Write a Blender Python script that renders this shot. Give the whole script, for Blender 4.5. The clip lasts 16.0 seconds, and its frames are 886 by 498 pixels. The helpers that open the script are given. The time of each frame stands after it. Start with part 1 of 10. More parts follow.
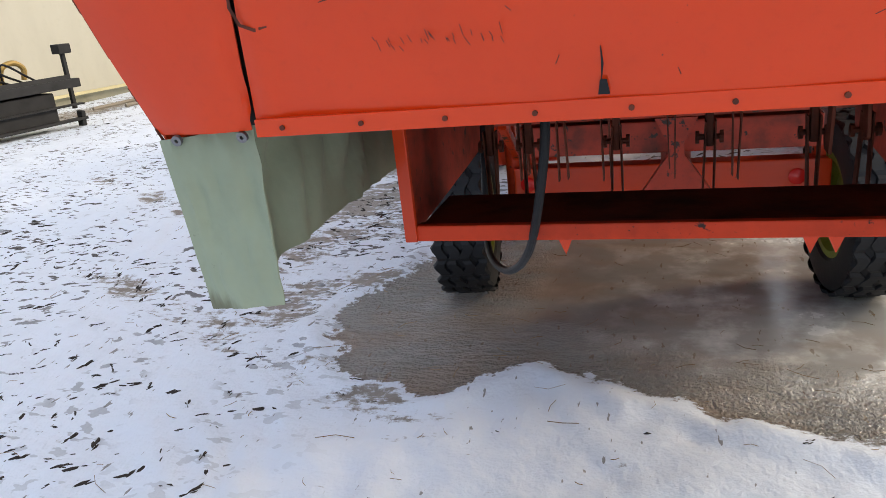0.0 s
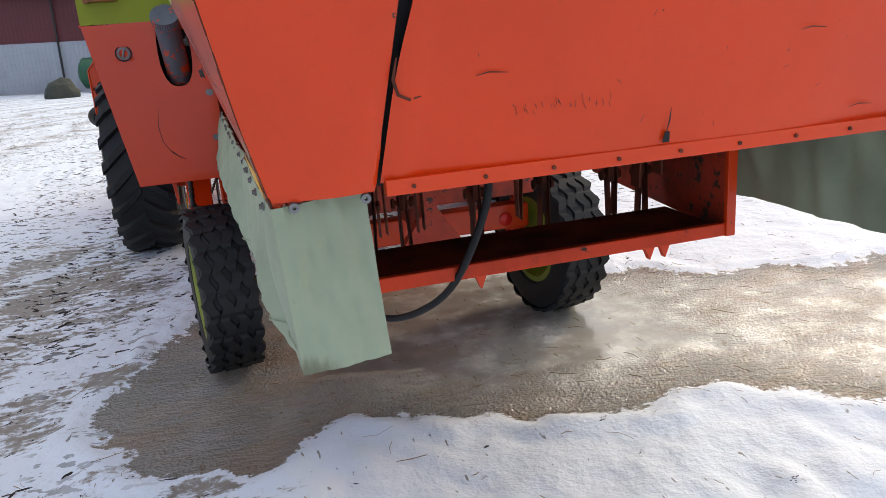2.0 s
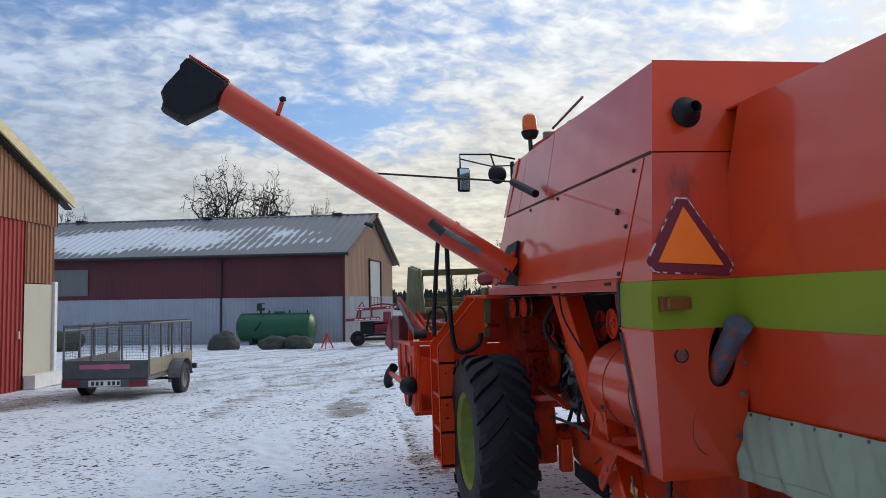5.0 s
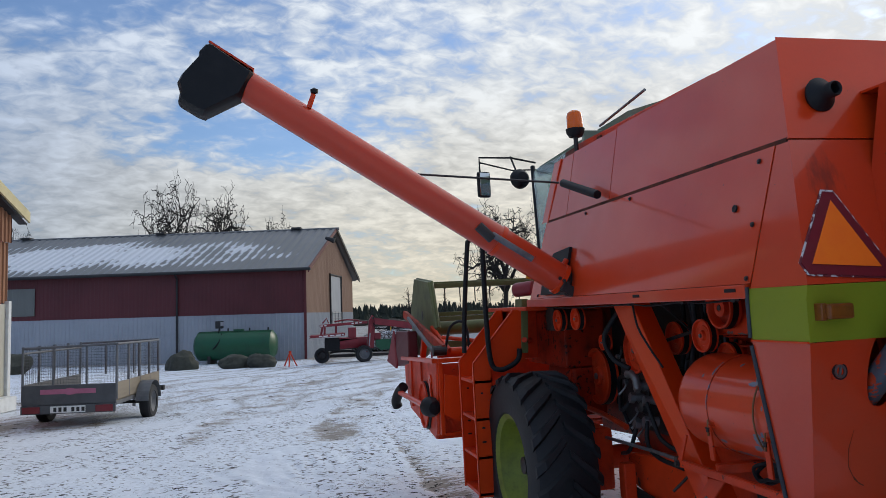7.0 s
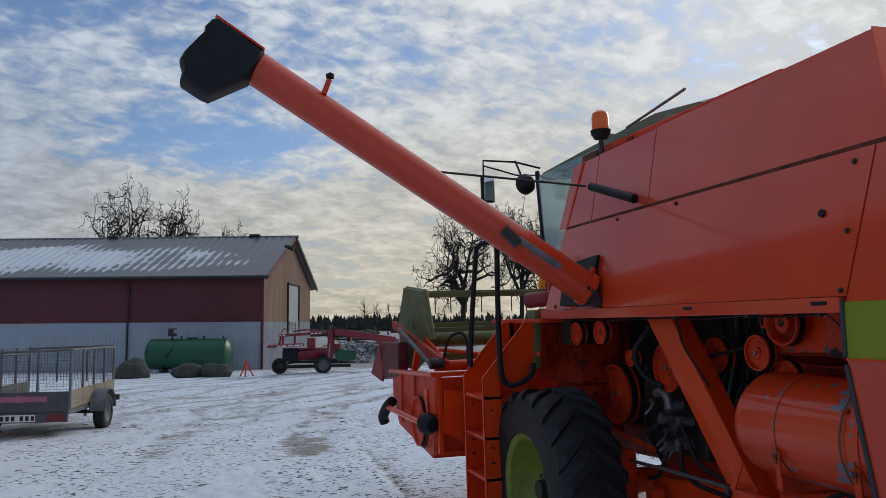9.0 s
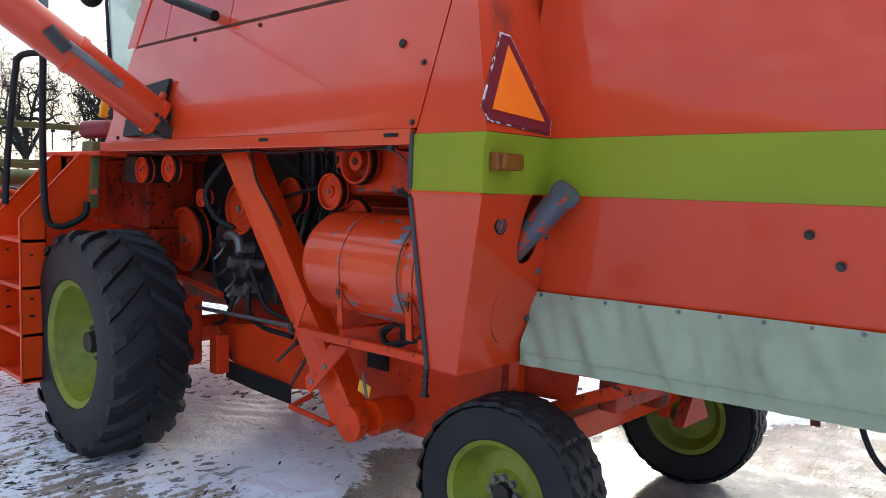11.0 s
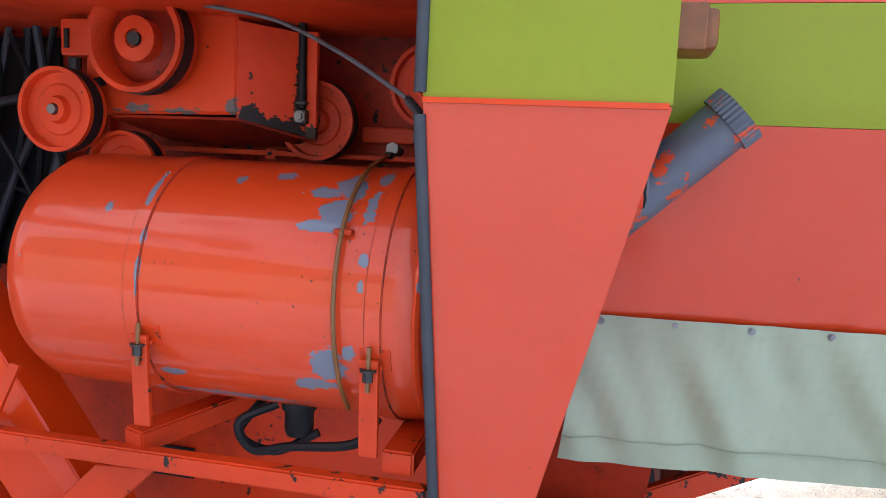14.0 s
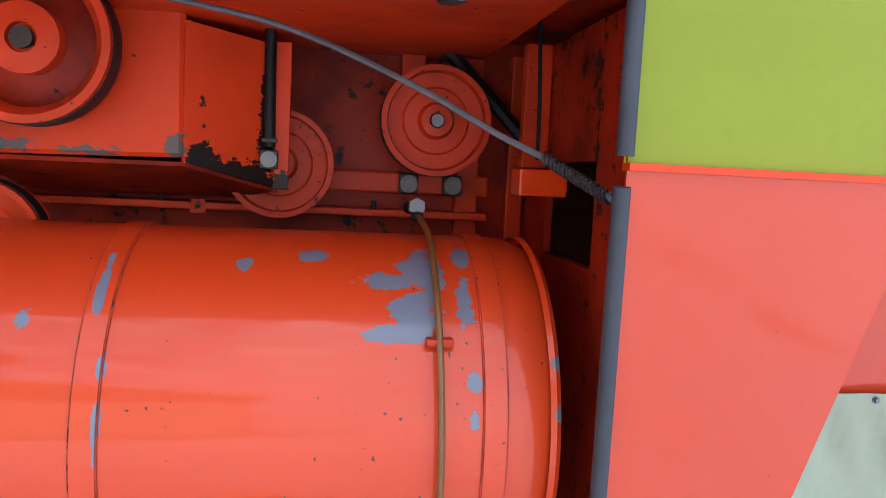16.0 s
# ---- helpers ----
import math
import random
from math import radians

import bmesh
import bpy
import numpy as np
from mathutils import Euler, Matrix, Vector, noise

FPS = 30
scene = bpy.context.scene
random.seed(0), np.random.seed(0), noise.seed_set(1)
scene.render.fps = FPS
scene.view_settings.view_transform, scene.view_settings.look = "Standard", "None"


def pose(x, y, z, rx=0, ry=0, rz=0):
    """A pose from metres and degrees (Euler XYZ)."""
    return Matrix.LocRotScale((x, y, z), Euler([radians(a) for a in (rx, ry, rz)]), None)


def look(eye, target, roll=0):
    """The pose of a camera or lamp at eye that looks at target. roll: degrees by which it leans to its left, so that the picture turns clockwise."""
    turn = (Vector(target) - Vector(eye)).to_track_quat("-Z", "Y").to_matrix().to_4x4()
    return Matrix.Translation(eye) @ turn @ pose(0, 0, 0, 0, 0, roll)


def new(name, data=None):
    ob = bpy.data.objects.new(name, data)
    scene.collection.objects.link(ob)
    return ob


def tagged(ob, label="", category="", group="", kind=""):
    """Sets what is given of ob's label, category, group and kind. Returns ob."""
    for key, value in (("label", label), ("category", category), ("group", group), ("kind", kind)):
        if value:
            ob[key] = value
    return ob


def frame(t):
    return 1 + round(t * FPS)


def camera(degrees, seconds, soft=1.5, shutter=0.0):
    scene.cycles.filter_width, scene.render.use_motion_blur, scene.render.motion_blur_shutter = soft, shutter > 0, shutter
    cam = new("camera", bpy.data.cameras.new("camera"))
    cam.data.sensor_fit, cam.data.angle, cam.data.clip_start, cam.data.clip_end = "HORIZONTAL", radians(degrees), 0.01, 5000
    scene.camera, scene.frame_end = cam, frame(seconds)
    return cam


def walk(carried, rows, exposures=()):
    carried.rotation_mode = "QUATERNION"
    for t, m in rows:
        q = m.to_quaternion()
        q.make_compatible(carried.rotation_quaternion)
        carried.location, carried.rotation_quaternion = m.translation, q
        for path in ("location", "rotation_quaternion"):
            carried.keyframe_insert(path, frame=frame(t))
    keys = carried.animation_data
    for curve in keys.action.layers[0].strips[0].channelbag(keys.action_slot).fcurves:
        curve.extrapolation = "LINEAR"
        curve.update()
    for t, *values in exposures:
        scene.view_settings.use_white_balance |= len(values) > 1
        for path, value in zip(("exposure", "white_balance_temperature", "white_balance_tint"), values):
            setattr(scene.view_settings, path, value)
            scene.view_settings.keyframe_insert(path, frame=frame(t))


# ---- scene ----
cam = camera(60.9, 16.0, soft=0.8)
PATH = [
    (0, (-0.076, 0.109, 1.326), (-0.633, 1.91, 0.659), -5.0),
    (0.5, (-0.225, -0.047, 1.381), (-0.42, 1.852, 0.784), -2.7),
    (1, (-0.366, -0.095, 1.333), (-0.218, 1.797, 0.7), -0.9),
    (1.5, (-0.576, -0.047, 1.319), (-0.187, 1.803, 0.667), -2.2),
    (2, (-0.844, -0.054, 1.379), (-0.312, 1.792, 0.823), -3.0),
    (2.5, (-1.134, -0.011, 1.419), (-0.52, 1.839, 0.974), -4.1),
    (3, (-1.449, 0.089, 1.408), (-0.771, 1.939, 1.063), -5.0),
    (3.2, (-1.597, 0.069, 1.436), (-0.931, 1.932, 1.141), -5.2),
    (3.5, (-1.831, 0.048, 1.529), (-1.265, 1.958, 1.356), -4.9),
    (4, (-2.125, 0.135, 1.602), (-1.758, 2.101, 1.619), -2.7),
    (4.5, (-2.36, 0.173, 1.621), (-2.06, 2.148, 1.712), -1.6),
    (4.7, (-2.468, 0.189, 1.606), (-2.167, 2.163, 1.717), -1.2),
    (6.8, (-3.126, 0.716, 1.602), (-2.683, 2.659, 1.769), -1.6),
    (7, (-3.132, 0.814, 1.607), (-2.687, 2.756, 1.775), -1.7),
    (7.5, (-3.22, 1.019, 1.599), (-2.758, 2.957, 1.781), -1.2),
    (8, (-3.366, 1.14, 1.592), (-2.886, 3.072, 1.787), -0.7),
    (8.5, (-3.376, 1.244, 1.592), (-2.868, 3.168, 1.793), -0.4),
    (9, (-3.414, 1.281, 1.597), (-2.854, 3.191, 1.796), -0.5),
    (9.5, (-3.46, 1.306, 1.596), (-2.776, 3.18, 1.742), -0.3),
    (10, (-3.393, 1.335, 1.512), (-2.41, 3.077, 1.515), 0.7),
    (10.2, (-3.356, 1.334, 1.492), (-2.248, 2.998, 1.443), 1.2),
    (12.3, (-2.751, 2.359, 1.39), (-1.011, 3.335, 1.242), 3.1),
    (12.5, (-2.69, 2.492, 1.392), (-0.917, 3.404, 1.23), 3.2),
    (13, (-2.615, 2.748, 1.39), (-0.769, 3.498, 1.218), 3.6),
    (13.5, (-2.504, 2.96, 1.381), (-0.603, 3.552, 1.194), 3.4),
    (14, (-2.305, 3.197, 1.359), (-0.364, 3.637, 1.164), 3.0),
    (14.5, (-2.212, 3.379, 1.383), (-0.244, 3.674, 1.18), 2.4),
    (15, (-2.122, 3.55, 1.396), (-0.139, 3.697, 1.185), 1.8),
    (15.5, (-1.988, 3.691, 1.41), (0.0, 3.679, 1.196), 1.5),
    (16, (-1.984, 3.751, 1.43), (-0.013, 3.452, 1.275), 2.7),
]
EXPOSURES = [(0.0, 1.0, 6750, 10), (2.4, 0.97, 6800, 10), (3.0, 1.08, 6650, 10), (3.6, 1.02, 6400, 10), (4.0, 0.56, 6150, 9), (4.5, 0.28, 5900, 9), (8.0, -0.06, 5850, 9),
             (9.4, -0.28, 5850, 9), (10.2, 0.46, 5950, 9), (12.3, 1.72, 6400, 11), (14.5, 2.06, 6450, 12), (16.0, 2.26, 6500, 12)]
walk(cam, [(t, look(eye, target, roll)) for t, eye, target, roll in PATH], EXPOSURES)

# ---- world, sun ----
SUN_DIR = Vector((0.80, 0.48, 0.36)).normalized()
world = bpy.data.worlds.new("winter_sky")
scene.world = world
world.use_nodes = True
wn, wl = world.node_tree.nodes, world.node_tree.links
wn.clear()


def wnode(kind, **values):
    n = wn.new(kind)
    for key, v in values.items():
        n.inputs[key].default_value = v
    return n


w_out = wn.new("ShaderNodeOutputWorld")
w_bg = wn.new("ShaderNodeBackground")
w_bg.inputs["Strength"].default_value = 0.10
w_sky = wn.new("ShaderNodeTexSky")
w_sky.sky_type, w_sky.sun_disc = "NISHITA", False
w_sky.sun_elevation, w_sky.sun_rotation = math.asin(SUN_DIR.z), math.atan2(SUN_DIR.x, SUN_DIR.y)
w_sky.air_density, w_sky.dust_density, w_sky.ozone_density = 1.0, 1.2, 2.0
w_tc = wn.new("ShaderNodeTexCoord")
w_sep = wn.new("ShaderNodeSeparateXYZ")
wl.new(w_tc.outputs["Generated"], w_sep.inputs[0])
# flat cloud layer: direction divided by its height
w_z = wn.new("ShaderNodeMath"); w_z.operation = "MAXIMUM"; w_z.inputs[1].default_value = 0.0
wl.new(w_sep.outputs["Z"], w_z.inputs[0])
w_za = wn.new("ShaderNodeMath"); w_za.operation = "ADD"; w_za.inputs[1].default_value = 0.30
wl.new(w_z.outputs[0], w_za.inputs[0])
w_div = wn.new("ShaderNodeVectorMath"); w_div.operation = "DIVIDE"
w_comb = wn.new("ShaderNodeCombineXYZ")
for i in range(3):
    wl.new(w_za.outputs[0], w_comb.inputs[i])
wl.new(w_tc.outputs["Generated"], w_div.inputs[0])
wl.new(w_comb.outputs[0], w_div.inputs[1])
w_map = wn.new("ShaderNodeMapping")
w_map.inputs["Rotation"].default_value = (0, 0, radians(-35))
w_map.inputs["Scale"].default_value = (1.15, 1.45, 0.0)
wl.new(w_div.outputs[0], w_map.inputs["Vector"])
w_big = wnode("ShaderNodeTexNoise", Scale=0.85, Detail=3.0, Roughness=0.5)
w_cell = wnode("ShaderNodeTexNoise", Scale=6.5, Detail=3.0, Roughness=0.5, Distortion=0.3)
w_fine = wnode("ShaderNodeTexNoise", Scale=19.0, Detail=4.0, Roughness=0.55, Distortion=0.5)
w_mid = wn.new("ShaderNodeMix"); w_mid.data_type = "FLOAT"; w_mid.inputs[0].default_value = 0.42
wl.new(w_cell.outputs[0], w_mid.inputs[2]); wl.new(w_fine.outputs[0], w_mid.inputs[3])
for n in (w_big, w_cell, w_fine):
    wl.new(w_map.outputs[0], n.inputs["Vector"])
w_sum = wn.new("ShaderNodeMix"); w_sum.data_type = "FLOAT"; w_sum.inputs[0].default_value = 0.56
wl.new(w_big.outputs[0], w_sum.inputs[2]); wl.new(w_mid.outputs[0], w_sum.inputs[3])
w_cov = wn.new("ShaderNodeMapRange")
w_cov.inputs["From Min"].default_value, w_cov.inputs["From Max"].default_value = 0.40, 0.58
w_cov.interpolation_type = "SMOOTHSTEP"
w_cov.inputs["To Min"].default_value, w_cov.inputs["To Max"].default_value = 0.10, 0.97
# the layer closes towards the horizon
w_low = wn.new("ShaderNodeMapRange")
w_low.inputs["From Max"].default_value, w_low.inputs["To Min"].default_value, w_low.inputs["To Max"].default_value = 0.42, 0.085, 0.0
wl.new(w_z.outputs[0], w_low.inputs["Value"])
w_close = wn.new("ShaderNodeMath"); w_close.operation = "ADD"
wl.new(w_sum.outputs[0], w_close.inputs[0]); wl.new(w_low.outputs[0], w_close.inputs[1])
w_more = wn.new("ShaderNodeMath"); w_more.operation = "MULTIPLY_ADD"; w_more.inputs[1].default_value = 0.06
wl.new(w_close.outputs[0], w_more.inputs[2])
# two long rifts of clear sky in the layer over the barn
w_last = w_more.outputs[0]
for g_at, g_size, g_deep in (((-0.01, 0.976, 0.222), (0.21, 1.0, 0.055), 0.145), ((-0.27, 0.88, 0.385), (0.17, 1.0, 0.06), 0.20)):
    g_sub = wn.new("ShaderNodeVectorMath"); g_sub.operation = "SUBTRACT"; g_sub.inputs[1].default_value = g_at
    g_div = wn.new("ShaderNodeVectorMath"); g_div.operation = "DIVIDE"; g_div.inputs[1].default_value = g_size
    g_len = wn.new("ShaderNodeVectorMath"); g_len.operation = "LENGTH"
    wl.new(w_tc.outputs["Generated"], g_sub.inputs[0]); wl.new(g_sub.outputs[0], g_div.inputs[0]); wl.new(g_div.outputs[0], g_len.inputs[0])
    g_fall = wn.new("ShaderNodeMapRange"); g_fall.interpolation_type = "SMOOTHSTEP"
    g_fall.inputs["From Max"].default_value, g_fall.inputs["To Min"].default_value, g_fall.inputs["To Max"].default_value = 1.3, g_deep, 0.0
    wl.new(g_len.outputs["Value"], g_fall.inputs["Value"])
    g_out = wn.new("ShaderNodeMath"); g_out.operation = "SUBTRACT"
    wl.new(w_last, g_out.inputs[0]); wl.new(g_fall.outputs[0], g_out.inputs[1])
    w_last = g_out.outputs[0]
wl.new(w_last, w_cov.inputs["Value"])
# cloud colour: warm towards the sun, grey-blue away from it
w_dot = wn.new("ShaderNodeVectorMath"); w_dot.operation = "DOT_PRODUCT"
w_dot.inputs[1].default_value = SUN_DIR
wl.new(w_tc.outputs["Generated"], w_dot.inputs[0])
wl.new(w_dot.outputs["Value"], w_more.inputs[0])
w_ramp = wn.new("ShaderNodeValToRGB")
e = w_ramp.color_ramp.elements
e[0].position, e[0].color = 0.24, (4.2, 4.45, 5.0, 1)
e[1].position, e[1].color = 1.0, (7.2, 6.8, 6.1, 1)
m = w_ramp.color_ramp.elements.new(0.64); m.color = (4.2, 4.55, 5.15, 1)
m = w_ramp.color_ramp.elements.new(0.82); m.color = (6.3, 6.2, 5.9, 1)
w_dr = wn.new("ShaderNodeMapRange")
w_dr.inputs["From Min"].default_value, w_dr.inputs["From Max"].default_value = -1.0, 1.0
wl.new(w_dot.outputs["Value"], w_dr.inputs["Value"]); wl.new(w_dr.outputs[0], w_ramp.inputs[0])
# darker undersides inside the cloud layer
w_shade = wn.new("ShaderNodeMapRange")
w_shade.inputs["From Min"].default_value, w_shade.inputs["From Max"].default_value = 0.38, 0.63
w_shade.inputs["To Min"].default_value, w_shade.inputs["To Max"].default_value = 0.74, 1.16
wl.new(w_mid.outputs[0], w_shade.inputs["Value"])
w_cl = wn.new("ShaderNodeVectorMath"); w_cl.operation = "SCALE"
# an overcast layer is brightest overhead
w_top = wn.new("ShaderNodeMapRange")
w_top.inputs["From Max"].default_value, w_top.inputs["To Min"].default_value, w_top.inputs["To Max"].default_value = 1.0, 0.84, 1.9
wl.new(w_z.outputs[0], w_top.inputs["Value"])
w_both = wn.new("ShaderNodeMath"); w_both.operation = "MULTIPLY"
wl.new(w_shade.outputs[0], w_both.inputs[0]); wl.new(w_top.outputs[0], w_both.inputs[1])
# the low layer is yellowed by the long path of the light
w_away = wn.new("ShaderNodeMath"); w_away.operation = "MULTIPLY_ADD"
w_away.inputs[1].default_value, w_away.inputs[2].default_value = -0.42, 0.20
wl.new(w_dot.outputs["Value"], w_away.inputs[0])
w_far = wn.new("ShaderNodeMath"); w_far.operation = "MAXIMUM"; w_far.inputs[1].default_value = 0.0
wl.new(w_away.outputs[0], w_far.inputs[0])
w_up = wn.new("ShaderNodeMath"); w_up.operation = "ADD"
wl.new(w_far.outputs[0], w_up.inputs[0]); wl.new(w_z.outputs[0], w_up.inputs[1])
w_haze = wn.new("ShaderNodeMapRange")
w_haze.inputs["From Max"].default_value = 0.30
wl.new(w_up.outputs[0], w_haze.inputs["Value"])
w_warm = wn.new("ShaderNodeMix"); w_warm.data_type = "RGBA"
w_warm.inputs[6].default_value, w_warm.inputs[7].default_value = (1.36, 1.18, 0.88, 1), (1, 1, 1, 1)
wl.new(w_haze.outputs[0], w_warm.inputs[0])
w_tint = wn.new("ShaderNodeVectorMath"); w_tint.operation = "MULTIPLY"
wl.new(w_ramp.outputs[0], w_tint.inputs[0]); wl.new(w_warm.outputs[2], w_tint.inputs[1])
wl.new(w_tint.outputs[0], w_cl.inputs[0]); wl.new(w_both.outputs[0], w_cl.inputs["Scale"])
w_skyg = wn.new("ShaderNodeVectorMath"); w_skyg.operation = "MULTIPLY"
w_skyg.inputs[1].default_value = (1.0, 1.12, 1.3)
wl.new(w_sky.outputs[0], w_skyg.inputs[0])
w_mix = wn.new("ShaderNodeMix"); w_mix.data_type = "RGBA"
wl.new(w_cov.outputs[0], w_mix.inputs[0])
wl.new(w_skyg.outputs[0], w_mix.inputs[6]); wl.new(w_cl.outputs[0], w_mix.inputs[7])
wl.new(w_mix.outputs[2], w_bg.inputs["Color"])
wl.new(w_bg.outputs[0], w_out.inputs["Surface"])

sun_data = bpy.data.lights.new("sun", "SUN")
sun_data.energy, sun_data.angle, sun_data.color = 0.95, radians(10), (1.0, 0.86, 0.68)
sun = new("sun", sun_data)
sun.matrix_world = look(SUN_DIR * 50, (0, 0, 0))


# ---- materials ----
def base_mat(name, colour, rough=0.5, metal=0.0):
    mt = bpy.data.materials.new(name)
    mt.use_nodes = True
    b = mt.node_tree.nodes["Principled BSDF"]
    b.inputs["Base Color"].default_value = (*colour, 1)
    b.inputs["Roughness"].default_value, b.inputs["Metallic"].default_value = rough, metal
    return mt, mt.node_tree.nodes, mt.node_tree.links, b


def noise_node(nodes, links, scale, detail=4.0, rough=0.55, coord="Object", stretch=None):
    tc = nodes.new("ShaderNodeTexCoord")
    n = nodes.new("ShaderNodeTexNoise")
    n.inputs["Scale"].default_value, n.inputs["Detail"].default_value, n.inputs["Roughness"].default_value = scale, detail, rough
    src = tc.outputs[coord]
    if stretch:
        mp = nodes.new("ShaderNodeMapping")
        mp.inputs["Scale"].default_value = stretch
        links.new(src, mp.inputs[0])
        src = mp.outputs[0]
    links.new(src, n.inputs["Vector"])
    return n


def ramp_node(nodes, links, src, lo, hi, smooth=True):
    r = nodes.new("ShaderNodeMapRange")
    r.interpolation_type = "SMOOTHSTEP" if smooth else "LINEAR"
    r.inputs["From Min"].default_value, r.inputs["From Max"].default_value = lo, hi
    links.new(src, r.inputs["Value"])
    return r


def mix_col(nodes, links, fac, a, b):
    m = nodes.new("ShaderNodeMix")
    m.data_type = "RGBA"
    for sock, v in ((m.inputs[0], fac), (m.inputs[6], a), (m.inputs[7], b)):
        if isinstance(v, (int, float)):
            sock.default_value = v
        elif isinstance(v, tuple):
            sock.default_value = (*v, 1)
        else:
            links.new(v, sock)
    return m.outputs[2]


def worn(name, colour, dark, rough=0.4, metal=0.0, big=2.0, small=45.0, speck=None, speck_at=(0.70, 0.74), bump=0.05,
         bump_scale=30.0, streak=None, amount=0.6, wave=0.0, coat=0.0):
    """A surface with two scales of colour change, fine relief and, if speck is given, chips of another colour."""
    mt, nd, lk, b = base_mat(name, colour, rough, metal)
    b.inputs["Coat Weight"].default_value, b.inputs["Coat Roughness"].default_value = coat, 0.08
    b.inputs["Coat IOR"].default_value = 1.5
    n1 = noise_node(nd, lk, big, 5.0, 0.6, stretch=streak)
    n2 = noise_node(nd, lk, small, 4.0, 0.6)
    f1 = ramp_node(nd, lk, n1.outputs[0], 0.38, 0.75)
    sc = nd.new("ShaderNodeMath"); sc.operation = "MULTIPLY"; sc.inputs[1].default_value = amount
    lk.new(f1.outputs[0], sc.inputs[0])
    c = mix_col(nd, lk, sc.outputs[0], colour, dark)
    f2 = ramp_node(nd, lk, n2.outputs[0], 0.5, 0.85)
    sc2 = nd.new("ShaderNodeMath"); sc2.operation = "MULTIPLY"; sc2.inputs[1].default_value = amount * 0.5
    lk.new(f2.outputs[0], sc2.inputs[0])
    c = mix_col(nd, lk, sc2.outputs[0], c, dark)
    if speck:
        n3 = noise_node(nd, lk, 26.0, 5.0, 0.65)
        n4 = noise_node(nd, lk, 2.6, 2.0, 0.5)
        mul = nd.new("ShaderNodeMath"); mul.operation = "MULTIPLY_ADD"; mul.inputs[1].default_value = 0.35
        lk.new(n4.outputs[0], mul.inputs[0]); lk.new(n3.outputs[0], mul.inputs[2])
        f3 = ramp_node(nd, lk, mul.outputs[0], *speck_at)
        c = mix_col(nd, lk, f3.outputs[0], c, speck)
    lk.new(c, b.inputs["Base Color"])
    rr = nd.new("ShaderNodeMapRange")
    rr.inputs["To Min"].default_value, rr.inputs["To Max"].default_value = max(rough - 0.1, 0.03), min(rough + 0.16, 1)
    lk.new(n1.outputs[0], rr.inputs["Value"]); lk.new(rr.outputs[0], b.inputs["Roughness"])
    n5 = noise_node(nd, lk, bump_scale, 3.0, 0.5)
    bp = nd.new("ShaderNodeBump")
    bp.inputs["Strength"].default_value, bp.inputs["Distance"].default_value = bump, 0.01
    lk.new(n5.outputs[0], bp.inputs["Height"])
    if wave:
        n6 = noise_node(nd, lk, 3.2, 1.0, 0.4)
        bw = nd.new("ShaderNodeBump")
        bw.inputs["Strength"].default_value, bw.inputs["Distance"].default_value = wave, 0.03
        lk.new(n6.outputs[0], bw.inputs["Height"]); lk.new(bp.outputs[0], bw.inputs["Normal"])
        lk.new(bw.outputs[0], b.inputs["Normal"])
    else:
        lk.new(bp.outputs[0], b.inputs["Normal"])
    return mt


ORANGE_C = (0.66, 0.047, 0.003)
M_ORANGE = worn("orange_paint", ORANGE_C, (0.46, 0.033, 0.005), 0.36, big=1.3, small=60, bump=0.02, amount=0.5, wave=0.16, coat=0.38,
                speck=(0.10, 0.035, 0.02), speck_at=(0.905, 0.93))
# same orange paint, its colour and gloss reset to carry the sky's reflection
M_ORANGE_SHEEN = worn("orange_paint_sky_sheen", (0.57, 0.043, 0.006), (0.44, 0.035, 0.007), 0.36, big=1.3, small=60, bump=0.02, amount=0.5, wave=0.20, coat=0.68,
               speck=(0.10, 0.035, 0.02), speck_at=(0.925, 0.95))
M_ORANGE_OLD = worn("orange_paint_greasy", (0.63, 0.046, 0.008), (0.10, 0.012, 0.006), 0.42, big=5.0, small=35, bump=0.06, amount=0.45,
                    speck=(0.03, 0.014, 0.011), speck_at=(0.84, 0.90))
# inner steel: grease patches, and a base colour darkened for the bay's shade
M_GRIME_SHADE = worn("grimy_shaded_red_steel", (0.36, 0.025, 0.007), (0.018, 0.007, 0.006), 0.40, big=5.0, small=30, bump=0.1, amount=0.75,
               speck=(0.012, 0.008, 0.007), speck_at=(0.76, 0.84))
M_RUSTY = worn("red_brown_worn_steel", (0.13, 0.030, 0.014), (0.02, 0.012, 0.009), 0.65, big=8, small=60, bump=0.15, amount=0.9)
M_TANKPAINT = worn("orange_tank_paint", (0.62, 0.052, 0.008), (0.49, 0.042, 0.008), 0.42, big=2.5, small=60, bump=0.04, amount=0.5, coat=0.60,
                   speck=(0.17, 0.20, 0.25), speck_at=(0.93, 0.94))


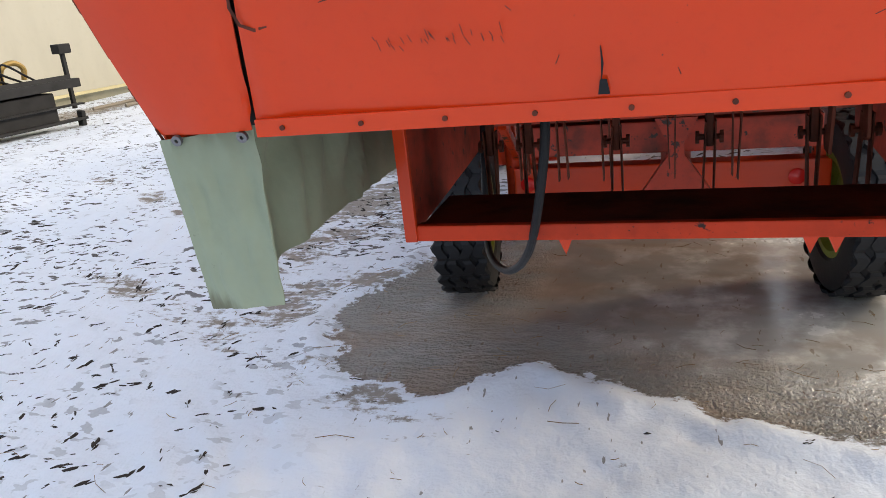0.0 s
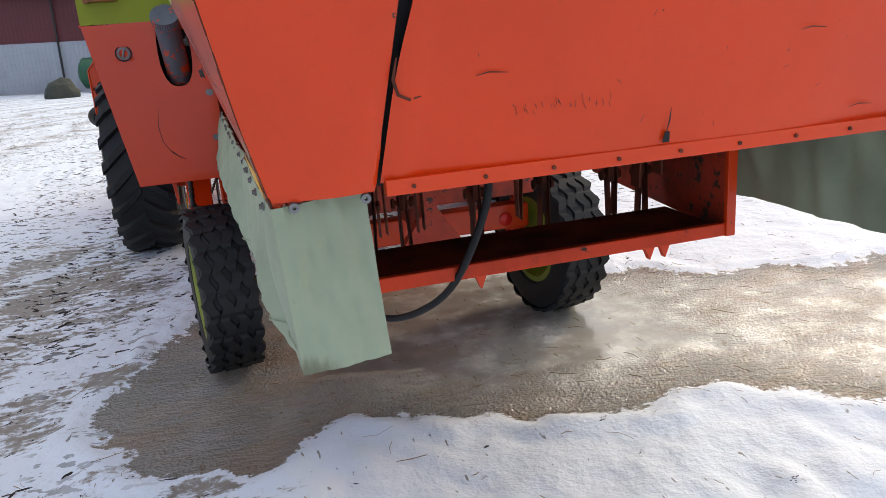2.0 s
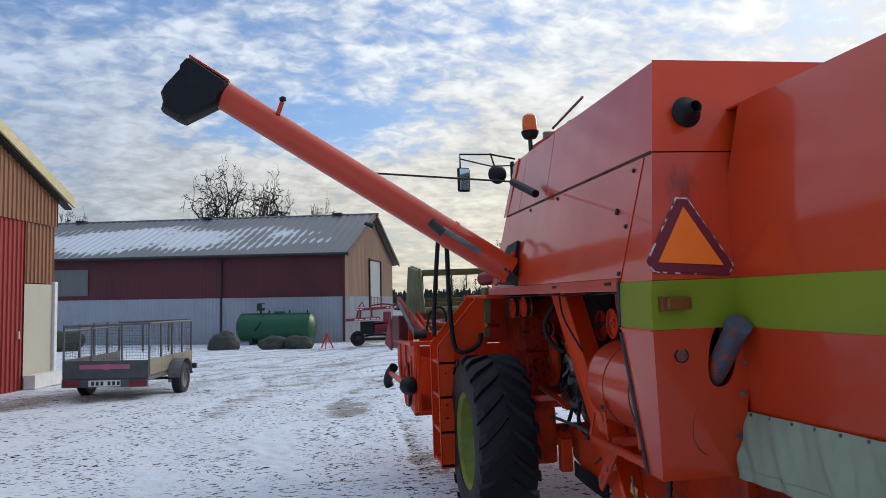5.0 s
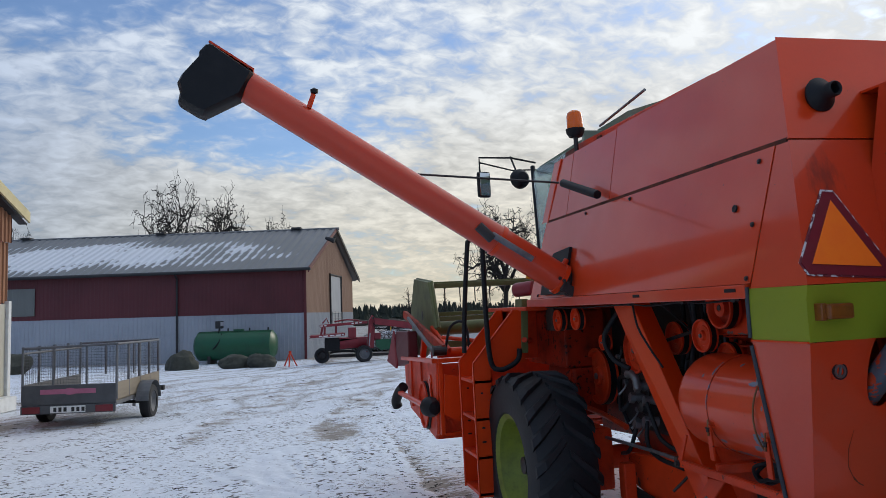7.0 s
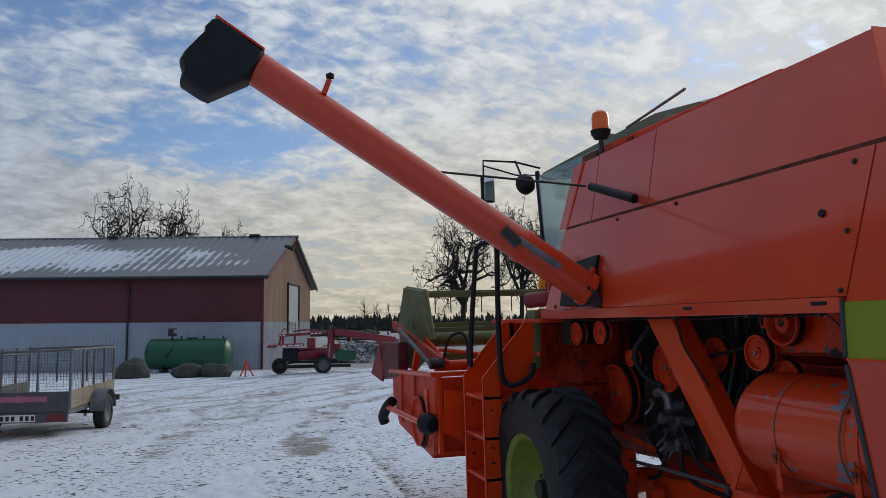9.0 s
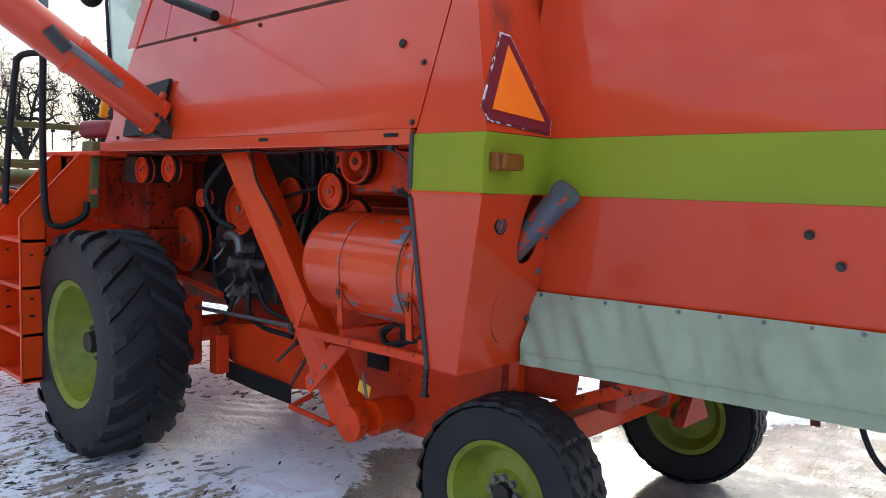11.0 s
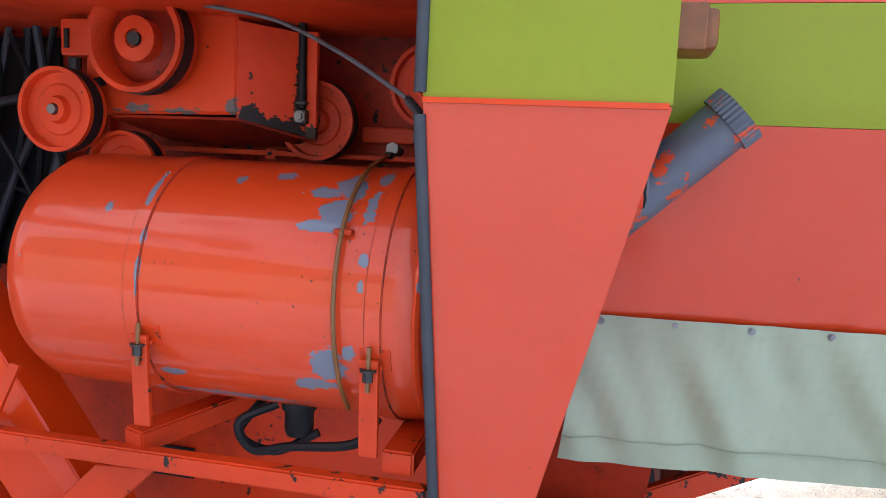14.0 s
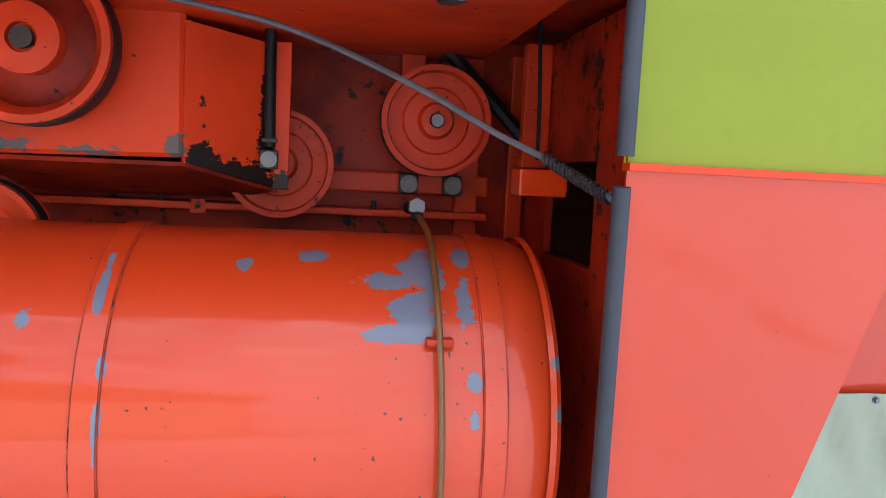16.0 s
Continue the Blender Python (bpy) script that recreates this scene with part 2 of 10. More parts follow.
def chipped(mt, spots, colour, scale=24.0, amount=1.3, ragged=0.0):
    """Paint flaked off in ragged patches round the given (y, z, reach) spots."""
    nd, lk = mt.node_tree.nodes, mt.node_tree.links
    b = nd["Principled BSDF"]
    old = b.inputs["Base Color"].links[0].from_socket
    tc = nd.new("ShaderNodeTexCoord")
    field = None
    for y, z, ry, rz in spots:
        sb = nd.new("ShaderNodeVectorMath"); sb.operation = "SUBTRACT"; sb.inputs[1].default_value = (0, y, z)
        sc = nd.new("ShaderNodeVectorMath"); sc.operation = "MULTIPLY"; sc.inputs[1].default_value = (0, 1 / ry, 1 / rz)
        ln = nd.new("ShaderNodeVectorMath"); ln.operation = "LENGTH"
        lk.new(tc.outputs["Object"], sb.inputs[0]); lk.new(sb.outputs[0], sc.inputs[0]); lk.new(sc.outputs[0], ln.inputs[0])
        if field is None:
            field = ln.outputs["Value"]
        else:
            mn = nd.new("ShaderNodeMath"); mn.operation = "MINIMUM"
            lk.new(field, mn.inputs[0]); lk.new(ln.outputs["Value"], mn.inputs[1])
            field = mn.outputs[0]
    n = noise_node(nd, lk, scale, 8.0, 0.68, stretch=(1.0, 0.7, 1.3))
    ad = nd.new("ShaderNodeMath"); ad.operation = "MULTIPLY_ADD"; ad.inputs[1].default_value = -(ragged or 3.0 * amount)
    lk.new(n.outputs[0], ad.inputs[0]); lk.new(field, ad.inputs[2])
    edge_at = 1.0 - 0.5 * ragged if ragged else -amount
    f = ramp_node(nd, lk, ad.outputs[0], edge_at + 0.03, edge_at - 0.03)
    lk.new(mix_col(nd, lk, f.outputs[0], old, colour), b.inputs["Base Color"])


def flecked(mt, scale, at, colour):
    """Small dark nicks."""
    nd, lk = mt.node_tree.nodes, mt.node_tree.links
    b = nd["Principled BSDF"]
    old = b.inputs["Base Color"].links[0].from_socket
    n, big = noise_node(nd, lk, scale, 2.0, 0.5), noise_node(nd, lk, 5.0, 2.0, 0.5)
    ad = nd.new("ShaderNodeMath"); ad.operation = "MULTIPLY_ADD"; ad.inputs[1].default_value = 0.3
    lk.new(big.outputs[0], ad.inputs[0]); lk.new(n.outputs[0], ad.inputs[2])
    f = ramp_node(nd, lk, ad.outputs[0], at, at + 0.025)
    lk.new(mix_col(nd, lk, f.outputs[0], old, colour), b.inputs["Base Color"])


for mt_, at_ in ((M_TANKPAINT, 0.905), (M_ORANGE, 0.93), (M_ORANGE_SHEEN, 0.94), (M_ORANGE_OLD, 0.86)):
    flecked(mt_, 130.0, at_, (0.04, 0.018, 0.012))
chipped(M_TANKPAINT, [(3.672, 1.292, 0.05, 0.009), (3.645, 1.310, 0.028, 0.022), (3.678, 1.342, 0.042, 0.008), (3.635, 1.355, 0.028, 0.018), (3.588, 1.370, 0.012, 0.014),
                      (3.590, 1.325, 0.013, 0.028), (3.583, 1.242, 0.008, 0.010), (3.584, 1.200, 0.006, 0.014), (3.770, 1.366, 0.022, 0.006), (3.849, 1.356, 0.009, 0.007),
                      (3.640, 1.062, 0.028, 0.030), (3.675, 1.022, 0.035, 0.012), (3.602, 1.090, 0.012, 0.012), (3.982, 1.255, 0.004, 0.014), (3.983, 1.190, 0.004, 0.035),
                      (3.996, 1.338, 0.006, 0.028), (3.488, 1.263, 0.006, 0.010), (3.487, 1.210, 0.005, 0.011), (3.945, 1.012, 0.022, 0.008), (4.070, 1.300, 0.009, 0.009),
                      (3.85, 0.965, 0.12, 0.007)], (0.15, 0.17, 0.215), 34.0, ragged=3.0)
M_ORANGE_CHIP = worn("orange_paint_chipped", (0.62, 0.044, 0.005), (0.36, 0.03, 0.006), 0.4, big=3.0, small=50, bump=0.05, amount=0.6, coat=0.1,
                      speck=(0.02, 0.013, 0.011), speck_at=(0.77, 0.80))
M_HOUSING = worn("orange_gear_housing_paint", (0.65, 0.048, 0.008), (0.20, 0.018, 0.006), 0.42, big=4.0, small=40, bump=0.05, amount=0.4,
                 speck=(0.03, 0.015, 0.012), speck_at=(0.83, 0.86))
chipped(M_HOUSING, [(4.18, 1.484, 0.045, 0.010), (4.075, 1.482, 0.04, 0.008), (3.962, 1.495, 0.014, 0.022), (4.33, 1.63, 0.012, 0.02)], (0.12, 0.10, 0.095), 60.0, 1.5)
chipped(M_HOUSING, [(3.89, 1.455, 0.075, 0.022), (3.848, 1.53, 0.010, 0.09), (3.93, 1.47, 0.02, 0.03), (3.83, 1.445, 0.03, 0.014)], (0.016, 0.009, 0.007), 85.0, ragged=3.2)
M_DIRTLINE = worn("rust_line_on_orange", (0.48, 0.040, 0.008), (0.05, 0.014, 0.010), 0.7, big=18, small=90, bump=0.1, amount=0.9, speck=(0.014, 0.009, 0.008), speck_at=(0.76, 0.80))
M_UNDER = worn("dark_mottled_orange", (0.40, 0.034, 0.011), (0.05, 0.018, 0.011), 0.6, big=7, small=50, bump=0.12, amount=0.85, speck=(0.03, 0.018, 0.014), speck_at=(0.78, 0.84))


def stained(mt, centre, reach, colour, strength):
    """A soft smear of soot with a ragged, streaky edge round one place."""
    nd, lk = mt.node_tree.nodes, mt.node_tree.links
    b = nd["Principled BSDF"]
    old = b.inputs["Base Color"].links[0].from_socket
    tc = nd.new("ShaderNodeTexCoord")
    sb = nd.new("ShaderNodeVectorMath"); sb.operation = "SUBTRACT"; sb.inputs[1].default_value = centre
    dv = nd.new("ShaderNodeVectorMath"); dv.operation = "DIVIDE"; dv.inputs[1].default_value = reach
    ln = nd.new("ShaderNodeVectorMath"); ln.operation = "LENGTH"
    lk.new(tc.outputs["Object"], sb.inputs[0]); lk.new(sb.outputs[0], dv.inputs[0]); lk.new(dv.outputs[0], ln.inputs[0])
    n = noise_node(nd, lk, 30.0, 4.0, 0.6, stretch=(1.6, 1.0, 0.35))
    ad = nd.new("ShaderNodeMath"); ad.operation = "MULTIPLY_ADD"; ad.inputs[1].default_value = -1.8
    lk.new(n.outputs[0], ad.inputs[0]); lk.new(ln.outputs["Value"], ad.inputs[2])
    f = ramp_node(nd, lk, ad.outputs[0], 0.1, -0.9)
    sc = nd.new("ShaderNodeMath"); sc.operation = "MULTIPLY"; sc.inputs[1].default_value = strength
    lk.new(f.outputs[0], sc.inputs[0])
    lk.new(mix_col(nd, lk, sc.outputs[0], old, colour), b.inputs["Base Color"])


stained(M_ORANGE_SHEEN, (-1.04, 3.26, 2.10), (0.09, 0.2, 0.13), (0.05, 0.02, 0.016), 0.6)
M_CABLE = worn("grey_cable_sheath", (0.10, 0.105, 0.115), (0.05, 0.05, 0.055), 0.5, big=12, small=90, bump=0.06)
M_SCRATCH = worn("bare_rusty_scratch", (0.035, 0.016, 0.011), (0.012, 0.009, 0.008), 0.75, big=20, small=90, bump=0.1)
M_GREEN = worn("olive_green_paint", (0.235, 0.275, 0.018), (0.18, 0.215, 0.016), 0.36, big=1.5, small=50, bump=0.02, amount=0.5,
               speck=(0.5, 0.4, 0.2), speck_at=(0.95, 0.96))
M_GREEN_DULL = worn("dull_green_paint", (0.115, 0.125, 0.036), (0.05, 0.052, 0.022), 0.5, big=4, small=40, bump=0.06, amount=0.7)
M_RIM = worn("lime_green_rim_paint", (0.21, 0.25, 0.018), (0.07, 0.08, 0.012), 0.45, big=5, small=40, bump=0.05, amount=0.7)
M_CANVAS = worn("grey_green_tarpaulin", (0.305, 0.35, 0.245), (0.20, 0.23, 0.16), 0.55, big=3.0, small=25, bump=0.12, bump_scale=14, amount=0.6,
                speck=(0.13, 0.13, 0.09), speck_at=(0.89, 0.96))
stained(M_CANVAS, (-0.73, 1.06, 0.885), (0.06, 0.06, 0.035), (0.10, 0.085, 0.045), 0.7)
M_RUBBER = worn("black_tyre_rubber", (0.009, 0.0095, 0.0115), (0.021, 0.022, 0.025), 0.58, big=6, small=60, bump=0.15, amount=0.7,
                speck=(0.55, 0.57, 0.6), speck_at=(0.93, 0.95))
# rubber, and the black sheets that stand in for shaded gaps
M_BLACK = worn("black_rubber_and_dark_gaps", (0.007, 0.008, 0.010), (0.018, 0.018, 0.02), 0.5, big=6, small=60, bump=0.08)
M_EDGE = worn("blue_black_edge_rubber", (0.022, 0.027, 0.037), (0.045, 0.05, 0.06), 0.55, big=10, small=80, bump=0.1)
M_STEEL = worn("grey_steel", (0.20, 0.20, 0.21), (0.08, 0.07, 0.065), 0.42, metal=0.7, big=10, small=60, bump=0.08)
M_DARKSTEEL = worn("dark_oily_steel", (0.045, 0.042, 0.042), (0.015, 0.012, 0.011), 0.45, metal=0.5, big=10, small=60, bump=0.12)
M_EXH = worn("blue_grey_pipe", (0.095, 0.11, 0.14), (0.06, 0.07, 0.085), 0.45, metal=0.3, big=10, small=70, bump=0.08,
             speck=(0.50, 0.055, 0.012), speck_at=(0.735, 0.755))
chipped(M_EXH, [(3.20, 1.33, 0.05, 0.06), (3.13, 1.41, 0.02, 0.03)], (0.52, 0.05, 0.008), 26.0)
M_AMBER, _, _, _b = base_mat("amber_plastic", (0.80, 0.15, 0.004), 0.2)
_b.inputs["Transmission Weight"].default_value = 0.15
M_AMBERBROWN = worn("amber_brown_lens", (0.21, 0.062, 0.008), (0.09, 0.028, 0.007), 0.3, big=20, small=80, bump=0.05)
M_REFLECT = worn("fluorescent_orange_sheet", (1.0, 0.20, 0.008), (0.95, 0.15, 0.008), 0.4, big=6, small=40, bump=0.1, bump_scale=20)
M_DARKRED = worn("dark_red_reflector", (0.16, 0.012, 0.022), (0.11, 0.01, 0.015), 0.35, big=8, small=50, bump=0.03)
M_REDLENS = worn("red_reflector_lens", (0.75, 0.02, 0.015), (0.5, 0.015, 0.01), 0.2, big=10, small=50, bump=0.05)
M_SILVER = worn("flaked_silver_edge", (0.15, 0.02, 0.03), (0.10, 0.012, 0.02), 0.5, big=30, small=120, bump=0.2, speck=(0.60, 0.61, 0.62), speck_at=(0.66, 0.69))
M_WHITE = worn("white_print", (0.72, 0.73, 0.72), (0.55, 0.55, 0.54), 0.45, big=8, small=60, bump=0.02)
M_BLACKPRINT = worn("black_decal", (0.013, 0.014, 0.016), (0.02, 0.02, 0.022), 0.35, big=8, small=60, bump=0.02)
M_YELLOW = worn("yellow_sticker", (0.75, 0.40, 0.02), (0.55, 0.28, 0.02), 0.4, big=15, small=70, bump=0.03, speck=(0.5, 0.09, 0.03),
                speck_at=(0.88, 0.9))
M_FUELHOSE = worn("brown_fuel_hose", (0.20, 0.08, 0.02), (0.12, 0.05, 0.015), 0.35, big=10, small=60, bump=0.05)
for mt_, lev_ in ((M_BLACK, 0.25), (M_RUBBER, 0.36), (M_RUSTY, 0.25), (M_GRIME_SHADE, 0.15), (M_ORANGE, 0.2), (M_ORANGE_SHEEN, 0.3), (M_CANVAS, 0.3), (M_GREEN, 0.25), (M_ORANGE_OLD, 0.25), (M_HOUSING, 0.25), (M_TANKPAINT, 0.3), (M_ORANGE_CHIP, 0.25)):
    mt_.node_tree.nodes["Principled BSDF"].inputs["Specular IOR Level"].default_value = lev_
M_GLASS, _, _, _b = base_mat("cab_glass", (0.62, 0.72, 0.70), 0.03)
_b.inputs["Transmission Weight"].default_value, _b.inputs["IOR"].default_value = 0.85, 1.3
M_MIRROR, _, _, _b = base_mat("mirror_glass", (0.75, 0.77, 0.78), 0.04, 1.0)
M_CABGREEN = worn("pale_green_cab_roof", (0.20, 0.27, 0.19), (0.13, 0.17, 0.12), 0.45, big=4, small=40, bump=0.04)
# surroundings
M_BARNRED = worn("dark_red_sheet_metal", (0.10, 0.011, 0.016), (0.065, 0.009, 0.012), 0.5, big=0.6, small=8, bump=0.03)
M_BARNWHITE = worn("off_white_sheet_metal", (0.36, 0.385, 0.425), (0.27, 0.29, 0.325), 0.5, big=0.7, small=9, bump=0.03)
M_GABLE = worn("tan_boards", (0.36, 0.235, 0.165), (0.25, 0.155, 0.105), 0.7, big=0.8, small=12, bump=0.1, streak=(1, 1, 0.2))
# the red wall's boards recoloured brown for the sunlight on the gable
M_SUNLIT_BOARD = worn("sunlit_red_ribbed_boards", (0.27, 0.12, 0.055), (0.17, 0.07, 0.035), 0.6, big=0.9, small=12, bump=0.06, streak=(1, 1, 0.2))
M_REDBOARD = worn("red_painted_ribbed_wall", (0.30, 0.022, 0.018), (0.20, 0.016, 0.014), 0.6, big=0.9, small=12, bump=0.06, streak=(1, 1, 0.2))
M_BEIGE = worn("pale_beige_door_panel", (0.50, 0.475, 0.39), (0.40, 0.38, 0.31), 0.6, big=1.0, small=9, bump=0.04, streak=(1, 1, 0.3))
M_TRIM = worn("pale_yellow_trim_board", (0.62, 0.54, 0.30), (0.45, 0.39, 0.22), 0.6, big=2, small=14, bump=0.06)
M_CONCRETE = worn("mossy_concrete", (0.28, 0.27, 0.20), (0.14, 0.14, 0.09), 0.85, big=3, small=30, bump=0.3)
M_DARKTRIM = worn("dark_trim", (0.02, 0.02, 0.022), (0.03, 0.03, 0.03), 0.6, big=3, small=20, bump=0.05)
M_TANKGREEN = worn("dark_green_tank_paint", (0.008, 0.085, 0.035), (0.012, 0.045, 0.022), 0.38, big=1.5, small=20, bump=0.03)
M_GALV = worn("galvanised_steel", (0.33, 0.34, 0.36), (0.20, 0.205, 0.22), 0.45, metal=0.6, big=5, small=40, bump=0.05)
M_PLYWOOD = worn("weathered_plywood", (0.25, 0.21, 0.155), (0.13, 0.11, 0.085), 0.75, big=3, small=40, bump=0.12, streak=(0.3, 0.3, 2))
M_TRAILER = worn("dark_grey_tailboard", (0.075, 0.08, 0.09), (0.04, 0.042, 0.048), 0.45, big=4, small=40, bump=0.05)
M_CAGE = worn("dull_zinc_tube", (0.15, 0.155, 0.165), (0.08, 0.082, 0.088), 0.55, metal=0.4, big=5, small=40, bump=0.05)
M_WINDOWSHEET = worn("cloudy_plastic_sheet", (0.16, 0.165, 0.15), (0.10, 0.105, 0.095), 0.4, big=1.2, small=9, bump=0.05, streak=(1, 1, 0.2))
M_PINK = worn("faded_pink_sticker", (0.42, 0.13, 0.22), (0.30, 0.10, 0.16), 0.5, big=10, small=50, bump=0.02)
M_CRIMSON = worn("crimson_machine_paint", (0.22, 0.014, 0.025), (0.10, 0.009, 0.014), 0.42, big=3, small=30, bump=0.05)
M_STONE = worn("mossy_grey_boulder", (0.055, 0.058, 0.046), (0.024, 0.027, 0.019), 0.9, big=5, small=30, bump=0.5, bump_scale=18)
M_BARK = worn("grey_brown_bark", (0.024, 0.021, 0.018), (0.012, 0.011, 0.010), 0.9, big=6, small=30, bump=0.4)
M_FOREST = worn("dark_spruce_needles", (0.018, 0.028, 0.020), (0.03, 0.026, 0.016), 0.9, big=0.3, small=3, bump=0.3)
M_HEAP = worn("dark_frozen_earth", (0.045, 0.038, 0.032), (0.020, 0.017, 0.015), 0.95, big=1.2, small=9, bump=0.6, bump_scale=4, speck=(0.6, 0.63, 0.68), speck_at=(0.70, 0.74))
M_JUNK = worn("dark_implement_steel", (0.013, 0.013, 0.014), (0.008, 0.008, 0.007), 0.75, metal=0.0, big=6, small=40, bump=0.1)
M_BRASS = worn("yellow_brown_metal", (0.35, 0.23, 0.06), (0.2, 0.13, 0.05), 0.5, metal=0.3, big=8, small=50, bump=0.1)
M_CLOD = worn("frozen_mud", (0.030, 0.023, 0.018), (0.012, 0.010, 0.009), 0.95, big=0.7, small=6, bump=0.5)
M_STRAW = worn("brown_straw", (0.22, 0.13, 0.05), (0.09, 0.055, 0.03), 0.8, big=20, small=80, bump=0.05)
M_SILAGE = worn("heap_dark_earth", (0.075, 0.055, 0.042), (0.025, 0.02, 0.017), 0.95, big=0.7, small=6, bump=0.5)


def roof_material():
    """Grey corrugated sheet with one long, ragged drift of snow on the yard side of the barn."""
    mt, nd, lk, b = base_mat("grey_corrugated_roof_with_snow", (0.16, 0.165, 0.175), 0.45)
    tc = nd.new("ShaderNodeTexCoord")
    at = nd.new("ShaderNodeVectorMath"); at.operation = "SUBTRACT"; at.inputs[1].default_value = (-1.35, 43.0, 0)
    lk.new(tc.outputs["Object"], at.inputs[0])
    field = []
    for way, mid, half in (((-0.955, 0.297, 0), 14.5, 10.0), ((0.297, 0.955, 0), 2.7, 2.1)):
        d = nd.new("ShaderNodeVectorMath"); d.operation = "DOT_PRODUCT"; d.inputs[1].default_value = way
        lk.new(at.outputs[0], d.inputs[0])
        k = nd.new("ShaderNodeMath"); k.operation = "SUBTRACT"; k.inputs[1].default_value = mid
        lk.new(d.outputs["Value"], k.inputs[0])
        q = nd.new("ShaderNodeMath"); q.operation = "DIVIDE"; q.inputs[1].default_value = half
        lk.new(k.outputs[0], q.inputs[0])
        r = nd.new("ShaderNodeMath"); r.operation = "POWER"; r.inputs[1].default_value = 2.0
        ab = nd.new("ShaderNodeMath"); ab.operation = "ABSOLUTE"
        lk.new(q.outputs[0], ab.inputs[0]); lk.new(ab.outputs[0], r.inputs[0])
        field.append(r.outputs[0])
    sm = nd.new("ShaderNodeMath"); sm.operation = "ADD"
    lk.new(field[0], sm.inputs[0]); lk.new(field[1], sm.inputs[1])
    n1 = noise_node(nd, lk, 0.45, 5.0, 0.6, stretch=(0.6, 1.4, 1.0))
    add = nd.new("ShaderNodeMath"); add.operation = "MULTIPLY_ADD"; add.inputs[1].default_value = -5.0
    lk.new(n1.outputs[0], add.inputs[0]); lk.new(sm.outputs[0], add.inputs[2])
    # the snow lies in the troughs and thins over the ribs
    run = nd.new("ShaderNodeVectorMath"); run.operation = "DOT_PRODUCT"; run.inputs[1].default_value = (-0.955 * 2 * math.pi / 0.5, 0.297 * 2 * math.pi / 0.5, 0)
    lk.new(at.outputs[0], run.inputs[0])
    sn = nd.new("ShaderNodeMath"); sn.operation = "SINE"
    lk.new(run.outputs["Value"], sn.inputs[0])
    rib = nd.new("ShaderNodeMath"); rib.operation = "MULTIPLY_ADD"; rib.inputs[1].default_value = 0.38
    lk.new(sn.outputs[0], rib.inputs[0]); lk.new(add.outputs[0], rib.inputs[2])
    f = ramp_node(nd, lk, rib.outputs[0], -1.30, -1.72)
    n3 = noise_node(nd, lk, 0.5, 3.0, 0.5)
    c = mix_col(nd, lk, n3.outputs[0], (0.10, 0.104, 0.11), (0.155, 0.16, 0.165))
    lk.new(mix_col(nd, lk, f.outputs[0], c, (0.62, 0.64, 0.68)), b.inputs["Base Color"])
    return mt


M_ROOF = roof_material()


# ---- mesh helpers ----
def part(name, bm, material, parent=None, label="", smooth=False):
    """Links a bmesh as one mesh object under a thing or a part."""
    me = bpy.data.meshes.new(name)
    bmesh.ops.recalc_face_normals(bm, faces=bm.faces[:])
    bm.to_mesh(me)
    bm.free()
    for m in material if isinstance(material, (list, tuple)) else (material,):
        me.materials.append(m)
    if smooth:
        for p in me.polygons:
            p.use_smooth = True
        me.set_sharp_from_angle(angle=radians(38))
    ob = new(name, me)
    if parent is not None:
        ob.parent = parent
    if label:
        ob["label"] = label
    return ob


def thing(name, label, category, group="", m=None, kind=""):
    """An Empty at the base of a thing, which parents its parts."""
    ob = new(name)
    ob.empty_display_size = 0.1
    if m is not None:
        ob.matrix_world = m
    return tagged(ob, label, category, group, kind)


def merge(bm, other):
    me = bpy.data.meshes.new("tmp")
    other.to_mesh(me)
    other.free()
    bm.from_mesh(me)
    bpy.data.meshes.remove(me)


def box(c, size, rot=(0, 0, 0), bevel=0.0, bm=None):
    b = bmesh.new()
    bmesh.ops.create_cube(b, size=1.0)
    bmesh.ops.scale(b, vec=size, verts=b.verts)
    if bevel:
        bmesh.ops.bevel(b, geom=b.edges[:], offset=bevel, segments=2, profile=0.6, affect="EDGES")
    bmesh.ops.transform(b, matrix=pose(*c, *rot), verts=b.verts)
    if bm is None:
        return b
    merge(bm, b)
    return bm


def span(lo, hi, bevel=0.0, bm=None):
    return box([(a + b) / 2 for a, b in zip(lo, hi)], [abs(b - a) for a, b in zip(lo, hi)], bevel=bevel, bm=bm)


def cyl(p0, p1, r0, r1=None, seg=20, bm=None, caps=True, bevel=0.0):
    p0, p1 = Vector(p0), Vector(p1)
    b = bmesh.new()
    bmesh.ops.create_cone(b, cap_ends=caps, segments=seg, radius1=r0, radius2=r0 if r1 is None else r1, depth=(p1 - p0).length)
    if bevel:
        es = [e for e in b.edges if len(e.link_faces) == 2 and any(len(f.verts) > 4 for f in e.link_faces)]
        bmesh.ops.bevel(b, geom=es, offset=bevel, segments=2, profile=0.6, affect="EDGES")
    q = (p1 - p0).to_track_quat("Z", "Y").to_matrix().to_4x4()
    bmesh.ops.transform(b, matrix=Matrix.Translation((p0 + p1) / 2) @ q, verts=b.verts)
    if bm is None:
        return b
    merge(bm, b)
    return bm


